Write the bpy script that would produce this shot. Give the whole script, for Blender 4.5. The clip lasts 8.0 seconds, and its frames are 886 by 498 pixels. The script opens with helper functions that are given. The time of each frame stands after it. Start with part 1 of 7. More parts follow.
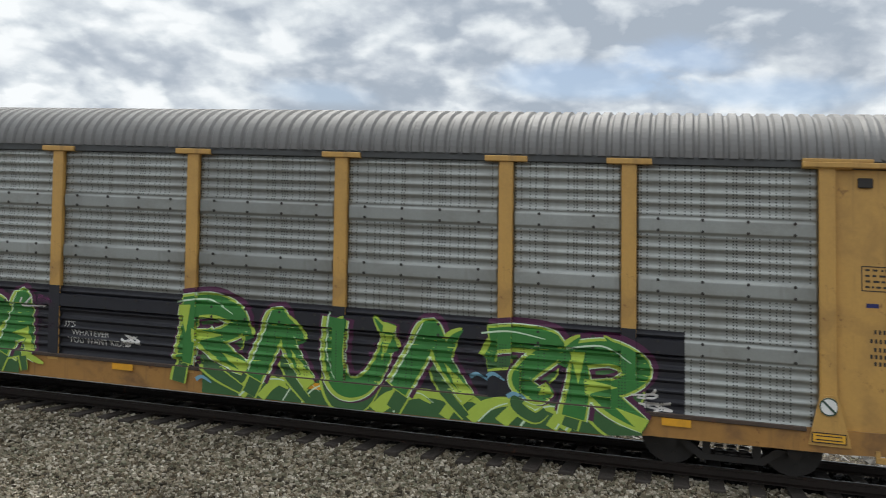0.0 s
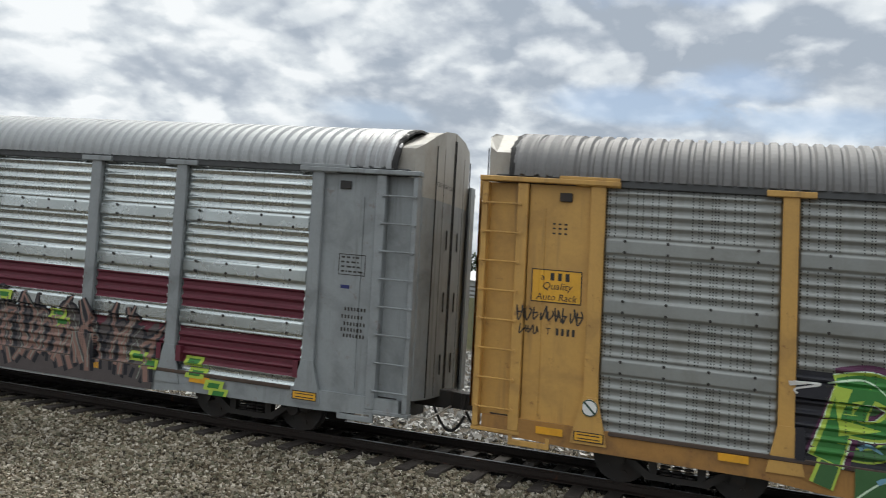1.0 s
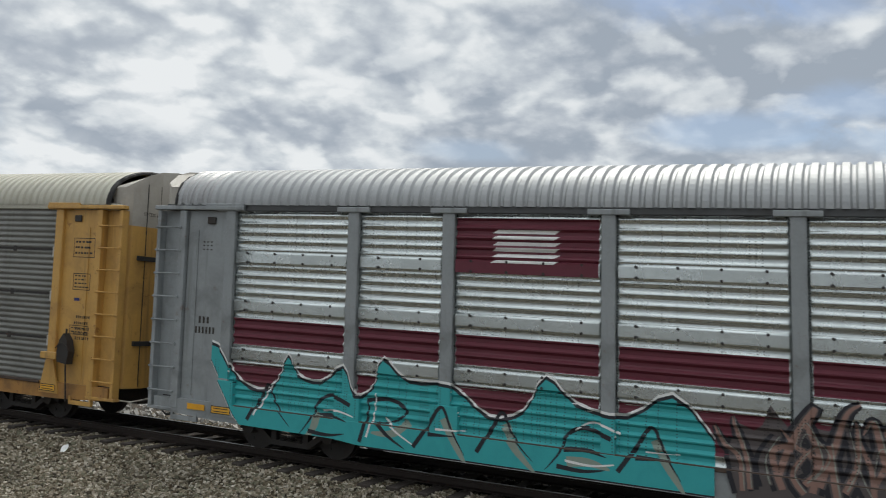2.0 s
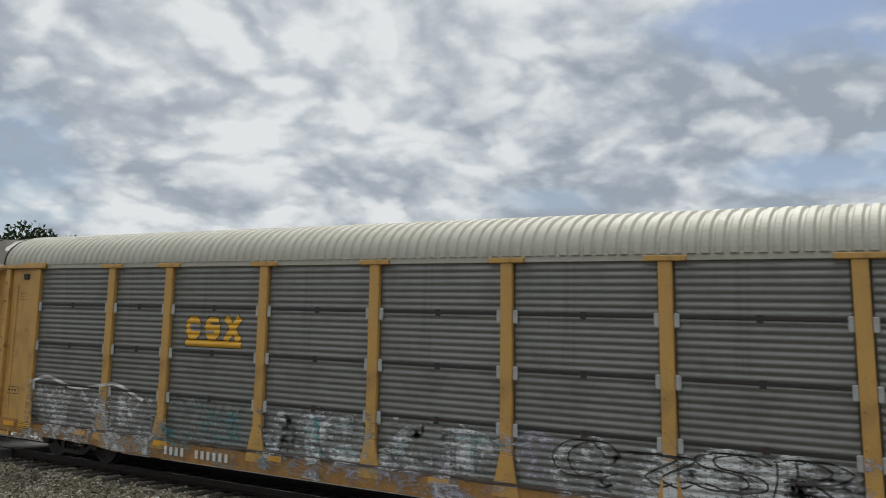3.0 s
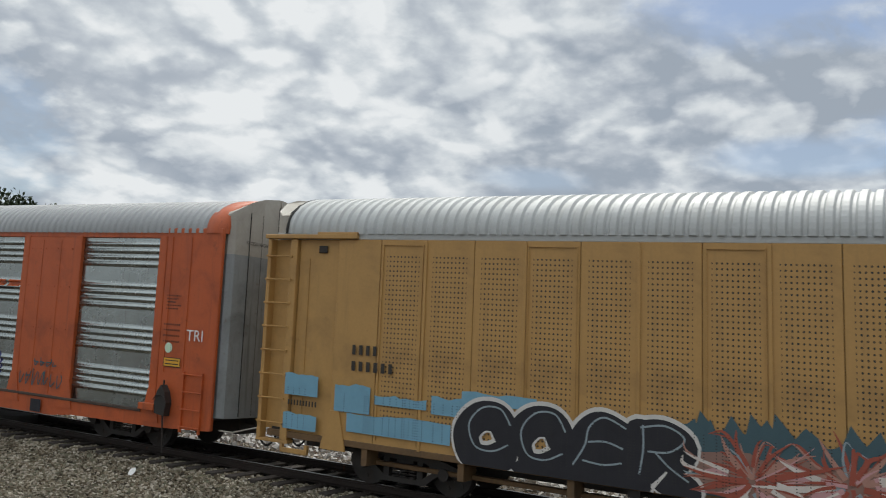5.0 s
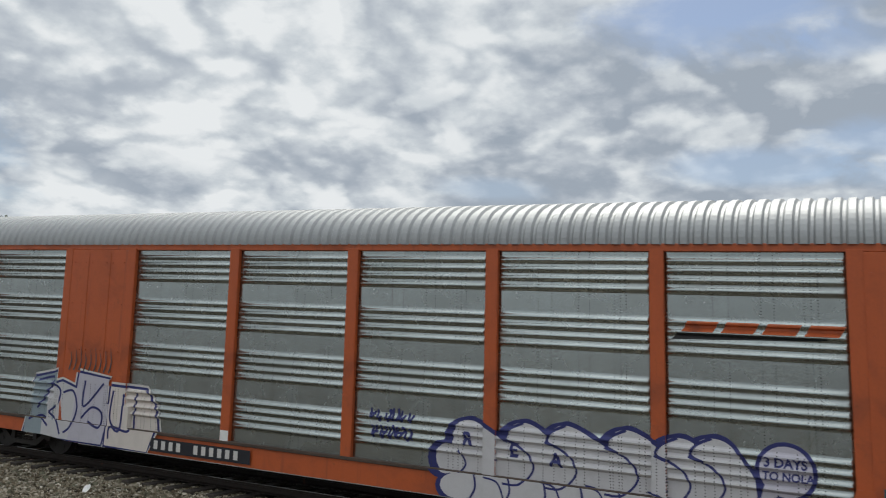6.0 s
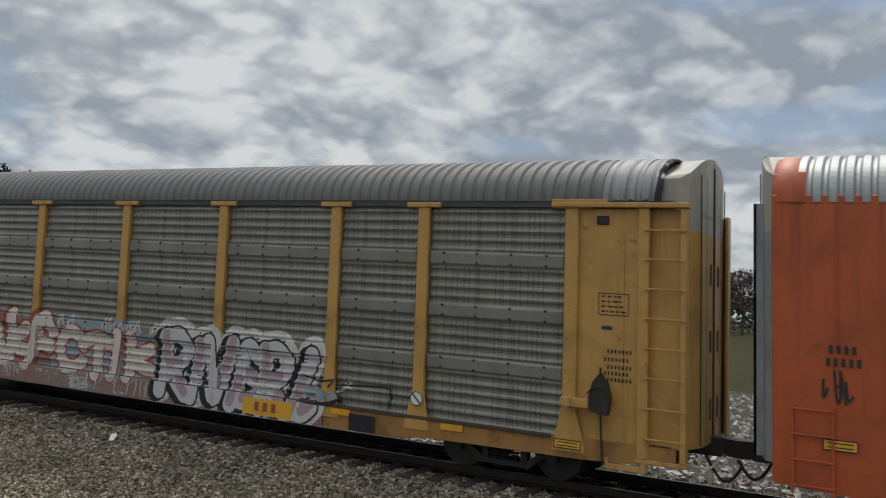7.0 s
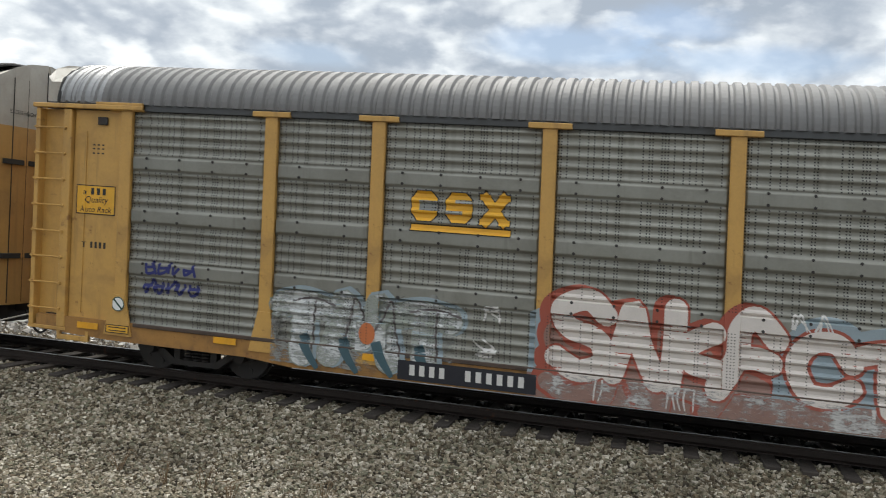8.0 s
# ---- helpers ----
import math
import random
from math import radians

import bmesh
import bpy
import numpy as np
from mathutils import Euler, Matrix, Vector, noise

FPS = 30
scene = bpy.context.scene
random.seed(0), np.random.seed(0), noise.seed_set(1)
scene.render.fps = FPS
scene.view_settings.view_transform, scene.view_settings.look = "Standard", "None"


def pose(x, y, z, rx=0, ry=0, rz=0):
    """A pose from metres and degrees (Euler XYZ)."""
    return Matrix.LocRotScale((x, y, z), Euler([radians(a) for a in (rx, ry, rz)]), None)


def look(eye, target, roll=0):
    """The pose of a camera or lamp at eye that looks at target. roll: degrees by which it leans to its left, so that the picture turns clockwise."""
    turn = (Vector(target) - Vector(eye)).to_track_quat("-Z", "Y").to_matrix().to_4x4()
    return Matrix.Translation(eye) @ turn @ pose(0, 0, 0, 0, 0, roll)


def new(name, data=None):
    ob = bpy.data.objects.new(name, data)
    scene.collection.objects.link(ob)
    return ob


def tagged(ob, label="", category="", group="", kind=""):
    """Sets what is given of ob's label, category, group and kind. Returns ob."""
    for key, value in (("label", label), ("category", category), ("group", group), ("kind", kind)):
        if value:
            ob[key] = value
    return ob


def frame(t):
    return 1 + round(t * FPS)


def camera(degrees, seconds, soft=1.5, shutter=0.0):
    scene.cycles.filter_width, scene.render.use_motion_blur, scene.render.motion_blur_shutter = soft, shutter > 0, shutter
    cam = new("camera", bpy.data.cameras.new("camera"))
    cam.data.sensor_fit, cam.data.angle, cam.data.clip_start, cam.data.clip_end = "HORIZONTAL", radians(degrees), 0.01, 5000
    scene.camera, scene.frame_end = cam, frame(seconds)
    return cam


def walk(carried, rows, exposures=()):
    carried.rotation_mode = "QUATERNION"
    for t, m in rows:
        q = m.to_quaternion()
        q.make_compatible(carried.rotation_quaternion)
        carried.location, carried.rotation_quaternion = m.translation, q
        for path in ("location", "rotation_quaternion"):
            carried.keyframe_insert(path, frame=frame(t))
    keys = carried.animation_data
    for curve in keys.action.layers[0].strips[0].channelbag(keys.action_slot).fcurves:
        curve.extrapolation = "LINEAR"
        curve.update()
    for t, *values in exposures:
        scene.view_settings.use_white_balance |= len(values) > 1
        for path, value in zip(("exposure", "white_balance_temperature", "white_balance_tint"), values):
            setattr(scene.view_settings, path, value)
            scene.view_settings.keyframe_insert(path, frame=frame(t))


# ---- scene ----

# World: the railway runs along x, rail tops at z = 0; the eye stands at x = 0, y = 0.
# ---------------------------------------------------------------- camera
cam = camera(53.54, 8.0, soft=1.0, shutter=0.56)
scene.cycles.rolling_shutter_type = "TOP"        # the phone reads its rows from the top down in about 18 ms
scene.cycles.rolling_shutter_duration = 0.06
EYE = (0.0, 0.0, 2.89)
# seconds, yaw, pitch, roll
PATH = [
    (0.0, 15.66, 1.00, -3.29),
    (0.5, 18.40, 0.69, -4.26),
    (0.8, 18.42, 1.48, -5.10),
    (1.0, 18.78, 2.13, -5.37),
    (1.2, 19.93, 2.58, -5.50),
    (2.3, 26.78, 4.88, -2.84),
    (2.5, 27.42, 5.70, -2.62),
    (3.0, 30.69, 7.04, -2.89),
    (3.5, 32.64, 6.27, -3.04),
    (4.0, 31.98, 5.71, -3.98),
    (4.2, 31.44, 5.42, -4.19),
    (5.5, 28.07, 6.09, -3.53),
    (6.0, 26.85, 6.44, -3.36),
    (6.5, 27.07, 6.70, -3.99),
    (6.8, 28.10, 5.46, -4.10),
    (7.0, 28.13, 3.49, -3.75),
    (7.2, 26.40, 0.77, -3.20),
    (7.5, 21.69, -1.96, -2.70),
    (7.7, 18.62, -2.35, -3.10),
    (8.0, 14.61, -1.22, -4.16),
]
EXPOSURES = [(0.0, 0.16), (1.0, 0.14), (2.5, -0.16), (3.5, -0.2), (4.0, -0.16), (5.5, -0.08), (6.5, -0.2), (7.0, -0.4), (7.5, 0.08), (8.0, 0.28)]
walk(cam, [(t, pose(*EYE, 90 + p, r, y)) for t, y, p, r in PATH], EXPOSURES)

# ---------------------------------------------------------------- nodes
def tree_of(mat):
    mat.use_nodes = True
    nt = mat.node_tree
    nt.nodes.clear()
    return nt


class N:
    """Short hand for wiring one node tree."""

    def __init__(self, nt):
        self.nt = nt

    def node(self, kind, **props):
        n = self.nt.nodes.new(kind)
        for k, v in props.items():
            setattr(n, k, v)
        return n

    def put(self, socket, value):
        if isinstance(value, bpy.types.NodeSocket):
            self.nt.links.new(value, socket)
        elif isinstance(value, (tuple, list)) and len(value) == 3 and socket.type == "RGBA":
            socket.default_value = (*value, 1)
        else:
            socket.default_value = value

    def math(self, op, a, b=0.0, c=0.0, clamp=False):
        n = self.node("ShaderNodeMath", operation=op, use_clamp=clamp)
        for s, v in zip(n.inputs, (a, b, c)):
            self.put(s, v)
        return n.outputs[0]

    def vmath(self, op, a, b=(0, 0, 0), out=0):
        n = self.node("ShaderNodeVectorMath", operation=op)
        self.put(n.inputs[0], a)
        self.put(n.inputs[1], b)
        return n.outputs[out]

    def mix(self, f, a, b, blend="MIX"):
        n = self.node("ShaderNodeMix", data_type="RGBA", blend_type=blend)
        self.put(n.inputs[0], f)
        self.put(n.inputs[6], a)
        self.put(n.inputs[7], b)
        return n.outputs[2]

    def noise(self, vec, scale, detail=4.0, rough=0.55, distort=0.0):
        n = self.node("ShaderNodeTexNoise")
        self.put(n.inputs["Vector"], vec)
        for k, v in (("Scale", scale), ("Detail", detail), ("Roughness", rough), ("Distortion", distort)):
            n.inputs[k].default_value = v
        return n.outputs[0]

    def ramp(self, f, *stops):
        n = self.node("ShaderNodeValToRGB")
        el = n.color_ramp.elements
        while len(el) < len(stops):
            el.new(0.5)
        for e, (p, c) in zip(el, stops):
            e.position = p
            e.color = (*c, 1) if isinstance(c, tuple) else (c, c, c, 1)
        self.put(n.inputs[0], f)
        return n.outputs[0]

    def step(self, f, lo, hi):
        n = self.node("ShaderNodeMapRange", interpolation_type="SMOOTHSTEP")
        self.put(n.inputs[0], f)
        n.inputs[1].default_value, n.inputs[2].default_value = lo, hi
        return n.outputs[0]

    def xyz(self, vec):
        n = self.node("ShaderNodeSeparateXYZ")
        self.put(n.inputs[0], vec)
        return n.outputs

    def vec(self, x=0.0, y=0.0, z=0.0):
        n = self.node("ShaderNodeCombineXYZ")
        for s, v in zip(n.inputs, (x, y, z)):
            self.put(s, v)
        return n.outputs[0]


# ---------------------------------------------------------------- world and sun
SUN_EL, SUN_AZ = 58.0, -20.0       # degrees; azimuth from ahead (+y) to the right
world = bpy.data.worlds.new("sky")
scene.world = world
world.use_nodes = True
w = N(world.node_tree)
world.node_tree.nodes.clear()
sky = w.node("ShaderNodeTexSky", sky_type="NISHITA", sun_disc=False)
sky.sun_elevation, sky.sun_rotation = radians(SUN_EL), radians(SUN_AZ)
sky_blue = w.vmath("SCALE", sky.outputs[0])
sky_blue.node.inputs["Scale"].default_value = 0.10
way = w.node("ShaderNodeTexCoord").outputs["Generated"]
wx, wy, wz = w.xyz(way)
lift_ = w.math("MAXIMUM", w.math("ADD", wz, 0.36), 0.05)
deck = w.vec(w.math("DIVIDE", wx, lift_), w.math("DIVIDE", wy, lift_), 0.0)      # the flat layer of cloud, which closes up towards the horizon
big = w.noise(w.vmath("ADD", deck, (3.0, 1.0, 0)), 0.8, 8, 0.55, 0.2)
shade = w.noise(w.vmath("ADD", deck, (9.3, 7.7, 0)), 1.45, 11, 0.60, 0.1)
fine = w.noise(w.vmath("ADD", deck, (4.1, 2.2, 0)), 6.4, 10, 0.60, 0.1)
bend = w.node("ShaderNodeTexNoise")
w.put(bend.inputs["Vector"], deck)
bend.inputs["Scale"].default_value, bend.inputs["Detail"].default_value = 3.0, 6.0
shift = w.vmath("SCALE", bend.outputs["Color"])
shift.node.inputs["Scale"].default_value = 0.5
cells = w.node("ShaderNodeTexVoronoi", feature="SMOOTH_F1")
w.put(cells.inputs["Vector"], w.vmath("ADD", deck, shift))
for key, value in (("Scale", 8.0), ("Detail", 1.0), ("Smoothness", 0.5)):
    cells.inputs[key].default_value = value
billow = w.math("SUBTRACT", 1.0, cells.outputs["Distance"])      # rounded heads of cloud
warp = w.noise(w.vmath("MULTIPLY", way, (1, 1, 2.2)), 7.0, 7, 0.62, 0.4)


def puff(az, el, wide, tall, soft=0.6):
    """A mask round one cloud, by its azimuth (from +y to the right) and elevation in degrees."""
    a, e = radians(az), radians(el)
    d = Vector((math.sin(a) * math.cos(e), math.cos(a) * math.cos(e), math.sin(e)))
    r = Vector((math.cos(a), -math.sin(a), 0))
    u = r.cross(d)
    x = w.math("DIVIDE", w.vmath("DOT_PRODUCT", way, tuple(r), out=1), math.sin(radians(wide)))
    y = w.math("DIVIDE", w.vmath("DOT_PRODUCT", way, tuple(u), out=1), math.sin(radians(tall)))
    front = w.math("GREATER_THAN", w.vmath("DOT_PRODUCT", way, tuple(d), out=1), 0.5)
    rr = w.math("SQRT", w.math("ADD", w.math("MULTIPLY", x, x), w.math("MULTIPLY", y, y)))
    rr = w.math("ADD", rr, w.math("MULTIPLY", w.math("SUBTRACT", warp, 0.5), 2.4))
    return w.math("MULTIPLY", front, w.step(rr, 1.0 + soft, 1.0 - soft))

cover = w.step(w.math("ADD", big, w.math("MULTIPLY", fine, 0.2)), 0.36, 0.50)                                  # 1 where it is cloudy
for az, el, wide, tall, amount in ((-9, 21.5, 6, 2.2, 1.0), (-3, 19.5, 3, 1.2, 0.6), (-7, 12.2, 4.5, 1.0, 0.6), (-24, 10.4, 3.0, 0.7, 0.4), (-1, 13.8, 3.5, 1.1, 0.6), (4, 11.5, 6, 0.9, 0.6)):
    cover = w.math("SUBTRACT", cover, w.math("MULTIPLY", puff(az, el, wide, tall), amount), clamp=True)
light = w.math("ADD", w.math("MULTIPLY", shade, 0.60), w.math("MULTIPLY", fine, 0.42))
light = w.math("ADD", light, w.math("MULTIPLY", billow, 0.43))
light = w.step(light, 0.385, 0.79)
for az, el, wide, tall, amount in ((-29.2, 15.4, 2.8, 1.0, -0.38), (-24.2, 13.9, 1.5, 0.7, -0.32), (-59.2, 13.8, 3.6, 1.5, -0.5), (-52.2, 9.8, 8.0, 1.0, -0.3),
                                   (-41.8, 8.9, 1.0, 0.7, 0.6), (-46, 17, 13, 5.5, 0.16), (-3.5, 15.3, 4.5, 1.2, -0.34), (-50.6, 8.3, 2.2, 0.8, 0.3), (-6, 17, 15, 7, -0.16)):
    light = w.math("ADD", light, w.math("MULTIPLY", puff(az, el, wide, tall, 0.8), amount), clamp=True)
cloud = w.ramp(light, (0.0, (0.36, 0.415, 0.485)), (0.3, (0.49, 0.54, 0.60)), (0.62, (0.64, 0.69, 0.73)), (1.0, (0.85, 0.88, 0.895)))
glow = w.vmath("DOT_PRODUCT", way, tuple(look((0, 0, 0), (math.sin(radians(SUN_AZ)) * math.cos(radians(SUN_EL)), math.cos(radians(SUN_AZ)) * math.cos(radians(SUN_EL)), math.sin(radians(SUN_EL)))).to_3x3() @ Vector((0, 0, -1))), out=1)
cloud = w.mix(w.step(glow, 0.80, 1.0), cloud, (2.6, 2.6, 2.5))       # thin cloud round the hidden sun
overhead = w.math("ADD", 1.0, w.math("MULTIPLY", w.step(wz, 0.40, 0.95), 0.85))   # an overcast sky is brightest overhead
haze = w.mix(w.step(wz, 0.0, 0.12), (0.56, 0.60, 0.63), w.mix(cover, sky_blue, cloud))
bg = w.node("ShaderNodeBackground")
w.put(bg.inputs[0], haze)
w.put(bg.inputs[1], overhead)
w.nt.links.new(bg.outputs[0], w.node("ShaderNodeOutputWorld").inputs[0])

sun = new("sun", bpy.data.lights.new("sun", "SUN"))
sun.data.energy, sun.data.angle, sun.data.color = 1.0, radians(12), (1.0, 0.95, 0.86)
sun.matrix_world = look((0, 0, 0), (-math.sin(radians(SUN_AZ)) * math.cos(radians(SUN_EL)), -math.cos(radians(SUN_AZ)) * math.cos(radians(SUN_EL)), -math.sin(radians(SUN_EL))))


# ---------------------------------------------------------------- materials
def surface(name, color, rough=0.6, metal=0.0, grime=0.35, grime_color=(0.05, 0.04, 0.03), streak=0.0, scale=1.0, bump=0.15, rust=0.0, holes="", vary=0.0, dots=(0.17, 0.8), bands=(), low=0.0):
    """Painted or bare metal, wood or card, with grain, dirt in patches, streaks that run down, and rust. holes: 'columns' or 'sheet', punched dots."""
    mat = bpy.data.materials.new(name)
    n = N(tree_of(mat))
    co = n.node("ShaderNodeTexCoord").outputs["Object"]
    fine = n.noise(co, 22 * scale, 6, 0.65)
    patch = n.noise(co, 1.7 * scale, 6, 0.6, 0.4)
    run = n.noise(n.vmath("MULTIPLY", co, (6 * scale, 6 * scale, 0.35 * scale)), 1.0, 5, 0.6)
    col = n.mix(n.math("MULTIPLY", n.step(fine, 0.3, 0.7), 0.25), tuple(color), tuple(c * 0.72 for c in color))
    if vary:
        rnd = n.node("ShaderNodeObjectInfo").outputs["Random"]
        col = n.mix(n.math("MULTIPLY", rnd, vary), col, tuple(c * 0.45 for c in color))
    dirt = n.math("MULTIPLY", n.step(patch, 0.42, 0.78), grime)
    if streak:
        dirt = n.math("MAXIMUM", dirt, n.math("MULTIPLY", n.step(run, 0.5, 0.75), streak))
    col = n.mix(dirt, col, grime_color)
    if rust:
        spots = n.step(n.noise(co, 4.5 * scale, 8, 0.7), 0.60, 0.70)
        col = n.mix(n.math("MULTIPLY", spots, rust), col, (0.13, 0.045, 0.018))
    if holes:
        x, y, z = n.xyz(co)
        gx, gz = (0.046, 0.046) if holes == "columns" else (0.078, 0.088)
        fx = n.math("SUBTRACT", n.math("FRACT", n.math("DIVIDE", x, gx)), 0.5)
        fz = n.math("SUBTRACT", n.math("FRACT", n.math("DIVIDE", z, gz)), 0.5)
        r = n.math("SQRT", n.math("ADD", n.math("MULTIPLY", fx, fx), n.math("MULTIPLY", fz, fz)))
        dot = n.math("LESS_THAN", r, dots[0] if holes == "columns" else 0.2)
        if holes == "columns":          # some columns are punched, some are plain
            index = n.math("FLOOR", n.math("DIVIDE", x, gx))
            pick = n.node("ShaderNodeTexWhiteNoise", noise_dimensions="1D")
            n.put(pick.inputs["W"], index)
            dot = n.math("MULTIPLY", dot, n.math("GREATER_THAN", pick.outputs[0], dots[1]))
        else:                           # plain strips between punched fields, and plain margins
            inside = n.math("LESS_THAN", n.math("ABSOLUTE", x), 0.351)
            dot = n.math("MULTIPLY", dot, n.math("MULTIPLY", inside, n.math("MULTIPLY", n.math("GREATER_THAN", z, 0.968), n.math("LESS_THAN", z, 4.31))))
        if low:
            dot = n.math("MULTIPLY", dot, n.math("GREATER_THAN", z, low))
        for band in bands:               # none in the flat, bolted bands
            dot = n.math("MULTIPLY", dot, n.math("GREATER_THAN", n.math("ABSOLUTE", n.math("SUBTRACT", z, band)), 0.14))
        col = n.mix(dot, col, (0.02, 0.02, 0.018))
    b = n.node("ShaderNodeBsdfPrincipled")
    n.put(b.inputs["Base Color"], col)
    b.inputs["Metallic"].default_value = metal
    n.put(b.inputs["Roughness"], n.math("ADD", n.math("MULTIPLY", n.math("SUBTRACT", patch, 0.5), 0.35), rough, clamp=True))
    bp = n.node("ShaderNodeBump")
    bp.inputs["Strength"].default_value, bp.inputs["Distance"].default_value = bump, 0.01
    n.put(bp.inputs["Height"], n.math("ADD", fine, n.math("MULTIPLY", patch, 2.0)))
    n.nt.links.new(bp.outputs[0], b.inputs["Normal"])
    n.nt.links.new(b.outputs[0], n.node("ShaderNodeOutputMaterial").inputs[0])
    return mat


def stones(name, tones, scale, grass=False):
    """Loose stone or mown grass, by cells in several tones, with the shade of the gaps painted in."""
    mat = bpy.data.materials.new(name)
    n = N(tree_of(mat))
    co = n.node("ShaderNodeTexCoord").outputs["Object"]
    v = n.node("ShaderNodeTexVoronoi")
    n.put(v.inputs["Vector"], co)
    v.inputs["Scale"].default_value = scale
    cell = n.xyz(v.outputs["Color"])[0]
    patch = n.noise(co, 0.35, 5, 0.6)
    fine = n.noise(co, scale * 2.5, 3, 0.6)
    col = n.ramp(cell, *[(i / (len(tones) - 1), c) for i, c in enumerate(tones)])
    col = n.mix(n.math("MULTIPLY", n.step(patch, 0.4, 0.7), 0.4), col, tuple(c * 0.55 for c in tones[0]))
    # cell edges go dark: crevice shade as colour
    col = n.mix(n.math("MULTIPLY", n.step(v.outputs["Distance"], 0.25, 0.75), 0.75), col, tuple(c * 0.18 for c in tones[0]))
    b = n.node("ShaderNodeBsdfPrincipled")
    n.put(b.inputs["Base Color"], col)
    b.inputs["Roughness"].default_value = 0.92
    b.inputs["Specular IOR Level"].default_value = 0.08
    bp = n.node("ShaderNodeBump")
    bp.inputs["Strength"].default_value, bp.inputs["Distance"].default_value = 0.8, 0.03
    n.put(bp.inputs["Height"], n.math("SUBTRACT", n.math("MULTIPLY", fine, 0.4), v.outputs["Distance"]))
    n.nt.links.new(bp.outputs[0], b.inputs["Normal"])
    n.nt.links.new(b.outputs[0], n.node("ShaderNodeOutputMaterial").inputs[0])
    return mat


def island(name, tones, rough=0.9):
    """Each loose piece of one mesh takes its own tone."""
    mat = bpy.data.materials.new(name)
    n = N(tree_of(mat))
    rnd = n.node("ShaderNodeNewGeometry").outputs["Random Per Island"]
    col = n.ramp(rnd, *[(i / (len(tones) - 1), c) for i, c in enumerate(tones)])
    co = n.node("ShaderNodeTexCoord").outputs["Object"]
    col = n.mix(n.math("MULTIPLY", n.step(n.noise(co, 45, 4), 0.4, 0.7), 0.35), col, tuple(c * 0.5 for c in tones[0]))
    col = n.mix(n.math("MULTIPLY", n.step(n.noise(co, 0.6, 4), 0.45, 0.7), 0.35), col, tuple(c * 0.6 for c in tones[0]))
    b = n.node("ShaderNodeBsdfPrincipled")
    n.put(b.inputs["Base Color"], col)
    b.inputs["Roughness"].default_value = rough
    b.inputs["Specular IOR Level"].default_value = 0.2
    n.nt.links.new(b.outputs[0], n.node("ShaderNodeOutputMaterial").inputs[0])
    return mat


YELLOW = surface("yellow_rack_paint", (0.54, 0.31, 0.08), 0.5, 0, 0.42, (0.15, 0.085, 0.04), streak=0.5, rust=0.6)
YELLOW_SILL = surface("dirty_yellow_sill_paint", (0.37, 0.185, 0.045), 0.6, 0, 0.85, (0.10, 0.055, 0.03), streak=0.55, rust=0.8)
PATCH_SHEET = surface("newer_roof_sheet", (0.27, 0.27, 0.27), 0.42, 0.5, 0.3, (0.2, 0.2, 0.19), streak=0.2)
TAN = surface("tan_rack_paint", (0.45, 0.258, 0.082), 0.55, 0, 0.3, (0.12, 0.07, 0.04), streak=0.25, rust=0.2)
TAN_SHEET = surface("tan_punched_sheet", (0.45, 0.258, 0.082), 0.55, 0, 0.3, (0.12, 0.07, 0.04), streak=0.25, rust=0.15, holes="sheet")
# tan darkened to brown for the shadow on the underframe, plus grime and rust
TAN_SILL = surface("grimy_shaded_tan_sill_paint", (0.15, 0.085, 0.035), 0.7, 0, 0.8, (0.05, 0.035, 0.022), streak=0.6, rust=0.8)
LEDGE = surface("rusty_brown_ledge", (0.075, 0.05, 0.036), 0.75, 0, 0.6, (0.03, 0.022, 0.018), streak=0.4, rust=0.7)
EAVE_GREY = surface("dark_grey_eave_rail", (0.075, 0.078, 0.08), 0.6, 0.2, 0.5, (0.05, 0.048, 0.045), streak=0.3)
ORANGE = surface("orange_rack_paint", (0.48, 0.095, 0.022), 0.5, 0, 0.4, (0.10, 0.03, 0.02), streak=0.45, rust=0.4)
GREY_PAINT = surface("grey_rack_paint", (0.28, 0.30, 0.305), 0.5, 0.1, 0.5, (0.09, 0.09, 0.088), streak=0.55, rust=0.35)
DULL_PANEL = surface("dull_galvanised_punched_steel", (0.34, 0.352, 0.335), 0.42, 0.45, 0.5, (0.15, 0.14, 0.115), streak=0.3, holes="columns", bands=(3.68, 2.76, 1.84), dots=(0.24, 0.56), vary=0.4)
DARK_PANEL = surface("dark_galvanised_fine_corrugation", (0.215, 0.215, 0.195), 0.42, 0.5, 0.5, (0.10, 0.096, 0.084), streak=0.35, vary=0.25)
BRIGHT_PANEL = surface("bright_galvanised_punched_steel", (0.40, 0.435, 0.425), 0.26, 0.95, 0.3, (0.24, 0.26, 0.255), streak=0.12, holes="columns", vary=0.25)
SILVER_PANEL = surface("silver_galvanised_punched_steel", (0.58, 0.62, 0.61), 0.27, 0.9, 0.3, (0.30, 0.34, 0.33), streak=0.1, holes="columns", vary=0.2, bands=(3.68, 2.76, 1.84), dots=(0.18, 0.8))
BROWN_PANEL = surface("brownish_galvanised_punched_steel", (0.27, 0.266, 0.23), 0.42, 0.35, 0.5, (0.12, 0.11, 0.085), streak=0.4, holes="columns", vary=0.3, bands=(3.68, 2.76, 1.84), dots=(0.26, 0.56))
ROOF_GREY = surface("weathered_grey_roof_steel", (0.165, 0.162, 0.158), 0.62, 0.2, 0.4, (0.16, 0.15, 0.14), streak=0.3)
ROOF_BRIGHT = surface("bright_galvanised_roof", (0.33, 0.34, 0.34), 0.48, 0.5, 0.3, (0.3, 0.3, 0.3), streak=0.2)
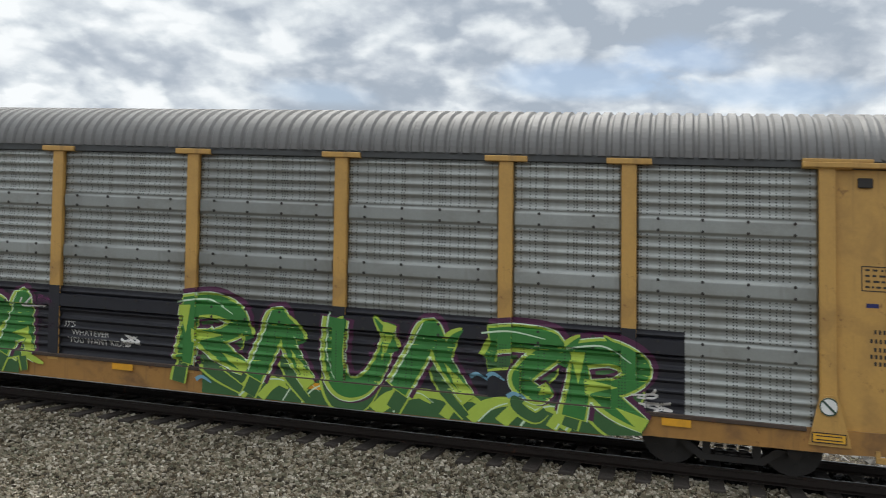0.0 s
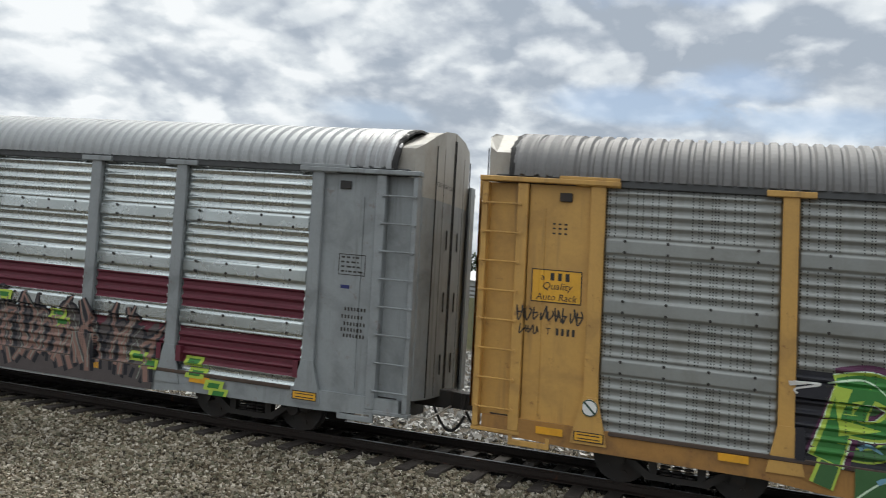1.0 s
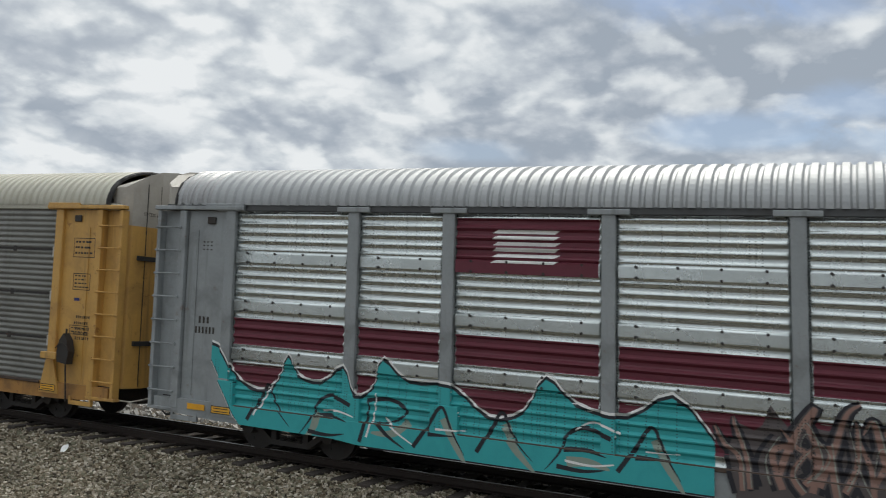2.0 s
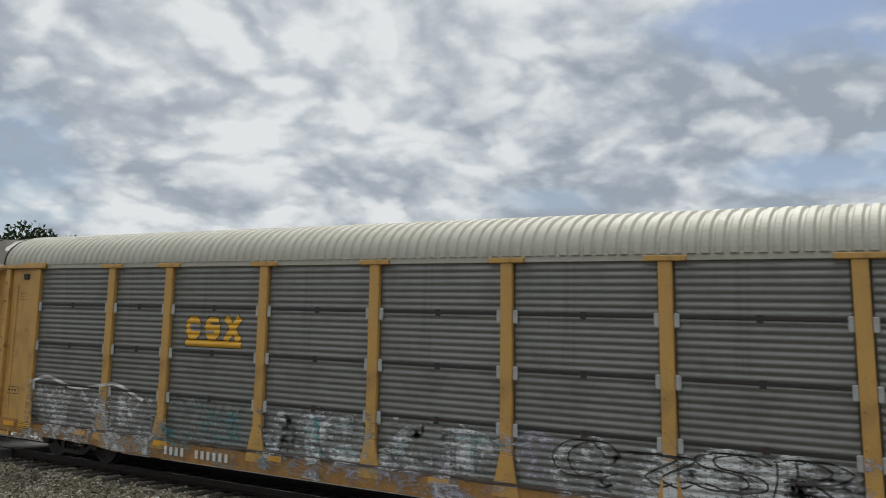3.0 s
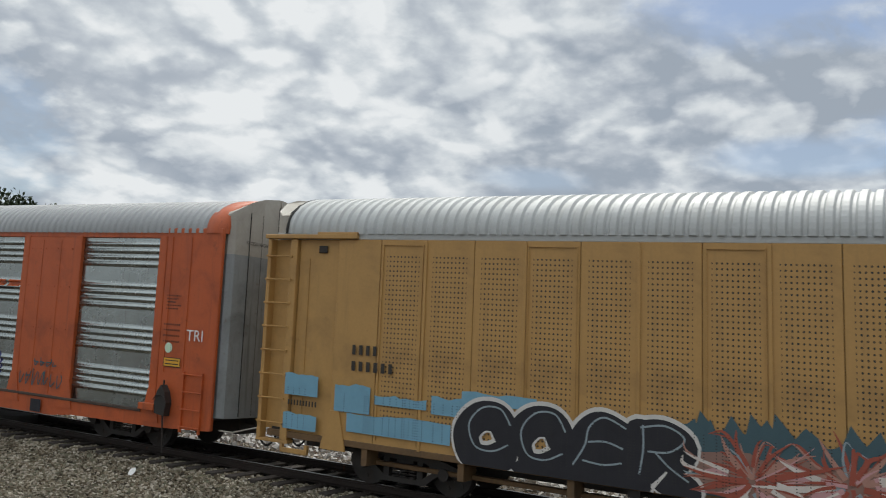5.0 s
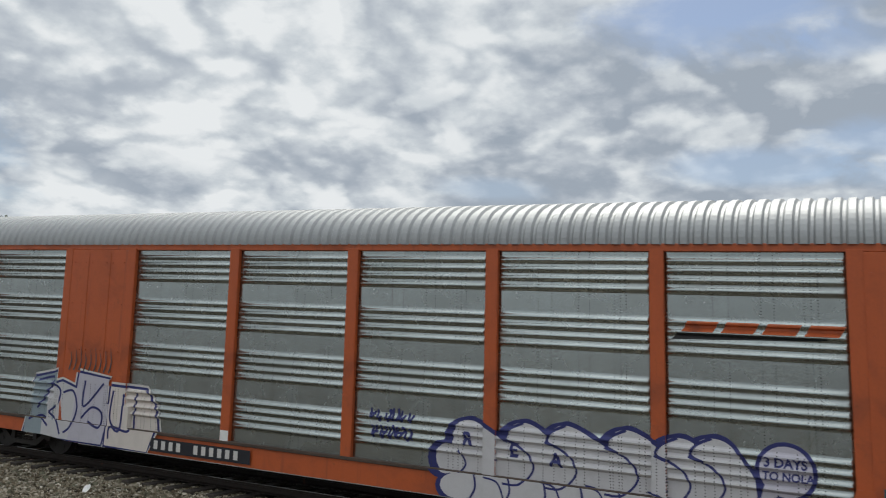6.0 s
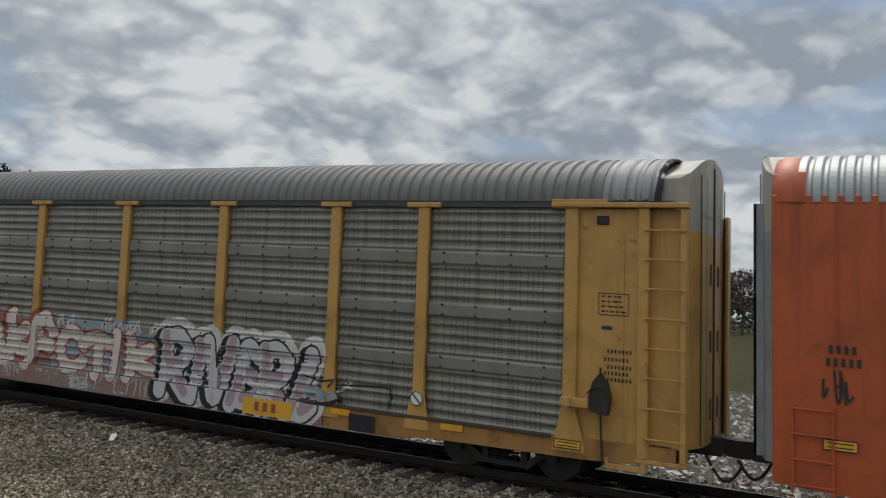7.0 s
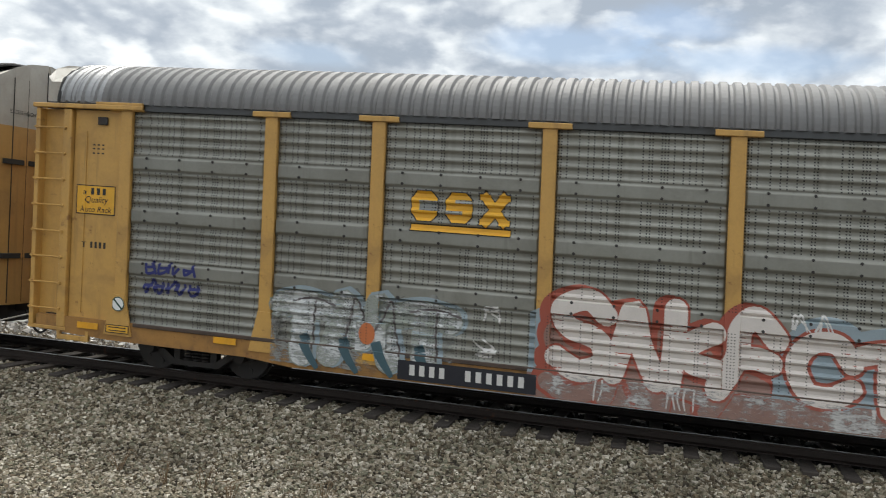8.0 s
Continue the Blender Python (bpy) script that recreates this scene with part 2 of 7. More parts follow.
ROOF_CREAM = surface("cream_painted_roof", (0.44, 0.425, 0.35), 0.55, 0, 0.3, (0.3, 0.27, 0.2), streak=0.25)
ROOF_WHITE = surface("white_painted_roof", (0.43, 0.445, 0.44), 0.5, 0.1, 0.3, (0.35, 0.34, 0.3), streak=0.2)
WHITE_TOP = surface("off_white_door_paint", (0.40, 0.375, 0.33), 0.55, 0, 0.4, (0.2, 0.17, 0.13), streak=0.35)
DARK_STEEL = surface("black_running_gear_steel", (0.035, 0.032, 0.03), 0.6, 0.3, 0.5, (0.06, 0.04, 0.03), rust=0.4)
RUBBER = surface("black_rubber", (0.02, 0.02, 0.02), 0.8)
RED_STRIPE = surface("maroon_stripe_paint", (0.12, 0.018, 0.032), 0.5, 0.1, 0.3, (0.06, 0.01, 0.015))
REFLECT = surface("amber_reflector_tape", (0.75, 0.36, 0.02), 0.4, 0, 0.3)
WHITE_PAINT = surface("white_paint", (0.78, 0.78, 0.76), 0.5, 0, 0.2)
OLD_WHITE = surface("weathered_white_board", (0.42, 0.42, 0.40), 0.7, 0, 0.6, (0.18, 0.17, 0.15), streak=0.5)
BLACK_PAINT = surface("black_paint", (0.018, 0.018, 0.02), 0.5, 0, 0.1)
LOGO_YELLOW = surface("bright_yellow_paint", (0.76, 0.40, 0.03), 0.5, 0, 0.2)
TIE_WOOD = surface("old_creosoted_wood", (0.045, 0.035, 0.028), 0.85, 0, 0.5, (0.03, 0.025, 0.02), scale=3, bump=0.5, vary=0.5)
RAIL_STEEL = surface("rusty_rail_steel", (0.03, 0.022, 0.018), 0.6, 0.4, 0.5, (0.04, 0.025, 0.02), rust=0.6)
RAIL_HEAD = surface("polished_rail_head", (0.10, 0.097, 0.094), 0.36, 1.0, 0.1)
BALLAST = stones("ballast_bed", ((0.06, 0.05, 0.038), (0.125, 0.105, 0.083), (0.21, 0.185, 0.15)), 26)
# near-black copies of the ballast: the shade under the train put into the colour
SHADED_BED = stones("shaded_ballast_bed", ((0.010, 0.009, 0.008), (0.02, 0.018, 0.016), (0.034, 0.03, 0.027)), 22)
SHADED_STONE = island("shaded_ballast_stone", ((0.010, 0.009, 0.008), (0.02, 0.018, 0.016), (0.036, 0.032, 0.028)))
BALLAST_STONE = island("ballast_stone", ((0.04, 0.034, 0.024), (0.15, 0.115, 0.075), (0.17, 0.165, 0.115), (0.27, 0.225, 0.16), (0.33, 0.29, 0.225), (0.56, 0.51, 0.42)))
GRASS = stones("mown_grass", ((0.036, 0.040, 0.013), (0.058, 0.058, 0.02), (0.085, 0.078, 0.032)), 9)
ASPHALT = surface("worn_crossing_asphalt", (0.13, 0.125, 0.115), 0.9, 0, 0.4, (0.06, 0.06, 0.055), scale=2, bump=0.4)
BARK = surface("bark", (0.06, 0.045, 0.035), 0.9, scale=4, bump=0.5)
LEAF = island("dark_leaves", ((0.010, 0.018, 0.006), (0.022, 0.036, 0.011), (0.04, 0.055, 0.018)), 0.6)
COPPER_LEAF = island("copper_leaves", ((0.018, 0.014, 0.010), (0.045, 0.026, 0.018), (0.075, 0.045, 0.03)), 0.6)
PALE_STONE = island("pale_yard_stone", ((0.16, 0.155, 0.14), (0.30, 0.29, 0.27), (0.42, 0.41, 0.385), (0.55, 0.54, 0.51)))
WOOD_FENCE = surface("grey_fence_wood", (0.10, 0.085, 0.07), 0.9, scale=3)
POST_DARK = surface("dark_weathered_post", (0.03, 0.026, 0.022), 0.85, scale=3)
STOP_RED = surface("stop_sign_red", (0.45, 0.02, 0.02), 0.45, 0, 0.2)


def paint(name, color):
    """Sprayed paint, matt, a little uneven."""
    return surface("spray_" + name, color, 0.6, 0, 0.22, tuple(c * 0.5 for c in color), scale=2.0, bump=0.05, streak=0.15, holes="columns", dots=(0.2, 0.72), bands=(1.84,), low=0.87)


def worn(name, color, keep):
    """Old spray paint of which only flecks and hazy patches are left."""
    mat = paint("worn_" + name, color)
    n = N(mat.node_tree)
    co = n.node("ShaderNodeTexCoord").outputs["Object"]
    patch = n.noise(co, 1.6, 6, 0.65)
    flecks = n.noise(n.vmath("MULTIPLY", co, (7, 7, 26)), 1.0, 5, 0.7)
    left = n.step(n.math("ADD", n.math("MULTIPLY", patch, 0.6), n.math("MULTIPLY", flecks, 0.4)), 0.62 - 0.3 * keep, 0.78 - 0.3 * keep)
    out = [k for k in mat.node_tree.nodes if k.type == "OUTPUT_MATERIAL"][0]
    body = out.inputs[0].links[0].from_socket
    mix = n.node("ShaderNodeMixShader")
    n.put(mix.inputs[0], left)
    n.put(mix.inputs[1], n.node("ShaderNodeBsdfTransparent").outputs[0])
    n.put(mix.inputs[2], body)
    n.put(out.inputs[0], mix.outputs[0])
    return mat


# ---------------------------------------------------------------- mesh helpers
def box(bm, x0, x1, y0, y1, z0, z1, bevel=0.0):
    vs = [bm.verts.new(p) for p in ((x0, y0, z0), (x1, y0, z0), (x1, y1, z0), (x0, y1, z0), (x0, y0, z1), (x1, y0, z1), (x1, y1, z1), (x0, y1, z1))]
    fs = [bm.faces.new([vs[i] for i in f]) for f in ((3, 2, 1, 0), (4, 5, 6, 7), (0, 1, 5, 4), (1, 2, 6, 5), (2, 3, 7, 6), (3, 0, 4, 7))]
    if bevel:
        edges = {e for f in fs for e in f.edges}
        bmesh.ops.bevel(bm, geom=list(edges), offset=bevel, segments=1, affect="EDGES")


def prism(bm, outline, axis, a, b):
    """An outline of (u, v) pushed along an axis from a to b: 'x' takes (y, z), 'y' takes (x, z), 'z' takes (x, y)."""
    def at(u, v, k):
        return (k, u, v) if axis == "x" else (u, k, v) if axis == "y" else (u, v, k)
    lo = [bm.verts.new(at(u, v, a)) for u, v in outline]
    hi = [bm.verts.new(at(u, v, b)) for u, v in outline]
    bm.faces.new(lo)
    bm.faces.new(hi[::-1])
    for i in range(len(lo)):
        j = (i + 1) % len(lo)
        bm.faces.new((lo[j], lo[i], hi[i], hi[j]))
    bmesh.ops.recalc_face_normals(bm, faces=bm.faces[:])


def rod(bm, p, q, r, sides=8, r2=None):
    p, q = Vector(p), Vector(q)
    m = Matrix.Translation((p + q) / 2) @ (q - p).to_track_quat("Z", "Y").to_matrix().to_4x4()
    bmesh.ops.create_cone(bm, cap_ends=True, segments=sides, radius1=r, radius2=r if r2 is None else r2, depth=(q - p).length, matrix=m)


def mesh_of(name, bm, material, smooth=False):
    me = bpy.data.meshes.new(name)
    bm.to_mesh(me)
    bm.free()
    me.materials.append(material)
    if smooth:
        me.shade_smooth()
    return me


def link(name, me, parent, m=None, label=""):
    ob = new(name, me)
    ob.parent = parent
    if m is not None:
        ob.matrix_basis = m
    if label:
        ob["label"] = label
    return ob


def part(name, bm, material, parent, label="", m=None, smooth=False):
    return link(name, mesh_of(name, bm, material, smooth), parent, m, label)


def thing(name, label, category, m=None, group="", kind=""):
    ob = new(name)
    if m is not None:
        ob.matrix_basis = m
    return tagged(ob, label, category, group, kind)


# ---------------------------------------------------------------- ground and track
TRACK_Y = 15.1
SIDE = [(-300, -0.75), (4.0, -0.72), (10.6, -0.62), (11.8, -0.55), (12.7, -0.40), (13.3, -0.29), (13.6, -0.235), (16.7, -0.235), (18.2, -0.5), (22, -0.6), (41.5, -0.45), (43, -0.4), (85, 0.1), (106, 1.0), (300, 1.2), (4500, 1.3)]


def ground_z(y):
    return float(np.interp(y, [p[0] for p in SIDE], [p[1] for p in SIDE]))


def build_ground():
    bm = bmesh.new()
    xs = [-4000, -900, -300, -120] + list(range(-60, 61, 2)) + [120, 300, 900, 4000]
    ys = sorted({p[0] for p in SIDE} | {-4000} | {10 + 0.35 * i for i in range(28)} | {14.2, 16.0} | {5, 7, 9, 26, 30, 36, 46, 55, 70})
    grid = [[bm.verts.new((x, y, ground_z(y) + (0.03 * noise.noise((x * 0.4, y * 0.7, 0)) if 4 < y < 13 or 18 < y < 60 else 0))) for x in xs] for y in ys]
    for j in range(len(ys) - 1):
        for i in range(len(xs) - 1):
            f = bm.faces.new((grid[j][i], grid[j][i + 1], grid[j + 1][i + 1], grid[j + 1][i]))
            # index 2 is the strip between the rails, with the cars' shade painted in
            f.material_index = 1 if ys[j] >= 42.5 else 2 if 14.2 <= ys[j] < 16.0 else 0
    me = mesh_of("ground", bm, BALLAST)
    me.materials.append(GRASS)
    me.materials.append(SHADED_BED)
    return tagged(new("ground", me), "grey crushed stone beside the track, mown grass beyond", "ground", kind="structure")


def build_track():
    track = tagged(new("railway_track"), "single railway track, rusty rails on dark wooden ties", "track", kind="structure")
    for side in (-1, 1):
        y = TRACK_Y + side * 0.755
        bm = bmesh.new()
        prism(bm, [(y + u, v) for u, v in ((-0.07, -0.17), (0.07, -0.17), (0.07, -0.155), (0.012, -0.13), (0.012, -0.045), (0.036, -0.035), (0.036, -0.002), (-0.036, -0.002), (-0.036, -0.035), (-0.012, -0.045), (-0.012, -0.13), (-0.07, -0.155))], "x", -400, 400)
        rail = part("rail", bm, RAIL_STEEL, track, "rusty steel rail")
        bm = bmesh.new()
        box(bm, -400, 400, y - 0.034, y + 0.034, -0.0018, 0.0)
        part("running_surface", bm, RAIL_HEAD, rail, "shiny worn rail head")
    bm = bmesh.new()
    box(bm, -0.115, 0.115, -1.60, 1.35, -0.36, -0.172, 0.012)
    tie = mesh_of("tie", bm, TIE_WOOD)
    rnd = random.Random(4)
    for i in range(-75, 40):
        link("tie", tie, track, pose(i * 0.555 + rnd.uniform(-0.03, 0.03), TRACK_Y + rnd.uniform(-0.05, 0.06), rnd.uniform(-0.012, 0.006), 0, 0, rnd.uniform(-1.5, 1.5)))
    bm = bmesh.new()
    box(bm, -0.09, 0.09, -0.18, 0.18, -0.178, -0.168)
    plate = mesh_of("tie_plate", bm, RAIL_STEEL)
    for i in range(-60, 25):
        link("tie_plate", plate, track, pose(i * 0.555, TRACK_Y - 0.755, 0))
    return track


def build_stones(name, label, material, seed, bands, big=1.0):
    """Crushed stone: one joined mesh of some ten thousands of loose, angular stones."""
    rng = np.random.default_rng(seed)
    corner = np.array([(-1, -1, -1), (1, -1, -1), (1, 1, -1), (-1, 1, -1), (-1, -1, 1), (1, -1, 1), (1, 1, 1), (-1, 1, 1)], float)
    quad = np.array([(3, 2, 1, 0), (4, 5, 6, 7), (0, 1, 5, 4), (1, 2, 6, 5), (2, 3, 7, 6), (3, 0, 4, 7)])
    y = np.concatenate([rng.uniform(a, b, k) for a, b, k in bands])
    n = len(y)
    x = rng.uniform(-1.85, 0.62, n) * y
    z = np.interp(y, [p[0] for p in SIDE], [p[1] for p in SIDE])
    size = rng.uniform(0.014, 0.033, n) * np.where(y > 11.3, 1.0, 0.8) * big
    v = corner[None] * rng.uniform(0.55, 1.25, (n, 8, 3)) * size[:, None, None] * rng.uniform(0.7, 1.3, (n, 1, 3))
    a, b = rng.uniform(0, 6.28, n), rng.uniform(-0.9, 0.9, n)
    ca, sa, cb, sb = np.cos(a), np.sin(a), np.cos(b), np.sin(b)
    rz = np.stack([np.stack([ca, -sa, 0 * a], 1), np.stack([sa, ca, 0 * a], 1), np.stack([0 * a, 0 * a, 0 * a + 1], 1)], 1)
    rx = np.stack([np.stack([0 * b + 1, 0 * b, 0 * b], 1), np.stack([0 * b, cb, -sb], 1), np.stack([0 * b, sb, cb], 1)], 1)
    v = np.einsum("nij,njk,nlk->nli", rz, rx, v)
    v += np.stack([x, y, z + rng.uniform(-0.010, 0.014, n)], 1)[:, None, :]
    f = (quad[None] + 8 * np.arange(n)[:, None, None]).reshape(-1, 4)
    me = bpy.data.meshes.new(name)
    me.from_pydata(v.reshape(-1, 3).tolist(), [], f.tolist())
    me.materials.append(material)
    return tagged(new(name, me), label, "ballast", kind="stuff")


# ---------------------------------------------------------------- rail cars
# A car's own space: x along the train, y across (the side that faces the eye is at -1.5), z up from the rail tops.
POSTS = (-11.69, -8.90, -6.99, -4.19, -1.40, 1.40, 4.19, 6.99, 8.90, 11.69)
FACE, SKIN = 1.50, 1.42
PANEL_LO, PANEL_HI = 0.84, 4.58
BANDS = (3.68, 2.76, 1.84)


def smooth01(t):
    t = min(max(t, 0.0), 1.0)
    return t * t * (3 - 2 * t)


def wave_rack(z):
    """Four rounded ridges between flat, bolted bands."""
    for b in BANDS:
        if abs(z - b) < 0.13:
            return 0.075 * smooth01((0.13 - abs(z - b)) / (0.012 if z < b else 0.03))
    return 0.046 * max(0.0, math.sin((z - 1.97) / 0.1663 * 2 * math.pi)) ** 0.7


def wave_broad(z):
    """Four ridges, then a wide flat field."""
    u = (z - 2.07) % 0.94
    p = (u % 0.15) / 0.095
    return 0.055 * math.sin(math.pi * p ** 0.62) if u < 0.6 and p < 1 else 0.0


def wave_fine(z):
    """Many shallow ridges, with a seam at the sheets' edges."""
    u = (z - 1.78) % 0.96
    return 0.034 * abs(math.sin(u / 0.12 * math.pi))


def wave_flat(z):
    return 0.0


def levels(wave, lo=PANEL_LO, hi=PANEL_HI, step=0.023):
    n = round((hi - lo) / step)
    return [lo + (hi - lo) * i / n for i in range(n + 1)]


def panel_mesh(name, wide, wave, material):
    """One side sheet, pressed in ridges, with a turned edge all round."""
    bm = bmesh.new()
    h = wide / 2
    rows = []
    for z in levels(wave):
        y = -SKIN - wave(z)
        rows.append([bm.verts.new(p) for p in ((-h, -SKIN + 0.05, z), (-h, -SKIN, z), (-h + 0.05, y, z), (h - 0.05, y, z), (h, -SKIN, z), (h, -SKIN + 0.05, z))])
    for a, b in zip(rows, rows[1:]):
        for i in range(5):
            bm.faces.new((a[i], a[i + 1], b[i + 1], b[i]))
    return mesh_of(name, bm, material, True)


def bolts_mesh(wide, material):
    bm = bmesh.new()
    n = max(2, round(wide / 0.68))
    for b in BANDS:
        for dz in (-0.085, 0.085):
            for i in range(n):
                x = (i + 0.5) / n * wide - wide / 2
                rod(bm, (x, -SKIN - 0.07, b + dz), (x, -SKIN - 0.09, b + dz), 0.025, 6)
    return mesh_of("bolt_rows", bm, material)


def post_mesh(material, foot):
    bm = bmesh.new()
    for s in (-1, 1):           # a channel: two flanges and a web
        box(bm, s * 0.10 - 0.012, s * 0.10 + 0.012, -FACE, -SKIN + 0.05, 0.75, 4.62)
    box(bm, -0.10, 0.10, -FACE - 0.006, -FACE + 0.012, 0.75, 4.62, 0.004)
    if foot:
        prism(bm, [(-0.26, 0.62), (0.26, 0.62), (0.24, 0.72), (0.112, 1.30), (-0.112, 1.30), (-0.24, 0.72)], "y", -FACE - 0.022, -FACE + 0.02)
    return mesh_of("post", bm, material)


def cap_mesh(material):
    bm = bmesh.new()
    box(bm, -0.34, 0.34, -FACE - 0.035, -SKIN, 4.575, 4.665, 0.008)
    return mesh_of("post_cap", bm, material)


def roof_point(a):
    """A point on the arched roof, by the angle round it."""
    c, q = math.cos(a), math.sin(a)
    return (-1.475 * math.copysign(abs(c) ** 0.94, c), 4.69 + 0.86 * max(q, 0.0) ** 0.94)


ROOF_LINE = [roof_point(math.pi * i / 30) for i in range(31)]


def roof_mesh(material, half, pitch=0.215, deep=0.042):
    """Arched sheets pressed in broad ridges with narrow grooves across."""
    bm = bmesh.new()
    xs = []
    n = round(2 * half / pitch)
    for i in range(n):
        x = -half + i * pitch
        xs += [(x, 0.0), (x + 0.035, 1.0), (x + 0.135, 1.0), (x + 0.17, 0.0)]
    xs.append((half, 0.0))
    rows = []
    for x, r in xs:
        row = []
        for i, (y, z) in enumerate(ROOF_LINE):
            a, b = ROOF_LINE[max(i - 1, 0)], ROOF_LINE[min(i + 1, len(ROOF_LINE) - 1)]
            t = Vector((b[0] - a[0], b[1] - a[1])).normalized()
            row.append(bm.verts.new((x, y - t[1] * r * deep, z + t[0] * r * deep)))
        rows.append(row)
    for a, b in zip(rows, rows[1:]):
        for i in range(len(ROOF_LINE) - 1):
            bm.faces.new((a[i], b[i], b[i + 1], a[i + 1]))
    bmesh.ops.recalc_face_normals(bm, faces=bm.faces[:])
    return mesh_of("roof", bm, material)


def roof_lip(parent, half, s):
    """The black, torn rubber lip round the roof's open end."""
    bm = bmesh.new()
    rows = []
    for k, (dx, g) in enumerate(((-0.05, 1.035), (0.0, 1.045), (0.05, 1.02), (0.05, 0.985), (-0.02, 0.985))):
        row = []
        for i, (y, z) in enumerate(ROOF_LINE):
            tear = 0.05 * noise.noise((i * 0.8, 5.0 + s, k * 0.2))
            row.append(bm.verts.new((half + dx + tear, y * g, 4.6 + (z - 4.6) * (g + 0.3 * tear))))
        rows.append(row)
    for a, b in zip(rows, rows[1:]):
        for i in range(len(ROOF_LINE) - 1):
            bm.faces.new((a[i], b[i], b[i + 1], a[i + 1]))
    part("roof_lip", bm, RUBBER, parent, "black torn lip at the roof's end", pose(0, 0, 0, 0, 0, 0 if s > 0 else 180))


def roof_end_mesh(material):
    """A newer ribbed sheet over the roof's end, its edge torn and bent up."""
    bm = bmesh.new()
    rows = []
    for k in range(15):
        x = 12.2 + k * 0.066
        r = 0.028 if k % 2 else 0.0
        row = []
        for i, (y, z) in enumerate(ROOF_LINE):
            tear = 0.10 * noise.noise((i * 0.9, 3.1, 0)) if k == 14 else 0
            lift = 0.03 * noise.noise((i * 0.7, 9.0, 0)) if k >= 13 else 0
            row.append(bm.verts.new((x + tear, y * (1.018 + r * 0.5), z + 0.014 + r + lift)))
        rows.append(row)
    for a, b in zip(rows, rows[1:]):
        for i in range(len(ROOF_LINE) - 1):
            bm.faces.new((a[i], b[i], b[i + 1], a[i + 1]))
    return mesh_of("roof_end", bm, material)


def wheelset_mesh():
    bm = bmesh.new()
    rod(bm, (0, -0.86, 0), (0, 0.86, 0), 0.075, 10)
    for s in (-1, 1):
        rod(bm, (0, s * 0.70, 0), (0, s * 0.83, 0), 0.42, 28)
        rod(bm, (0, s * 0.67, 0), (0, s * 0.70, 0), 0.445, 28)
        rod(bm, (0, s * 0.83, 0), (0, s * 0.86, 0), 0.15, 12)
        for k in range(6):       # the holes and ribs that show its turning
            a = k * math.pi / 3
            rod(bm, (0.28 * math.cos(a), s * 0.83, 0.28 * math.sin(a)), (0.28 * math.cos(a), s * 0.845, 0.28 * math.sin(a)), 0.05, 8)
    return mesh_of("wheelset", bm, DARK_STEEL)


def frame_mesh():
    """The cast side frame of a two-axle truck, with its window, springs and boxes."""
    bm = bmesh.new()
    prism(bm, [(-1.15, 0.38), (-1.15, 0.55), (-0.9, 0.62), (-0.5, 0.72), (0.5, 0.72), (0.9, 0.62), (1.15, 0.55), (1.15, 0.38), (0.8, 0.40), (0.45, 0.58), (-0.45, 0.58), (-0.8, 0.40)], "y", -0.09, 0.09)
    prism(bm, [(-0.8, 0.42), (-0.45, 0.16), (0.45, 0.16), (0.8, 0.42), (0.62, 0.42), (0.38, 0.25), (-0.38, 0.25), (-0.62, 0.42)], "y", -0.09, 0.09)
    for s in (-1, 1):
        box(bm, s * 0.36 - 0.06, s * 0.36 + 0.06, -0.08, 0.08, 0.2, 0.62)
        rod(bm, (s * 0.889, -0.17, 0.42), (s * 0.889, 0.05, 0.42), 0.11, 14)
    for x in (-0.18, 0.0, 0.18):
        for k in range(5):
            rod(bm, (x, -0.02, 0.26 + k * 0.055), (x, -0.02, 0.285 + k * 0.055), 0.075, 10)
    return mesh_of("side_frame", bm, DARK_STEEL)


WHEELSET, SIDE_FRAME = wheelset_mesh(), frame_mesh()
bm_ = bmesh.new()
box(bm_, -0.2, 0.2, -1.0, 1.0, 0.45, 0.70, 0.03)
BOLSTER = mesh_of("bolster", bm_, DARK_STEEL)
WHEELS = []


def truck(parent, x):
    t = link("truck", BOLSTER, parent, pose(x, 0, 0), "black two-axle truck under the car")
    for s in (-1, 1):
        link("side_frame", SIDE_FRAME, t, pose(0, s * 1.0, 0, 0, 0, 90 - 90 * -s if s > 0 else 0))
    for s in (-1, 1):
        WHEELS.append((link("wheelset", WHEELSET, t, pose(s * 0.889, 0, 0.42)), s * 0.889))
    return t


def coupler(parent, s):
    bm = bmesh.new()
    box(bm, 13.0, 13.9, -0.16, 0.16, 0.66, 0.98, 0.02)
    prism(bm, [(13.9, -0.13), (14.17, -0.2), (14.2, -0.05), (14.1, 0.02), (14.2, 0.08), (14.14, 0.2), (13.9, 0.13)], "z", 0.68, 0.96)
    c = part("coupler", bm, DARK_STEEL, parent, "black knuckle coupler", pose(0, 0, 0, 0, 0, 0 if s > 0 else 180))
    bm = bmesh.new()
    last = None
    for i in range(9):
        u = i / 8
        p = (13.6 + 0.58 * u, -0.32 + 0.05 * u, 0.72 - 0.42 * math.sin(u * math.pi * 0.9))
        if last:
            rod(bm, last, p, 0.025, 6)
        last = p
    part("air_hose", bm, RUBBER, c)
    bm = bmesh.new()
    for a, b in (((13.5, -1.3, 0.62), (13.86, -1.3, 0.62)), ((13.86, -1.3, 0.62), (13.88, -1.3, 0.42)), ((13.86, -1.3, 0.62), (13.9, -0.2, 0.72))):
        rod(bm, a, b, 0.016, 6)
    part("uncoupling_lever", bm, WHITE_TOP if s > 0 else DARK_STEEL, parent, "", pose(0, 0, 0, 0, 0, 0 if s > 0 else 180))


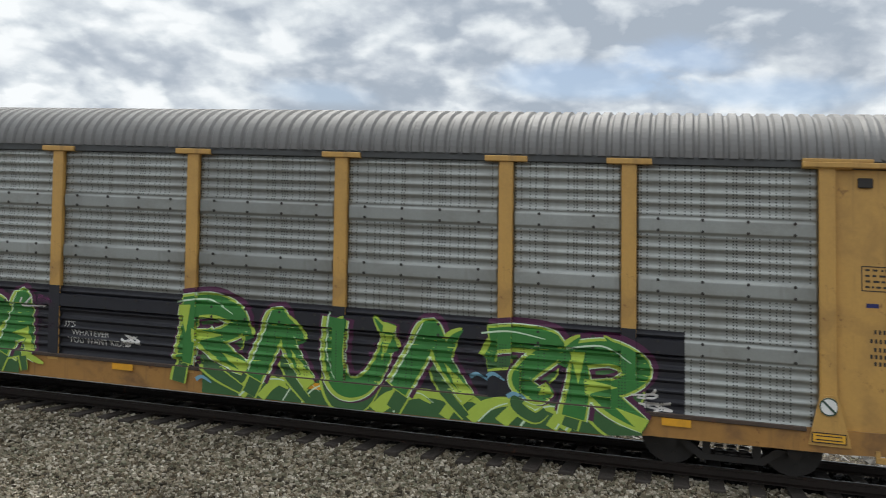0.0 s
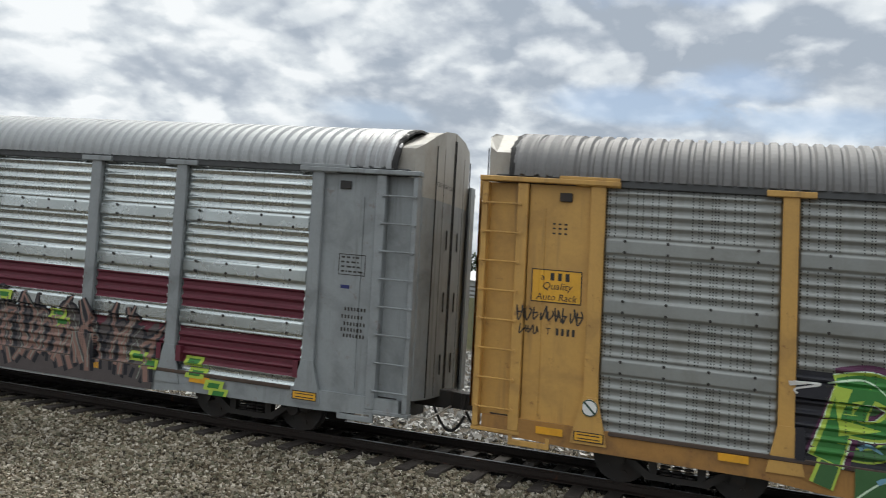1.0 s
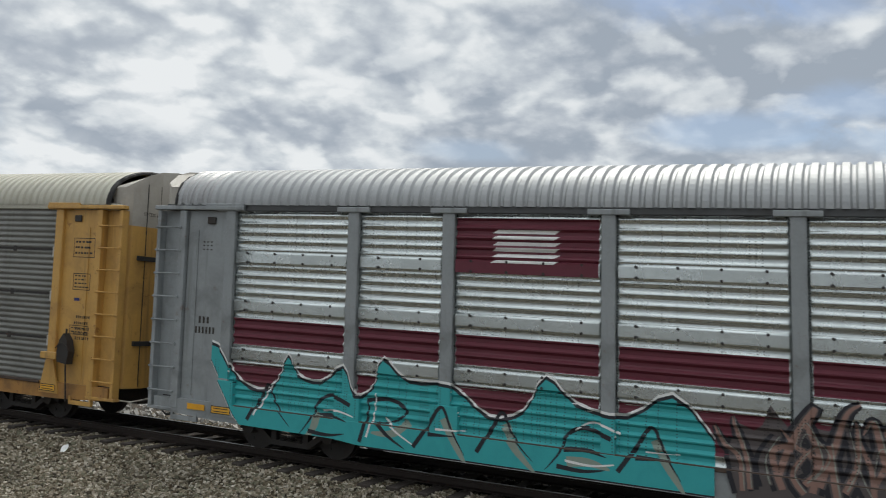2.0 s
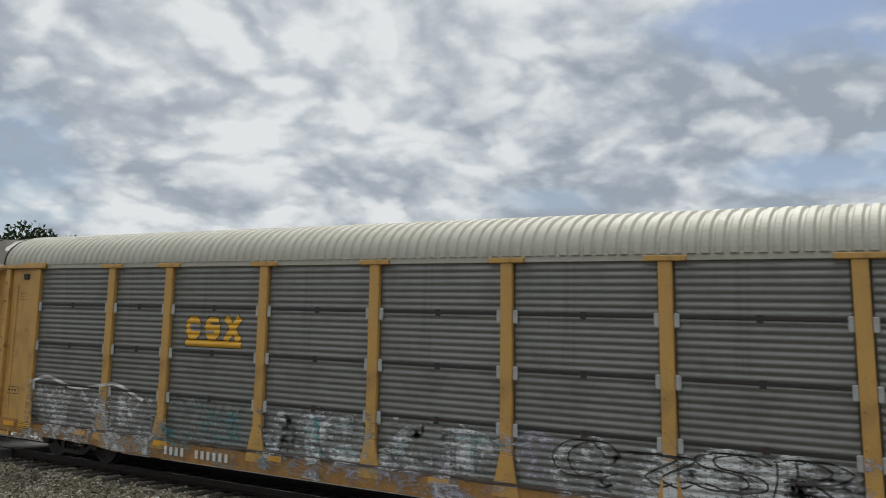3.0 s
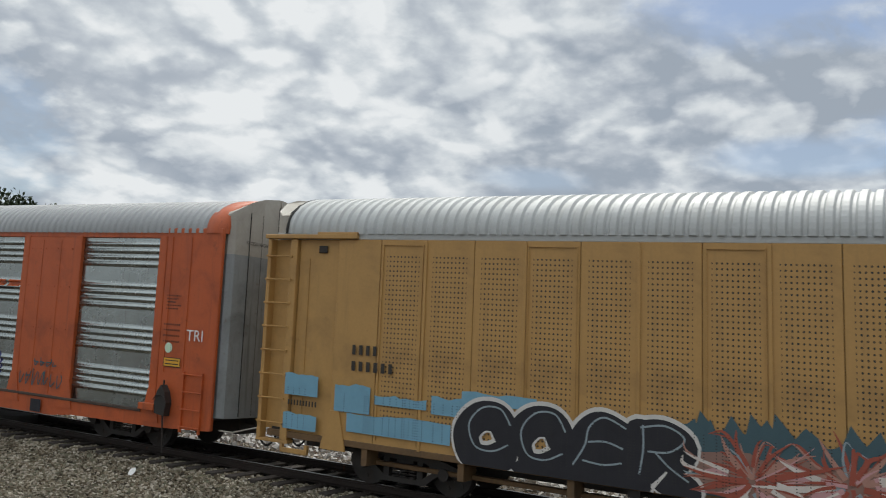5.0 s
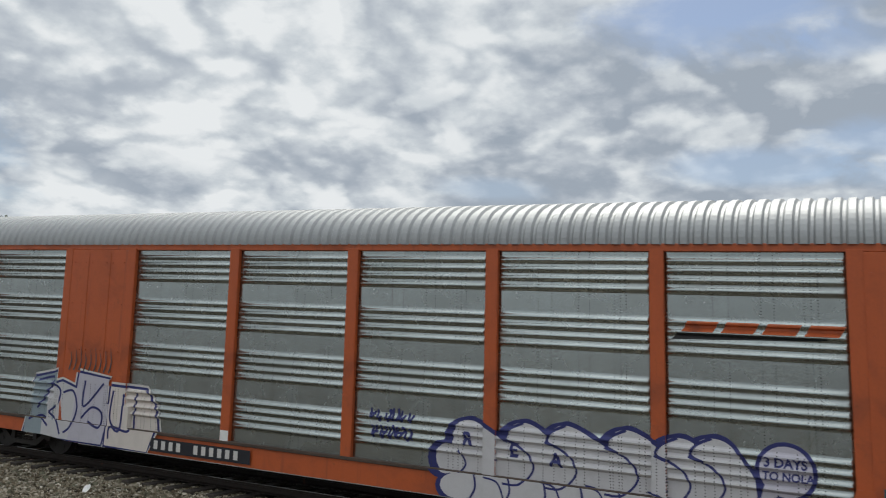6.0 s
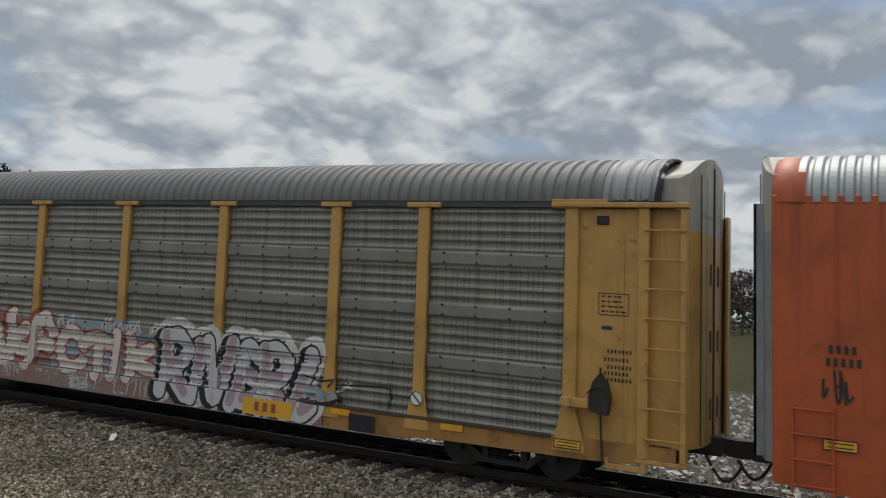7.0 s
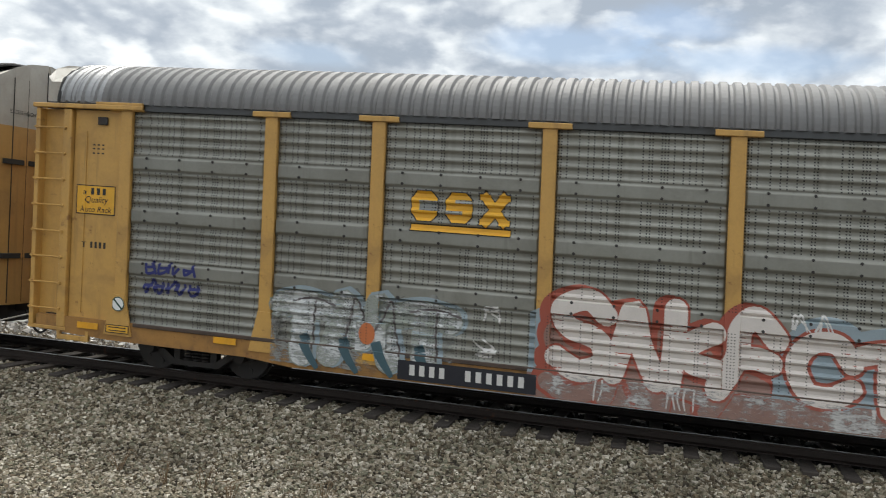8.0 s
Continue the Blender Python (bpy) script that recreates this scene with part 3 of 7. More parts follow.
def end_doors(parent, paint_, top, s, rounded, slots=False):
    """Two folding end doors, with a pale upper part, and the tall slit between them."""
    turn = pose(0, 0, 0, 0, 0, 0 if s > 0 else 180)
    split = 4.28
    for side in (-1, 1):
        plan = [(13.05, side * 1.33), (13.40, side * 1.33), (13.54, side * 1.24), (13.64, side * 0.9), (13.66, side * 0.55), (13.66, side * 0.035), (13.05, side * 0.035)]
        bm = bmesh.new()
        prism(bm, plan, "z", 0.86, split)
        d = part("end_door", bm, paint_, parent, "folding steel end door", turn)
        bm = bmesh.new()
        prism(bm, plan, "z", split, 5.5)
        crest = 0.035 if rounded else 0.0
        for v in list(bm.verts):
            if v.co.z > 5:
                q = abs(v.co.y)
                v.co.z = float(np.interp(q, (0, 0.5, 0.9, 1.28, 1.40), (5.60, 5.54, 5.40, 5.16, 4.98))) + crest
        part("door_top", bm, top, d, "pale upper part of the end door")
        bm = bmesh.new()
        for z in (1.25, 2.35, 3.45):
            rod(bm, (13.675, side * 0.3, z), (13.675, side * 0.3, z + 0.35), 0.012, 6)
        box(bm, 13.655, 13.672, min(side * 0.03, side * 0.05), max(side * 0.03, side * 0.05), 0.9, 5.45)
        for y in (0.55, 0.93):
            box(bm, 13.645, 13.663, min(side * y, side * (y + 0.008)), max(side * y, side * (y + 0.008)), 0.9, 5.2)
        part("door_seal", bm, RUBBER, d, "black rubber edge of the end door")
    if s > 0:
        bm = glyphs("EXCESS HEIGHT CAR", 0.105)
        for v in bm.verts:
            v.co = Vector((13.669, v.co.x - 1.05, v.co.z + 4.52))
        part("lettering", bm, INK, parent, "black stencilled warning")
    for z in (1.75, 3.55) if slots else ():
        for y0, y1 in ((-1.12, -0.62), (-0.5, -0.14)):
            bm = bmesh.new()
            box(bm, 13.60, 13.675, y0, y1, z, z + 0.10, 0.004)
            part("door_slot", bm, RUBBER, parent, "dark slot in the end door", turn)
    bm = bmesh.new()
    box(bm, 13.50, 13.74, 1.02, 1.06, 0.9, 4.72)
    box(bm, 13.70, 13.74, 0.82, 1.06, 0.9, 4.72)
    part("door_guard", bm, paint_, parent, "", turn)


def smooth_end(parent, paint_, s):
    """A flush end: full plates, a short ladder low down, and a rounded band that carries the roof's curve."""
    turn = pose(0, 0, 0, 0, 0, 0 if s > 0 else 180)
    for k in (-1, 1):
        bm = bmesh.new()
        box(bm, 11.80, 13.42, min(k * FACE, k * (FACE - 0.1)), max(k * FACE, k * (FACE - 0.1)), 0.60, 4.80, 0.02)
        for x in (11.98, 12.55):
            box(bm, x - 0.012, x + 0.012, min(k * FACE, k * (FACE + 0.014)), max(k * FACE, k * (FACE + 0.014)), 1.7, 4.6)
        part("end_plate", bm, paint_, parent, "flush painted steel side plate", turn)
        bm = bmesh.new()
        for x in (12.62, 13.15):
            box(bm, x - 0.02, x + 0.02, min(k * FACE, k * (FACE + 0.05)), max(k * FACE, k * (FACE + 0.05)), 0.5, 1.75)
        ladder = part("ladder", bm, paint_, parent, "short ladder of flat rungs", turn)
        for i in range(4):
            bm = bmesh.new()
            rod(bm, (12.6, k * (FACE + 0.05), 0.62 + i * 0.36), (13.17, k * (FACE + 0.05), 0.62 + i * 0.36), 0.016, 6)
            part("rung", bm, paint_, ladder)
    bm = bmesh.new()
    rows = [[bm.verts.new((x, y * g, (z - 4.7) * g + 4.7)) for y, z in ROOF_LINE] for x, g in ((12.95, 1.0), (12.96, 1.035), (13.3, 1.035), (13.42, 0.99), (13.44, 0.9))]
    for a, b in zip(rows, rows[1:]):
        for i in range(len(ROOF_LINE) - 1):
            bm.faces.new((a[i], b[i], b[i + 1], a[i + 1]))
    part("roof_end", bm, paint_, parent, "rounded painted band at the roof's end", turn, True)


def end_bay(parent, paint_, s, brake):
    """The recessed plate beside the end post, a dark slit, the ladder with its broad inner stile, the header and the sill end."""
    turn = pose(0, 0, 0, 0, 0, 0 if s > 0 else 180)

    def slab(bm, x0, x1, outer, inner, z0, z1, k, bevel=0.0):
        box(bm, x0, x1, min(k * outer, k * inner), max(k * outer, k * inner), z0, z1, bevel)

    for k in (-1, 1):
        bm = bmesh.new()
        slab(bm, 11.78, 12.785, FACE - 0.07, FACE - 0.12, 0.84, 4.58, k, 0.004)
        slab(bm, 12.52, 12.56, FACE - 0.052, FACE - 0.07, 0.95, 4.2, k)
        part("end_plate", bm, paint_, parent, "recessed smooth painted steel side plate", turn)
        bm = bmesh.new()
        slab(bm, 12.10, 12.30, FACE - 0.03, FACE - 0.065, 4.32, 4.46, k, 0.01)
        part("door_stop", bm, DARK_STEEL, parent, "dark rubbed stop under the header", turn)
        bm = bmesh.new()
        slab(bm, 12.80, 12.97, FACE + 0.02, FACE - 0.17, 0.66, 4.58, k, 0.012)
        slab(bm, 13.46, 13.55, FACE + 0.02, FACE - 0.17, 0.66, 4.58, k, 0.010)
        slab(bm, 12.97, 13.47, FACE - 0.15, FACE - 0.18, 0.84, 4.58, k)
        slab(bm, 12.78, 13.57, FACE + 0.012, FACE - 0.17, 0.60, 0.66, k, 0.006)
        ladder = part("ladder", bm, paint_, parent, "side ladder of round rungs", turn)
        for i in range(8):
            z = 0.98 + i * 0.465
            bm = bmesh.new()
            rod(bm, (12.90, k * (FACE + 0.035), z), (13.56, k * (FACE + 0.035), z), 0.015, 6)
            for x in (12.92, 13.51):
                rod(bm, (x, k * (FACE + 0.01), z), (x, k * (FACE + 0.055), z), 0.028, 6)
            part("rung", bm, paint_, ladder)
        bm = bmesh.new()
        slab(bm, 11.35, 13.60, FACE + 0.06, FACE - 0.1, 4.59, 4.67, k, 0.01)
        slab(bm, 11.36, 12.3, FACE + 0.045, FACE - 0.1, 4.67, 4.72, k, 0.006)
        part("header", bm, paint_, parent, "", turn)
        bm = bmesh.new()
        prism(bm, [(11.42, 0.62), (11.98, 0.62), (11.96, 0.74), (11.80, 1.34), (11.58, 1.34), (11.44, 0.74)], "y", k * (FACE + 0.026), k * (FACE - 0.02))
        part("post_foot", bm, paint_, parent, "", turn)
        bm = bmesh.new()
        slab(bm, 12.3, 12.95, FACE + 0.012, FACE - 0.06, 0.44, 0.53, k, 0.008)
        slab(bm, 12.3, 12.36, FACE + 0.01, FACE - 0.06, 0.50, 0.62, k)
        slab(bm, 12.89, 12.95, FACE + 0.01, FACE - 0.06, 0.50, 0.62, k)
        part("sill_step", bm, paint_, parent, "stirrup step under the sill", turn)
    if brake:
        brake_gear(parent, paint_)


def brake_gear(parent, paint_, m=None):
    """The hand brake on the side that faces the eye, with its lever and step."""
    bm = bmesh.new()
    prism(bm, [(12.10, 1.32), (12.38, 1.28), (12.42, 1.55), (12.36, 1.78), (12.25, 1.92), (12.14, 1.78), (12.08, 1.55)], "y", -FACE - 0.20, -FACE - 0.03)
    rod(bm, (12.25, -FACE - 0.12, 1.9), (12.25, -FACE - 0.12, 2.02), 0.02)
    rod(bm, (12.25, -FACE - 0.10, 1.3), (12.28, -FACE - 0.06, 0.5), 0.018)
    h = part("hand_brake", bm, DARK_STEEL, parent, "black hand brake housing and lever", m)
    bm = bmesh.new()
    for i in range(5):
        a, b = i * math.pi / 5 + 0.2, (i + 1) * math.pi / 5 + 0.2
        rod(bm, (12.25 + 0.2 * math.cos(a - 0.6), -FACE - 0.22, 1.52 + 0.2 * math.sin(a - 0.6)), (12.25 + 0.2 * math.cos(b - 0.6), -FACE - 0.22, 1.52 + 0.2 * math.sin(b - 0.6)), 0.012, 6)
    part("brake_lever", bm, DARK_STEEL, h)
    bm = bmesh.new()
    box(bm, 11.62, 12.08, -FACE - 0.22, -FACE - 0.02, 1.36, 1.50, 0.01)
    part("brake_step", bm, paint_, parent, "", m)


def underframe(parent, paint_, lattice=False):
    for k in (-1, 1):
        bm = bmesh.new()
        if lattice:
            box(bm, -13.3, 13.3, min(k * FACE, k * (FACE - 0.1)), max(k * FACE, k * (FACE - 0.1)), 0.72, 0.84, 0.01)
            box(bm, -11.3, 11.3, min(k * (FACE - 0.35), k * (FACE - 0.5)), max(k * (FACE - 0.35), k * (FACE - 0.5)), 0.42, 0.5, 0.01)
            for x in range(-11, 12, 2):
                box(bm, x - 0.06, x + 0.06, min(k * (FACE - 0.02), k * (FACE - 0.5)), max(k * (FACE - 0.02), k * (FACE - 0.5)), 0.42, 0.73)
        else:
            prism(bm, [(-13.4, 0.60), (-11.9, 0.52), (-9.2, 0.50), (-8.4, 0.42), (8.4, 0.42), (9.2, 0.50), (11.9, 0.52), (13.4, 0.60), (13.4, 0.86), (-13.4, 0.86)], "y", k * FACE, k * (FACE - 0.12))
        # besides dirt, the tan cars' sill paint holds the underframe's shadow
        part("side_sill", bm, paint_, parent, "dirty painted steel side sill")
        if not lattice:
            bm = bmesh.new()
            box(bm, -11.4, 11.4, min(k * (FACE + 0.03), k * (FACE - 0.1)), max(k * (FACE + 0.03), k * (FACE - 0.1)), 0.80, 0.862, 0.008)
            part("sill_ledge", bm, LEDGE, parent, "rusty brown ledge along the panels' foot")
    bm = bmesh.new()
    box(bm, -13.3, 13.3, -1.36, 1.36, 0.80, 0.88)
    box(bm, -13.2, 13.2, -0.35, 0.35, 0.45, 0.80)
    for x in range(-12, 13, 2):
        if 7.6 < abs(x) < 10.6:
            continue
        box(bm, x - 0.1, x + 0.1, -1.38, 1.38, 0.58, 0.80)
    part("deck_frame", bm, DARK_STEEL, parent, "black steel deck and cross beams")


def reflectors(parent, xs, z=0.74, wide=0.42, material=None):
    bm0 = bmesh.new()
    box(bm0, -wide / 2, wide / 2, -FACE - 0.038, -FACE - 0.03, z - 0.055, z + 0.055)
    me = mesh_of("reflector", bm0, material or REFLECT)
    for x in xs:
        link("reflector", me, parent, pose(x, 0, 0))


PANELS = {}


def rack_car(number, paint_, sill, wave, panel, roof, top, label, roof_half=13.1, foot_posts=POSTS, plates=(), rail_paint=None, patch=None, brake=True, lattice=False, rounded=False, caps=True, bolts=True, feet=False, slots=False):
    car = thing("auto_rack_car", label, "rail car", group="cars of the train")
    if rounded:
        car["flush"] = 1
    underframe(car, sill, lattice)
    for x in (-10.4, 10.4):
        truck(car, x)
    for s in (-1, 1):
        coupler(car, s)
        end_doors(car, GREY_PAINT if rounded else paint_, top, s, rounded, slots)
        if rounded:
            smooth_end(car, paint_, s)
        else:
            end_bay(car, paint_, s, brake and s > 0)
        if not rounded:
            roof_lip(car, roof_half, s)
        if rounded and s > 0:
            brake_gear(car, paint_, pose(-0.12, 0.03, -0.48))
    link("roof", roof_mesh(roof, roof_half), car, None, "arched ribbed steel roof")
    if patch:
        me = roof_end_mesh(patch)
        for turn in (0, 180):
            link("roof_end", me, car, pose(0, 0, 0, 0, 0, turn), "newer bright sheet at the roof's torn end")
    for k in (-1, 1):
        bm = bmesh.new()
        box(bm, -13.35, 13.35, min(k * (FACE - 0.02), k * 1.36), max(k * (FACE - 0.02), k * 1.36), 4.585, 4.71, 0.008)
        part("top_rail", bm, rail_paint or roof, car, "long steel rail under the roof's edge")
    if panel is None:
        wide = 23.62 / 24
        bm = bmesh.new()
        box(bm, -wide / 2 + 0.006, wide / 2 - 0.006, -FACE + 0.01, -SKIN, 0.80, 4.585, 0.006)
        plain = mesh_of("side_sheet", bm, TAN_SHEET)
        bm = bmesh.new()
        box(bm, -wide / 2 + 0.006, wide / 2 - 0.006, -FACE + 0.01, -SKIN, 0.80, 4.585, 0.006)
        smooth_sheet = mesh_of("side_sheet", bm, paint_)
        bm = bmesh.new()
        box(bm, -wide / 2 + 0.006, wide / 2 - 0.006, -FACE + 0.01, -SKIN, 0.80, 4.585, 0.006)
        for x in (-wide / 2 + 0.05, wide / 2 - 0.07):
            box(bm, x, x + 0.02, -FACE - 0.012, -FACE + 0.02, 0.9, 4.5)
        box(bm, -wide / 2 + 0.05, wide / 2 - 0.05, -FACE - 0.012, -FACE + 0.02, 4.48, 4.5)
        ribbed = mesh_of("side_sheet", bm, TAN_SHEET)
        bm = bmesh.new()
        box(bm, -0.03, 0.03, -FACE - 0.02, -FACE + 0.02, 0.82, 4.56, 0.006)
        seam = mesh_of("seam_strip", bm, paint_)
        for side in (0, 180):
            for i in range(24):
                m = pose(0, 0, 0, 0, 0, side) @ pose(-11.81 + (i + 0.5) * wide, 0, 0)
                p = link("side_sheet", smooth_sheet if i in (0, 23) else ribbed if i % 3 == 1 else plain, car, m)
                if i % 2:
                    link("seam_strip", seam, p, pose(wide / 2, 0, 0))
        return car
    footed, bare, cap = post_mesh(paint_, True), post_mesh(paint_, False), cap_mesh(paint_)
    for side in (0, 180):
        for a, b in zip(POSTS, POSTS[1:]):
            wide = round(b - a - 0.22, 2)
            mid = (a + b) / 2
            m = pose(0, 0, 0, 0, 0, side) @ pose(mid, 0, 0)
            if any(p[0] < mid < p[1] for p in plates):
                key = ("plate", wide, paint_.name)
                if key not in PANELS:
                    bm = bmesh.new()
                    box(bm, -wide / 2 - 0.12, wide / 2 + 0.12, -FACE + 0.004, -SKIN, 0.80, 4.58, 0.006)
                    for x in (-0.33, 0.33):
                        box(bm, x - 0.012, x + 0.012, -FACE - 0.004, -FACE + 0.01, 0.9, 4.5)
                    for z in (1.4, 2.4, 3.4, 4.3):
                        for x in (-0.75, -0.42, -0.22, 0.22, 0.42, 0.75):
                            rod(bm, (x, -FACE + 0.004, z), (x, -FACE - 0.012, z), 0.016, 6)
                    PANELS[key] = mesh_of("plate", bm, paint_)
                link("plate", PANELS[key], car, m, "plain painted steel plate with bolts")
                continue
            key = (wide, wave(1.03), wave(1.2), panel.name)
            if key not in PANELS:
                PANELS[key] = (panel_mesh("side_panel", wide, wave, panel), bolts_mesh(wide, DARK_STEEL))
            p = link("side_panel", PANELS[key][0], car, m)
            if bolts:
                tagged(link("bolt_rows", PANELS[key][1], p), kind="stuff")
            if wave is wave_fine:
                for z in (1.78, 2.74, 3.70):
                    bm = bmesh.new()
                    box(bm, -wide / 2, wide / 2, -SKIN - 0.042, -SKIN, z - 0.022, z + 0.022)
                    box(bm, -0.05, 0.05, -SKIN - 0.042, -SKIN, z - 0.07, z + 0.05)
                    part("panel_seam", bm, DARK_STEEL, p, "dark seam between two sheets")
        for x in POSTS:
            m = pose(0, 0, 0, 0, 0, side) @ pose(x, 0, 0)
            p = link("post", footed if abs(x) > 6.5 or feet else bare, car, m)
            if caps:
                link("post_cap", cap, p)
    return car


# ---------------------------------------------------------------- spray paint and lettering that lie on the cars' sides
LEVELS = levels(wave_rack)


def skin_y(x, z, wave, lattice=False, flush=False):
    """How far out the car's near side stands at x, z."""
    if lattice:
        return -FACE - 0.001 if z > 0.8 else -FACE - 0.004
    if abs(x) > 11.8:
        if flush or z < 0.845:
            return -FACE - (0.036 if z < 0.845 else 0.012)
        return -FACE - 0.024 if 12.78 < abs(x) < 12.99 or abs(x) > 13.44 else -FACE + 0.148 if abs(x) > 12.95 else -FACE + (0.05 if 12.51 < abs(x) < 12.57 else 0.068)
    if z < 0.845:
        return -FACE - 0.034
    if wave is wave_broad and 7.0 < abs(x) < 8.9:
        return -FACE - 0.014
    d = min(abs(x - p) for p in POSTS)
    foot = min(abs(x - p) for p in POSTS if abs(p) > 6.5) < 0.26 and z < 1.305
    if d < 0.113 or foot:
        return -FACE - 0.028 if foot else -FACE - 0.010
    return -SKIN - max(wave(z), 0.0)


def apart(bm):
    """Each loose patch of paint lies a hair above the one before."""
    seen, k = set(), 0
    groups = []
    for v in bm.verts:
        if v in seen:
            continue
        todo, group = [v], []
        seen.add(v)
        while todo:
            q = todo.pop()
            group.append(q)
            for e in q.link_edges:
                o = e.other_vert(q)
                if o not in seen:
                    seen.add(o)
                    todo.append(o)
        groups.append(group)
    step = min(0.0002, 0.0006 / len(groups))
    for k, group in enumerate(groups):
        for v in group:
            v.co.y -= k * step


def lay(name, bm, material, car, wave, lift, label="", lattice=False):
    """Drape a flat sheet of faces, drawn in x and z, over the pressed side of a car."""
    if not name.startswith("graffiti"):
        for v in bm.verts:
            v.co.y = 0.0
    owner = car
    while owner.parent:
        owner = owner.parent
    flush = "flush" in owner
    bmesh.ops.triangulate(bm, faces=bm.faces[:])
    apart(bm)
    zs = [v.co.z for v in bm.verts]
    xs = [v.co.x for v in bm.verts]
    cuts = [(0, 0, z) for z in LEVELS if min(zs) < z < max(zs)] if not lattice else []
    if not lattice:
        cuts += [(0, 0, z) for z in (0.842, 0.848, 1.30, 1.31)]
        cuts += [(e * x, 0, 0) for e in (-1, 1) for x in (11.797, 11.803, 12.50, 12.515, 12.565, 12.58, 12.775, 12.785) if min(xs) < e * x < max(xs)]
        for p in POSTS:
            for d in (-0.265, -0.255, -0.118, -0.108, 0.108, 0.118, 0.255, 0.265):
                if min(xs) < p + d < max(xs):
                    cuts.append((p + d, 0, 0))
    for c in cuts:
        no = (0, 0, 1) if c[2] else (1, 0, 0)
        bmesh.ops.bisect_plane(bm, geom=bm.verts[:] + bm.edges[:] + bm.faces[:], plane_co=c, plane_no=no, dist=1e-5)
    for v in bm.verts:
        foot = 0.735 if lattice else float(np.interp(abs(v.co.x), (8.4, 9.2, 11.9, 13.4), (0.425, 0.505, 0.525, 0.605)))
        v.co.z = max(v.co.z, foot)
        v.co.y = skin_y(v.co.x, v.co.z, wave, lattice, flush) - lift + v.co.y
    return tagged(part(name, bm, material, car, label), kind="stuff" if name in ("graffiti", "tag", "painted_field", "paint_remains", "stencil", "lettering", "car_number", "rack_number", "plate_edge", "white_lines", "painted_mark") else "")


def poly(bm, pts):
    bm.faces.new([bm.verts.new((x, 0, z)) for x, z in pts])


def curve(points, n=8):
    """A smooth line through points (Catmull-Rom)."""
    P = [points[0]] + list(points) + [points[-1]]
    out = []
    for i in range(1, len(P) - 2):
        for k in range(n):
            t = k / n
            a, b, c, d = (np.array(P[i + j], float) for j in (-1, 0, 1, 2))
            out.append(tuple(0.5 * (2 * b + (c - a) * t + (2 * a - 5 * b + 4 * c - d) * t * t + (3 * b - a - 3 * c + d) * t ** 3)))
    return out + [tuple(points[-1])]


def stroke(bm, points, width, tip=0.0, smooth=True):
    """A band of paint along a line; tip > 0 ends it in a point, below 0 in an arrow."""
    pts = curve(points) if smooth and len(points) > 2 else [tuple(p) for p in points]
    L, R = [], []
    for i, p in enumerate(pts):
        a, b = pts[max(i - 1, 0)], pts[min(i + 1, len(pts) - 1)]
        t = np.array(b) - np.array(a)
        t = t / (np.hypot(*t) + 1e-9)
        h = width / 2 * (1 - tip * (i / (len(pts) - 1)) ** 2 if tip > 0 else 1)
        L.append((p[0] - t[1] * h, p[1] + t[0] * h))
        R.append((p[0] + t[1] * h, p[1] - t[0] * h))
    vl = [bm.verts.new((x, -i * 3e-6, z)) for i, (x, z) in enumerate(L)]
    vr = [bm.verts.new((x, -i * 3e-6, z)) for i, (x, z) in enumerate(R)]
    for i in range(len(vl) - 1):
        bm.faces.new((vr[i], vr[i + 1], vl[i + 1], vl[i]))
    if tip < 0:
        t = np.array(pts[-1]) - np.array(pts[-2])
        t = t / np.hypot(*t)
        nrm = np.array((-t[1], t[0]))
        e = np.array(pts[-1])
        poly(bm, [tuple(e - nrm * width * 1.1), tuple(e + t * width * 1.3), tuple(e + nrm * width * 1.1)])


def disc(bm, x, z, rx, rz, n=24, lean=0.0):
    poly(bm, [(x + rx * math.cos(a) + lean * rz * math.sin(a), z + rz * math.sin(a)) for a in (i * 2 * math.pi / n for i in range(n))])


def ragged(bm, x0, x1, z0, z1, seed, rough=0.12, n=40):
    """A field of paint with an uneven upper edge."""
    up = [(x0 + (x1 - x0) * i / n, z1 + rough * (noise.noise((i * 0.35, seed, 0)) + 0.5 * noise.noise((i * 0.9, seed, 4)))) for i in range(n + 1)]
    lo, hi = [bm.verts.new((x, 0, z0)) for x, _ in up], [bm.verts.new((x, 0, max(z, z0 + 0.01))) for x, z in up]
    for i in range(n):
        bm.faces.new((lo[i], lo[i + 1], hi[i + 1], hi[i]))


def scribble(bm, x, z, wide, tall, count, seed, width):
    """A quick hand's marks that nobody can read."""
    rnd = random.Random(seed)
    cell = wide / count
    for i in range(count):
        a = x + i * cell
        pts = [(a + cell * rnd.uniform(0.0, 0.25), z + tall * rnd.uniform(0.55, 1.0)), (a + cell * rnd.uniform(0.05, 0.3), z + tall * rnd.uniform(0.0, 0.2)),
               (a + cell * rnd.uniform(0.5, 0.9), z + tall * rnd.uniform(0.25, 0.7)), (a + cell * rnd.uniform(0.5, 1.0), z + tall * rnd.uniform(0.75, 1.0)),
               (a + cell * rnd.uniform(0.8, 1.05), z + tall * rnd.uniform(0.0, 0.25))]
        stroke(bm, pts[:rnd.choice((3, 4, 5))], width)
        if rnd.random() < 0.5:
            stroke(bm, [(a, z + tall * 0.5), (a + cell * 0.8, z + tall * rnd.uniform(0.4, 0.6))], width, smooth=False)


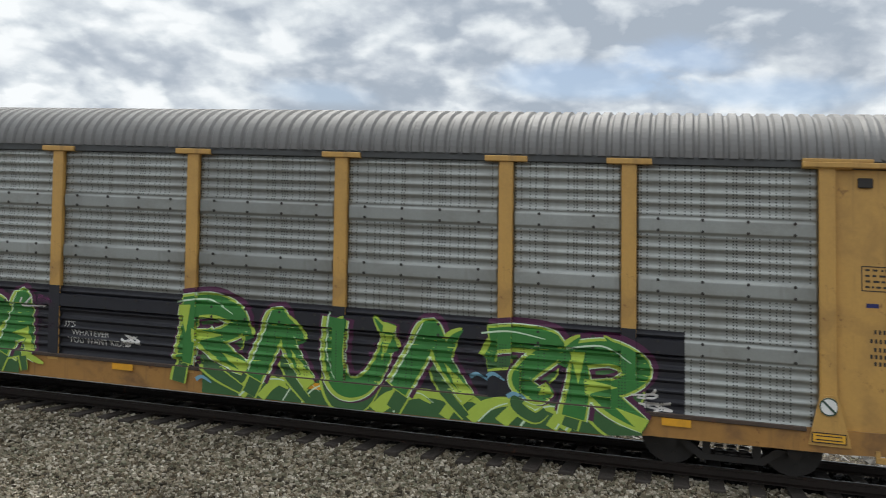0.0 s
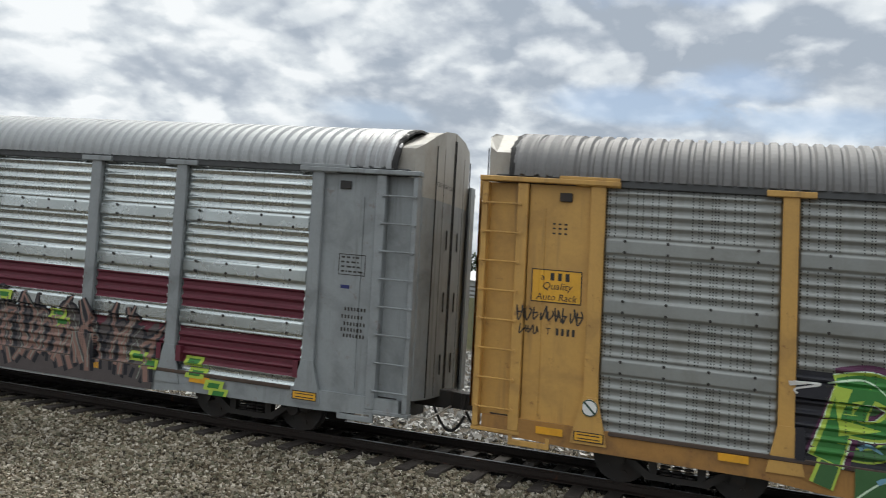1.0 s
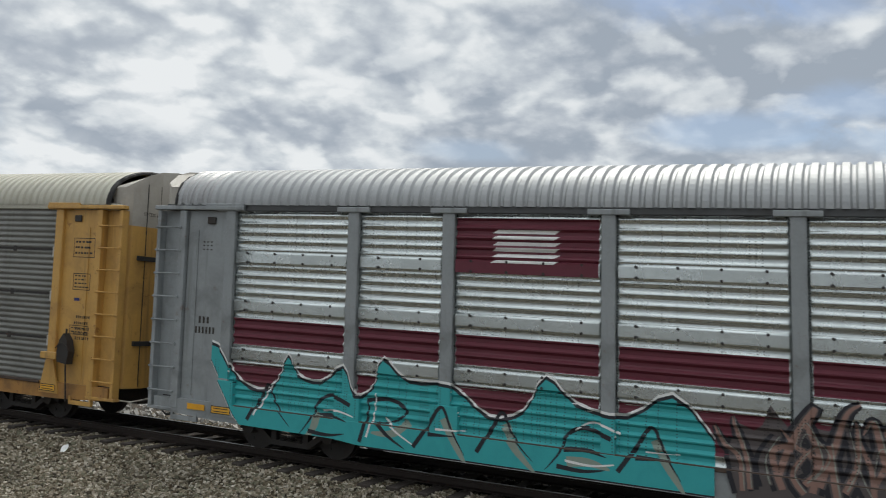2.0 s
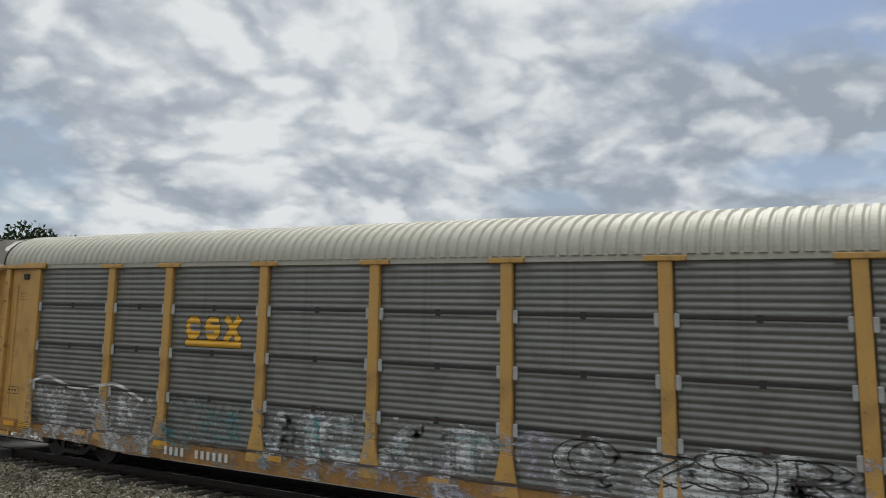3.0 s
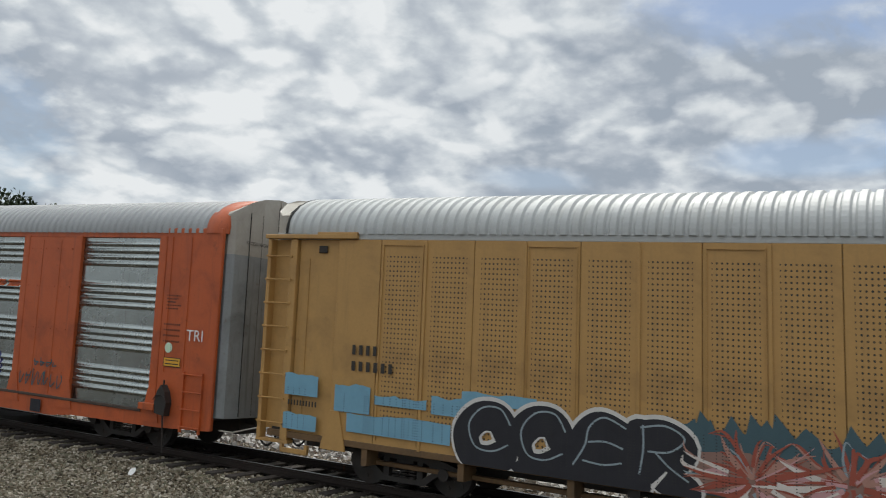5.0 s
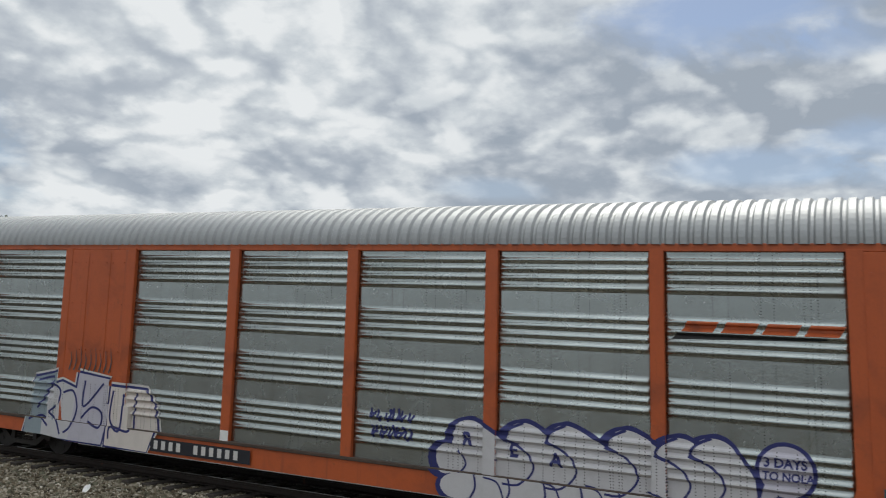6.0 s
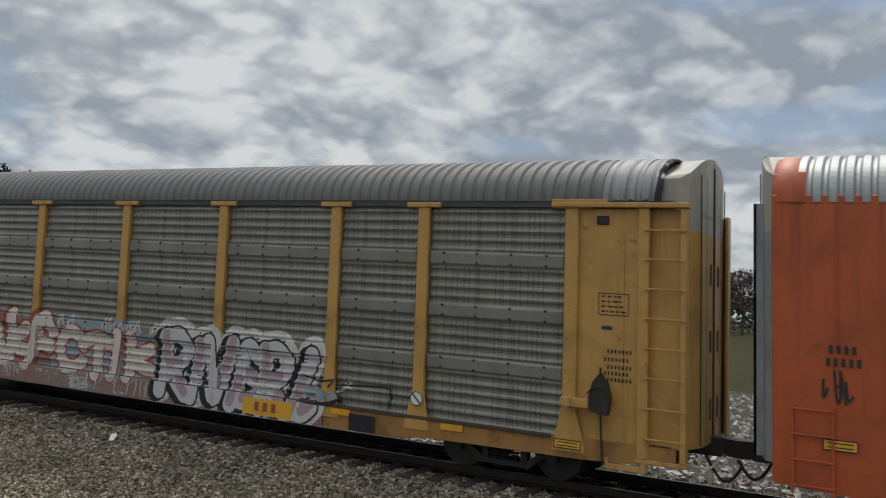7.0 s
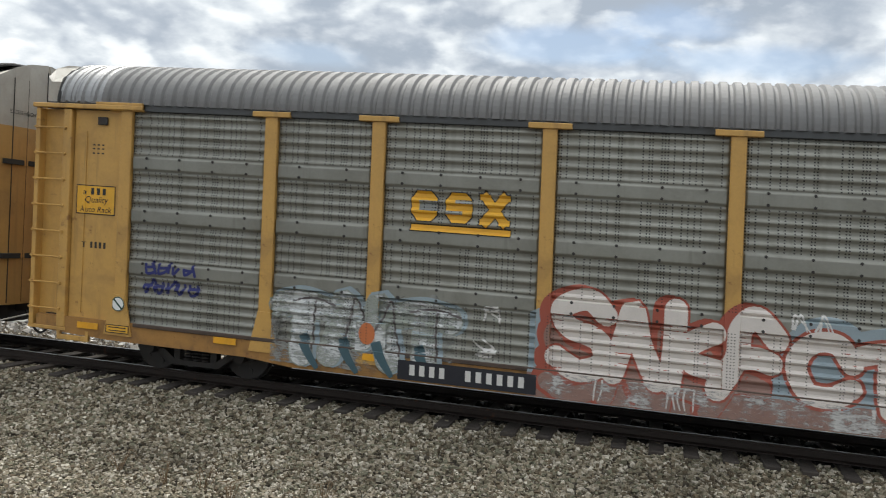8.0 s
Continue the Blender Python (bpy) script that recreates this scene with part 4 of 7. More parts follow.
def glyphs(text, size, bold=0.0, spread=1.0):
    """The outlines of built-in letters as a flat mesh in x and z, starting at 0, 0."""
    cu = bpy.data.curves.new("letters", "FONT")
    cu.body, cu.size, cu.offset, cu.resolution_u, cu.space_character = text, size, bold, 3, spread
    ob = bpy.data.objects.new("letters", cu)
    me = bpy.data.meshes.new_from_object(ob)
    bm = bmesh.new()
    bm.from_mesh(me)
    bmesh.ops.transform(bm, matrix=Matrix.Rotation(radians(90), 4, "X"), verts=bm.verts[:])
    bpy.data.objects.remove(ob)
    bpy.data.curves.remove(cu)
    bpy.data.meshes.remove(me)
    return bm


def written(text, x, z, size, material, car, wave=wave_flat, lift=0.003, bold=0.0, spread=1.0, lattice=False, name="lettering", lean=0.0):
    bm = glyphs(text, size, bold, spread)
    bmesh.ops.transform(bm, matrix=Matrix.Translation((x, 0, z)) @ Matrix(((1, 0, lean, 0), (0, 1, 0, 0), (0, 0, 1, 0), (0, 0, 0, 1))), verts=bm.verts[:])
    return lay(name, bm, material, car, wave, lift, "", lattice)


# Letters as a hand sprays them: lines through a unit cell, (0, 0) at the lower left.
HAND = {
    "S": ([(0.95, 0.80), (0.62, 1.0), (0.14, 0.86), (0.24, 0.60), (0.80, 0.44), (0.90, 0.14), (0.45, 0.0), (0.02, 0.16)],),
    "A": ([(0.02, 0.0), (0.22, 0.5), (0.42, 1.0), (0.66, 0.5), (0.95, -0.04)], [(0.25, 0.34), (0.75, 0.36)]),
    "N": ([(0.0, 0.02), (0.2, 0.6), (0.34, 1.0), (0.56, 0.5), (0.95, -0.03)],),
    "K": ([(0.12, 1.02), (0.14, 0.5), (0.10, 0.0)], [(0.92, 0.74), (0.5, 0.58), (0.26, 0.42), (0.6, 0.28), (1.02, 0.22)]),
    "E": ([(0.98, 0.82), (0.55, 1.0), (0.28, 0.78), (0.22, 0.4), (0.02, -0.02)], [(0.28, 0.48), (0.62, 0.52), (0.95, 0.42)], [(0.2, 0.1), (0.6, 0.06), (0.95, 0.14)]),
    "F": ([(0.98, 0.70), (0.60, 0.98), (0.30, 0.80), (0.24, 0.4), (-0.12, -0.06)], [(0.28, 0.40), (0.62, 0.42), (0.88, 0.36)]),
    "C": ([(0.96, 0.62), (0.72, 0.96), (0.32, 0.94), (0.06, 0.55), (0.22, 0.08), (0.60, 0.0), (0.94, 0.18)],),
    "T": ([(0.0, 0.84), (0.5, 0.92), (1.04, 0.82)], [(0.56, 0.88), (0.52, 0.45), (0.55, -0.02)]),
    "Z": ([(0.0, 0.90), (0.45, 0.96), (0.98, 0.88), (0.62, 0.5), (0.5, 0.28), (0.78, 0.10), (0.95, 0.22)],),
    "P": ([(0.14, -0.02), (0.20, 0.5), (0.16, 0.98)], [(0.1, 0.92), (0.55, 1.0), (0.92, 0.76), (0.72, 0.46), (0.22, 0.44)]),
    "I": ([(0.3, 0.0), (0.42, 0.5), (0.5, 1.0)],),
    "V": ([(0.02, 1.0), (0.2, 0.5), (0.46, 0.0), (0.7, 0.5), (0.98, 1.02)],),
    "R": ([(0.14, -0.02), (0.18, 0.5), (0.14, 0.98)], [(0.1, 0.92), (0.55, 1.0), (0.90, 0.78), (0.66, 0.50), (0.26, 0.46)], [(0.4, 0.46), (0.66, 0.2), (1.02, -0.04)]),
    "L": ([(0.75, 1.0), (0.45, 0.55), (0.16, 0.02)], [(0.16, 0.06), (0.6, 0.02), (0.95, 0.16)]),
    "O": ([(0.5, 1.0), (0.12, 0.74), (0.14, 0.2), (0.52, 0.0), (0.90, 0.24), (0.86, 0.8), (0.5, 1.0)],),
    "U": ([(0.08, 1.02), (0.12, 0.4), (0.34, 0.02), (0.66, 0.06), (0.86, 0.45), (0.92, 1.0)],),
    "e": ([(0.30, 0.40), (0.66, 0.52), (0.88, 0.80), (0.62, 1.02), (0.28, 0.84), (0.12, 0.46), (0.30, 0.08), (0.66, 0.02), (0.98, 0.22)],),
    "M": ([(0.02, 0.0), (0.16, 0.6), (0.24, 1.0), (0.42, 0.55), (0.52, 0.35), (0.66, 0.6), (0.82, 1.0), (0.88, 0.5), (0.98, 0.0)],),
}


def hand_word(text, x0, x1, z0, z1, seed, lean=0.0, drop=0.0, jitter=0.05, widths=()):
    """The lines of a sprayed word, cell by cell, each letter tilted a little in its own way."""
    rnd = random.Random(seed)
    widths = widths or [1.0] * len(text)
    unit, at, lines = (x1 - x0) / sum(widths), x0, []
    for k, ch in enumerate(text):
        cell, tall = unit * widths[k], (z1 - z0) * rnd.uniform(0.92, 1.04)
        base, tilt = z0 + drop * k / max(len(text) - 1, 1) + rnd.uniform(-jitter, jitter), lean + rnd.uniform(-1.2, 1.2) * jitter
        for pts in HAND[ch]:
            lines.append([(at + cell * (0.06 + 0.88 * u) + tilt * tall * (v - 0.5), base + tall * v) for u, v in pts])
        at += cell
    return lines


def brush(bm, pts, width, tip=0.0, round_end=True):
    """One pass of the can: a smooth band with rounded ends."""
    stroke(bm, pts, width, tip)
    if round_end:
        disc(bm, *pts[0], width / 2, width / 2, 14)
        if tip <= 0:
            disc(bm, *pts[-1], width / 2, width / 2, 14)


def sprayed(lines, width, layers, car, wave, label, lattice=False, tip=0.0, round_end=True, base=0.0):
    """The same lines in several passes: (tone, how much wider, shift along, shift up, lift)."""
    for tone, grow, dx, dz, lift in layers:
        bm = bmesh.new()
        for pts in lines:
            brush(bm, [(x + dx, z + dz) for x, z in pts], max(width + 2 * grow, 0.015), tip, round_end)
        lay("graffiti", bm, tone, car, wave, base + lift, label, lattice)


def splinters(car, wave, seed, x0, x1, z0, z1, centres, tones, label, lattice=False, base=0.0, long=(0.5, 1.2), thick=(0.05, 0.16)):
    """Pointed leaves of colour that fan out from a few hearts."""
    rnd = random.Random(seed)
    for k, (tone, count) in enumerate(tones):
        bm = bmesh.new()
        for i in range(count):
            cx, cz = centres[i % len(centres)]
            a = rnd.uniform(0, 2 * math.pi)
            r0, r1 = rnd.uniform(0.03, 0.35), rnd.uniform(*long)
            bend = rnd.uniform(-0.35, 0.35)
            pts = []
            for f in (0.0, 0.35, 0.7, 1.0):
                r = r0 + (r1 - r0) * f
                x, z = cx + r * 1.25 * math.cos(a + bend * f), cz + r * 0.8 * math.sin(a + bend * f)
                pts.append((min(max(x, x0), x1), min(max(z, z0), z1 + 0.2 * math.sin(x * 5.3) - 0.1)))
            if abs(pts[0][0] - pts[-1][0]) + abs(pts[0][1] - pts[-1][1]) > 0.15:
                stroke(bm, pts, rnd.uniform(*thick), 0.95)
        lay("graffiti", bm, tone, car, wave, base + 0.0026 * k, label, lattice)


def piece(name, car, wave, seed, x0, x1, z0, z1, colors, count, thick, label, lattice=False, curl=0.8, base=0.0, bulb=0.0):
    """A wild piece nobody can read: curling bands with pointed ends, in an outline, a body, a heart and highlights."""
    rnd = random.Random(seed)
    lines = []
    for i in range(count):
        cx = x0 + (x1 - x0) * (i + 0.5) / count
        h = z1 - z0
        for j in range(3):
            a = (cx + rnd.uniform(-0.55, 0.55) * (x1 - x0) / count, z0 + h * rnd.uniform(0.06, 0.3))
            b = (a[0] + rnd.uniform(-curl, curl) * 0.45, a[1] + h * rnd.uniform(0.15, 0.35))
            c = (b[0] + rnd.uniform(-curl, curl) * 0.6, min(b[1] + h * rnd.uniform(0.1, 0.35), z1 - thick * 0.5))
            d = (c[0] + rnd.uniform(-curl, curl) * 0.5, min(max(c[1] + h * rnd.uniform(-0.3, 0.3), z0 + thick), z1 - thick * 0.3))
            lines.append(([a, b, c, d], rnd.uniform(0.75, 1.25) * thick, rnd.choice((0.9, 0.6, 0.75))))
    for k, (tone, f, lift) in enumerate(zip(colors, (1.32, 1.0, 0.62, 0.13), (0.006, 0.009, 0.012, 0.015))):
        bm = bmesh.new()
        for i in range(count if bulb else 0):
            cx, cz = x0 + (x1 - x0) * (i + 0.5) / count, z0 + (z1 - z0) * (0.62 + 0.12 * math.sin(i * 2.3))
            if k < 3:
                disc(bm, cx, cz, bulb * (1.0, 0.86, 0.66)[k] + (0.06 if k == 0 else 0), bulb * (0.9, 0.78, 0.55)[k] + (0.06 if k == 0 else 0), 20, 0.3 * math.sin(i * 1.7))
            else:
                stroke(bm, [(cx - bulb * 0.7, cz), (cx - bulb * 0.3, cz + bulb * 0.55), (cx + bulb * 0.4, cz + bulb * 0.5)], 0.03, 0.6)
        for i, (pts, wd, tip) in enumerate(lines):
            if k == 2 and i % 3 == 1:
                continue
            if k == 3 and i % 2:
                continue
            pts2 = [(px + (0.22 * wd if k == 3 else 0.0), pz + (0.2 * wd if k == 3 else 0)) for px, pz in pts]
            stroke(bm, pts2, wd * f + (0.10 if k == 0 else 0.0), 0.8 if k == 3 else tip)
        lay("graffiti", bm, tone, car, wave, base + lift, label, lattice)


DROP = ((-0.15, 1.0), (0.25, 0.86), (0.48, 0.62), (0.42, 0.38), (0.1, 0.27), (-0.3, 0.34), (-0.44, 0.6), (-0.32, 0.72), (-0.2, 0.8))
LEG_A = ((-0.42, 0.80), (-0.26, 0.52), (-0.16, 0.25), (-0.02, -0.02), (-0.36, 0.0), (-0.52, 0.25), (-0.56, 0.55))
LEG_B = ((0.28, 0.55), (0.5, 0.32), (0.62, 0.02), (0.3, 0.0), (0.2, 0.2), (0.06, 0.42))
ARM = ((-0.62, 0.36), (0.0, 0.42), (0.6, 0.50), (0.62, 0.26), (0.0, 0.16), (-0.5, 0.2))


def bars(name, car, x, z, wide, tall, count, material, wave=wave_flat, lift=0.004, lattice=False, label="", gap=0.48):
    """A run of plain bars in place of marks."""
    bm = bmesh.new()
    step = wide / count
    for i in range(count):
        a, b = x + i * step, x + i * step + step * (1 - gap)
        poly(bm, [(a, z), (b, z), (b, z + tall), (a, z + tall)])
    return lay(name, bm, material, car, wave, lift, label, lattice)


def stencil_box(car, x, z, wide, tall, rows, ink=None, lattice=False):
    """A black line box with rows of small marks too fine to read."""
    ink = ink or BLACK_PAINT
    bm = bmesh.new()
    e = 0.014
    for a, b, c, d in ((x, x + wide, z, z + e), (x, x + wide, z + tall - e, z + tall), (x, x + e, z, z + tall), (x + wide - e, x + wide, z, z + tall)):
        poly(bm, [(a, c), (b, c), (b, d), (a, d)])
    rnd = random.Random(int(x * 100) + rows)
    for r in range(rows):
        zz = z + tall * (r + 0.62) / (rows + 0.5)
        u = x + 0.05
        while u < x + wide - 0.1:
            s_ = rnd.uniform(0.03, 0.09)
            poly(bm, [(u, zz), (u + s_, zz), (u + s_, zz + tall * 0.4 / (rows + 1)), (u, zz + tall * 0.4 / (rows + 1))])
            u += s_ + rnd.uniform(0.02, 0.05)
    lay("stencil", bm, ink, car, wave_flat, 0.003, "black stencilled table", lattice)


def plate_sign(car, x, z, wide, tall, color, name="notice_plate", label="yellow notice plate with black edge", rows=2, lattice=False):
    bm = bmesh.new()
    poly(bm, [(x, z), (x + wide, z), (x + wide, z + tall), (x, z + tall)])
    p = lay(name, bm, color, car, wave_flat, 0.004, label, lattice)
    bm = bmesh.new()
    e = 0.015
    for a, b, c, d in ((x, x + wide, z, z + e), (x, x + wide, z + tall - e, z + tall), (x, x + e, z, z + tall), (x + wide - e, x + wide, z, z + tall)):
        poly(bm, [(a, c), (b, c), (b, d), (a, d)])
    for r in range(rows):
        zz = z + tall * (r + 0.7) / (rows + 0.7)
        poly(bm, [(x + wide * 0.12, zz), (x + wide * 0.88, zz), (x + wide * 0.88, zz + tall * 0.1), (x + wide * 0.12, zz + tall * 0.1)])
    lay("plate_edge", bm, BLACK_PAINT, p, wave_flat, 0.007, "", lattice)
    return p


def round_badge(car, x, z, r):
    bm = bmesh.new()
    disc(bm, x, z, r, r)
    b = lay("round_badge", bm, WHITE_PAINT, car, wave_flat, 0.018, "white round badge with dark ring and slash")
    bm = bmesh.new()
    ring = [(x + r * 0.92 * math.cos(a), z + r * 0.92 * math.sin(a)) for a in (i * math.pi / 12 for i in range(25))]
    stroke(bm, ring, r * 0.14, smooth=False)
    stroke(bm, [(x - r * 0.62, z + r * 0.62), (x + r * 0.62, z - r * 0.62)], r * 0.24, smooth=False)
    lay("badge_ring", bm, paint("badge_green", (0.03, 0.07, 0.05)), b, wave_flat, 0.022)


def big_logo(car, wave, lift=0.006, line=0.10):
    """The owner's mark as plain yellow blocks with dark edges, over a bar."""
    x, z, h = -6.40, 3.02, 0.48
    for k, (tone, grow, up) in enumerate(((BLACK_PAINT, 0.016, lift), (LOGO_YELLOW, 0.0, lift + 0.004))):
        bm = bmesh.new()
        for i in range(2):
            a, b, c, d = x + i * 0.66 - grow, x + i * 0.66 + 0.5 + grow, z - grow, z + h + grow
            e = 0.12
            poly(bm, [(a + e, c), (b - e, c), (b, c + e), (b, d - e), (b - e, d), (a + e, d), (a, d - e), (a, c + e)])
        a, b, c, d = x + 1.30 - grow, x + 1.86 + grow, z - grow, z + h + grow
        stroke(bm, [(a + 0.06, c), (b - 0.06, d)], 0.17 + 2 * grow, smooth=False)
        stroke(bm, [(a + 0.06, d), (b - 0.06, c)], 0.15 + 2 * grow, smooth=False)
        for q in (a, b - 0.2):
            poly(bm, [(q, c), (q + 0.2, c), (q + 0.2, c + 0.09 + grow), (q, c + 0.09 + grow)])
            poly(bm, [(q, d - 0.09 - grow), (q + 0.2, d - 0.09 - grow), (q + 0.2, d), (q, d)])
        poly(bm, [(x - grow, z - 0.16 - grow), (x + 1.88 + grow, z - 0.16 - grow), (x + 1.88 + grow, z - 0.16 + line + grow), (x - grow, z - 0.16 + line + grow)])
        for v in bm.verts:
            v.co.x = x + (v.co.x - x) * 0.87
        lay("painted_mark", bm, tone, car, wave, up, "yellow painted owner's mark over a bar")
    bm = bmesh.new()
    poly(bm, [(x + 0.15, z + 0.17), (x + 0.5, z + 0.17), (x + 0.5, z + 0.33), (x + 0.15, z + 0.33)])
    poly(bm, [(x + 0.66, z + 0.13), (x + 0.98, z + 0.13), (x + 0.98, z + 0.19), (x + 0.66, z + 0.19)])
    poly(bm, [(x + 0.84, z + 0.31), (x + 1.16, z + 0.31), (x + 1.16, z + 0.37), (x + 0.84, z + 0.37)])
    for v in bm.verts:
        v.co.x = x + (v.co.x - x) * 0.87
    lay("painted_mark", bm, DULL_PANEL if wave is wave_rack else DARK_PANEL, car, wave, lift + 0.008)


def quality_sign(car):
    p = plate_sign(car, -12.70, 2.72, 0.80, 0.52, LOGO_YELLOW, "rack_sign", "yellow sign with black lettering", rows=0)
    written("a", -12.55, 3.07, 0.15, BLACK_PAINT, p, lift=0.008)
    bars("mark", p, -12.40, 3.07, 0.36, 0.12, 3, BLACK_PAINT, lift=0.008)
    written("Quality", -12.53, 2.93, 0.16, BLACK_PAINT, p, lift=0.008, lean=0.2)
    written("Auto Rack", -12.62, 2.76, 0.15, BLACK_PAINT, p, lift=0.008, lean=0.2)


INK = surface("dark_stencil_ink", (0.03, 0.025, 0.02), 0.6, 0, 0.1)
GREEN = paint("leaf_green", (0.035, 0.19, 0.035))
DEEP = paint("deep_green", (0.04, 0.12, 0.035))
LIME = paint("lime", (0.42, 0.56, 0.07))
NIGHT = paint("night_black", (0.012, 0.012, 0.018))
PLUM = paint("plum", (0.075, 0.012, 0.05))
PALE = paint("pale_mint", (0.62, 0.78, 0.58))
CHALK = paint("chalk_white", (0.62, 0.60, 0.57))
TEAL = paint("teal", (0.03, 0.35, 0.36))
BRICK = paint("brick_red", (0.33, 0.075, 0.045))
ROSE = paint("rose", (0.55, 0.30, 0.30))
SKY = paint("sky_blue", (0.17, 0.36, 0.48))
SILVER = paint("silver_lilac", (0.50, 0.48, 0.54))
NAVY = paint("navy", (0.02, 0.025, 0.14))
SLATE_SKY = paint("washed_blue_grey", (0.27, 0.33, 0.36))
SMOKE = paint("smoke_brown", (0.085, 0.07, 0.068))
UMBER = paint("umber_pink", (0.26, 0.15, 0.12))
SLATE = paint("slate_teal", (0.05, 0.10, 0.12))
FADED = paint("faded_grey_green", (0.26, 0.28, 0.24))
WARM_WHITE = paint("warm_white", (0.66, 0.60, 0.55))
SILVER_WHITE = paint("silver_white", (0.56, 0.55, 0.56))
ROSE_GREY = paint("rose_grey", (0.40, 0.30, 0.32))
FLAME = paint("flame_orange", (0.55, 0.16, 0.05))
MINT_GREY = paint("mint_grey", (0.25, 0.30, 0.25))
BLUSH = paint("blush", (0.42, 0.22, 0.17))
WORN_CHALK = worn("chalk", (0.55, 0.54, 0.52), 0.52)
WORN_SILVER = worn("silver", (0.60, 0.61, 0.60), 0.62)
WORN_TEAL = worn("teal", (0.12, 0.30, 0.30), 0.42)
WORN_LILAC = worn("lilac", (0.42, 0.40, 0.46), 0.46)
WORN_PLUM = worn("plum", (0.16, 0.04, 0.12), 0.42)
WORN_GREY = worn("grey", (0.27, 0.27, 0.25), 0.55)


def dress_common(car, number_x, wave, ink, lattice=False):
    """Reflector tape, notice plates, badges and stencils that most cars carry."""
    reflectors(car, (-12.3, -9.6, -6.9, -3.7, 0.1, 3.9, 7.3, 9.6), 0.74)
    plate_sign(car, 11.46, 0.66, 0.46, 0.15, LOGO_YELLOW, lattice=lattice)
    plate_sign(car, -11.92, 0.66, 0.46, 0.15, LOGO_YELLOW, lattice=lattice)
    stencil_box(car, 12.14, 2.85, 0.50, 0.36, 4, ink, lattice)
    bars("stencil", car, 12.20, 2.62, 0.32, 0.06, 1, NAVY, lattice=lattice)
    for i, z in enumerate((2.25, 2.12, 2.0, 1.9, 1.8)):
        bars("stencil", car, 12.30 - 0.05 * (i % 2), z, 0.42, 0.06, 7, ink, lattice=lattice)
    for i, z in enumerate((3.95, 3.88, 3.80)):
        bars("stencil", car, -12.40, z, 0.28, 0.025, 3, ink, lattice=lattice)
    if number_x is not None:
        bars("car_number", car, number_x, 0.53, 0.66, 0.17, 4, CHALK, wave, 0.012, lattice, "pale stencilled car marks")
        bars("car_number", car, number_x + 0.92, 0.53, 1.02, 0.17, 6, CHALK, wave, 0.012, lattice, "pale stencilled car marks")


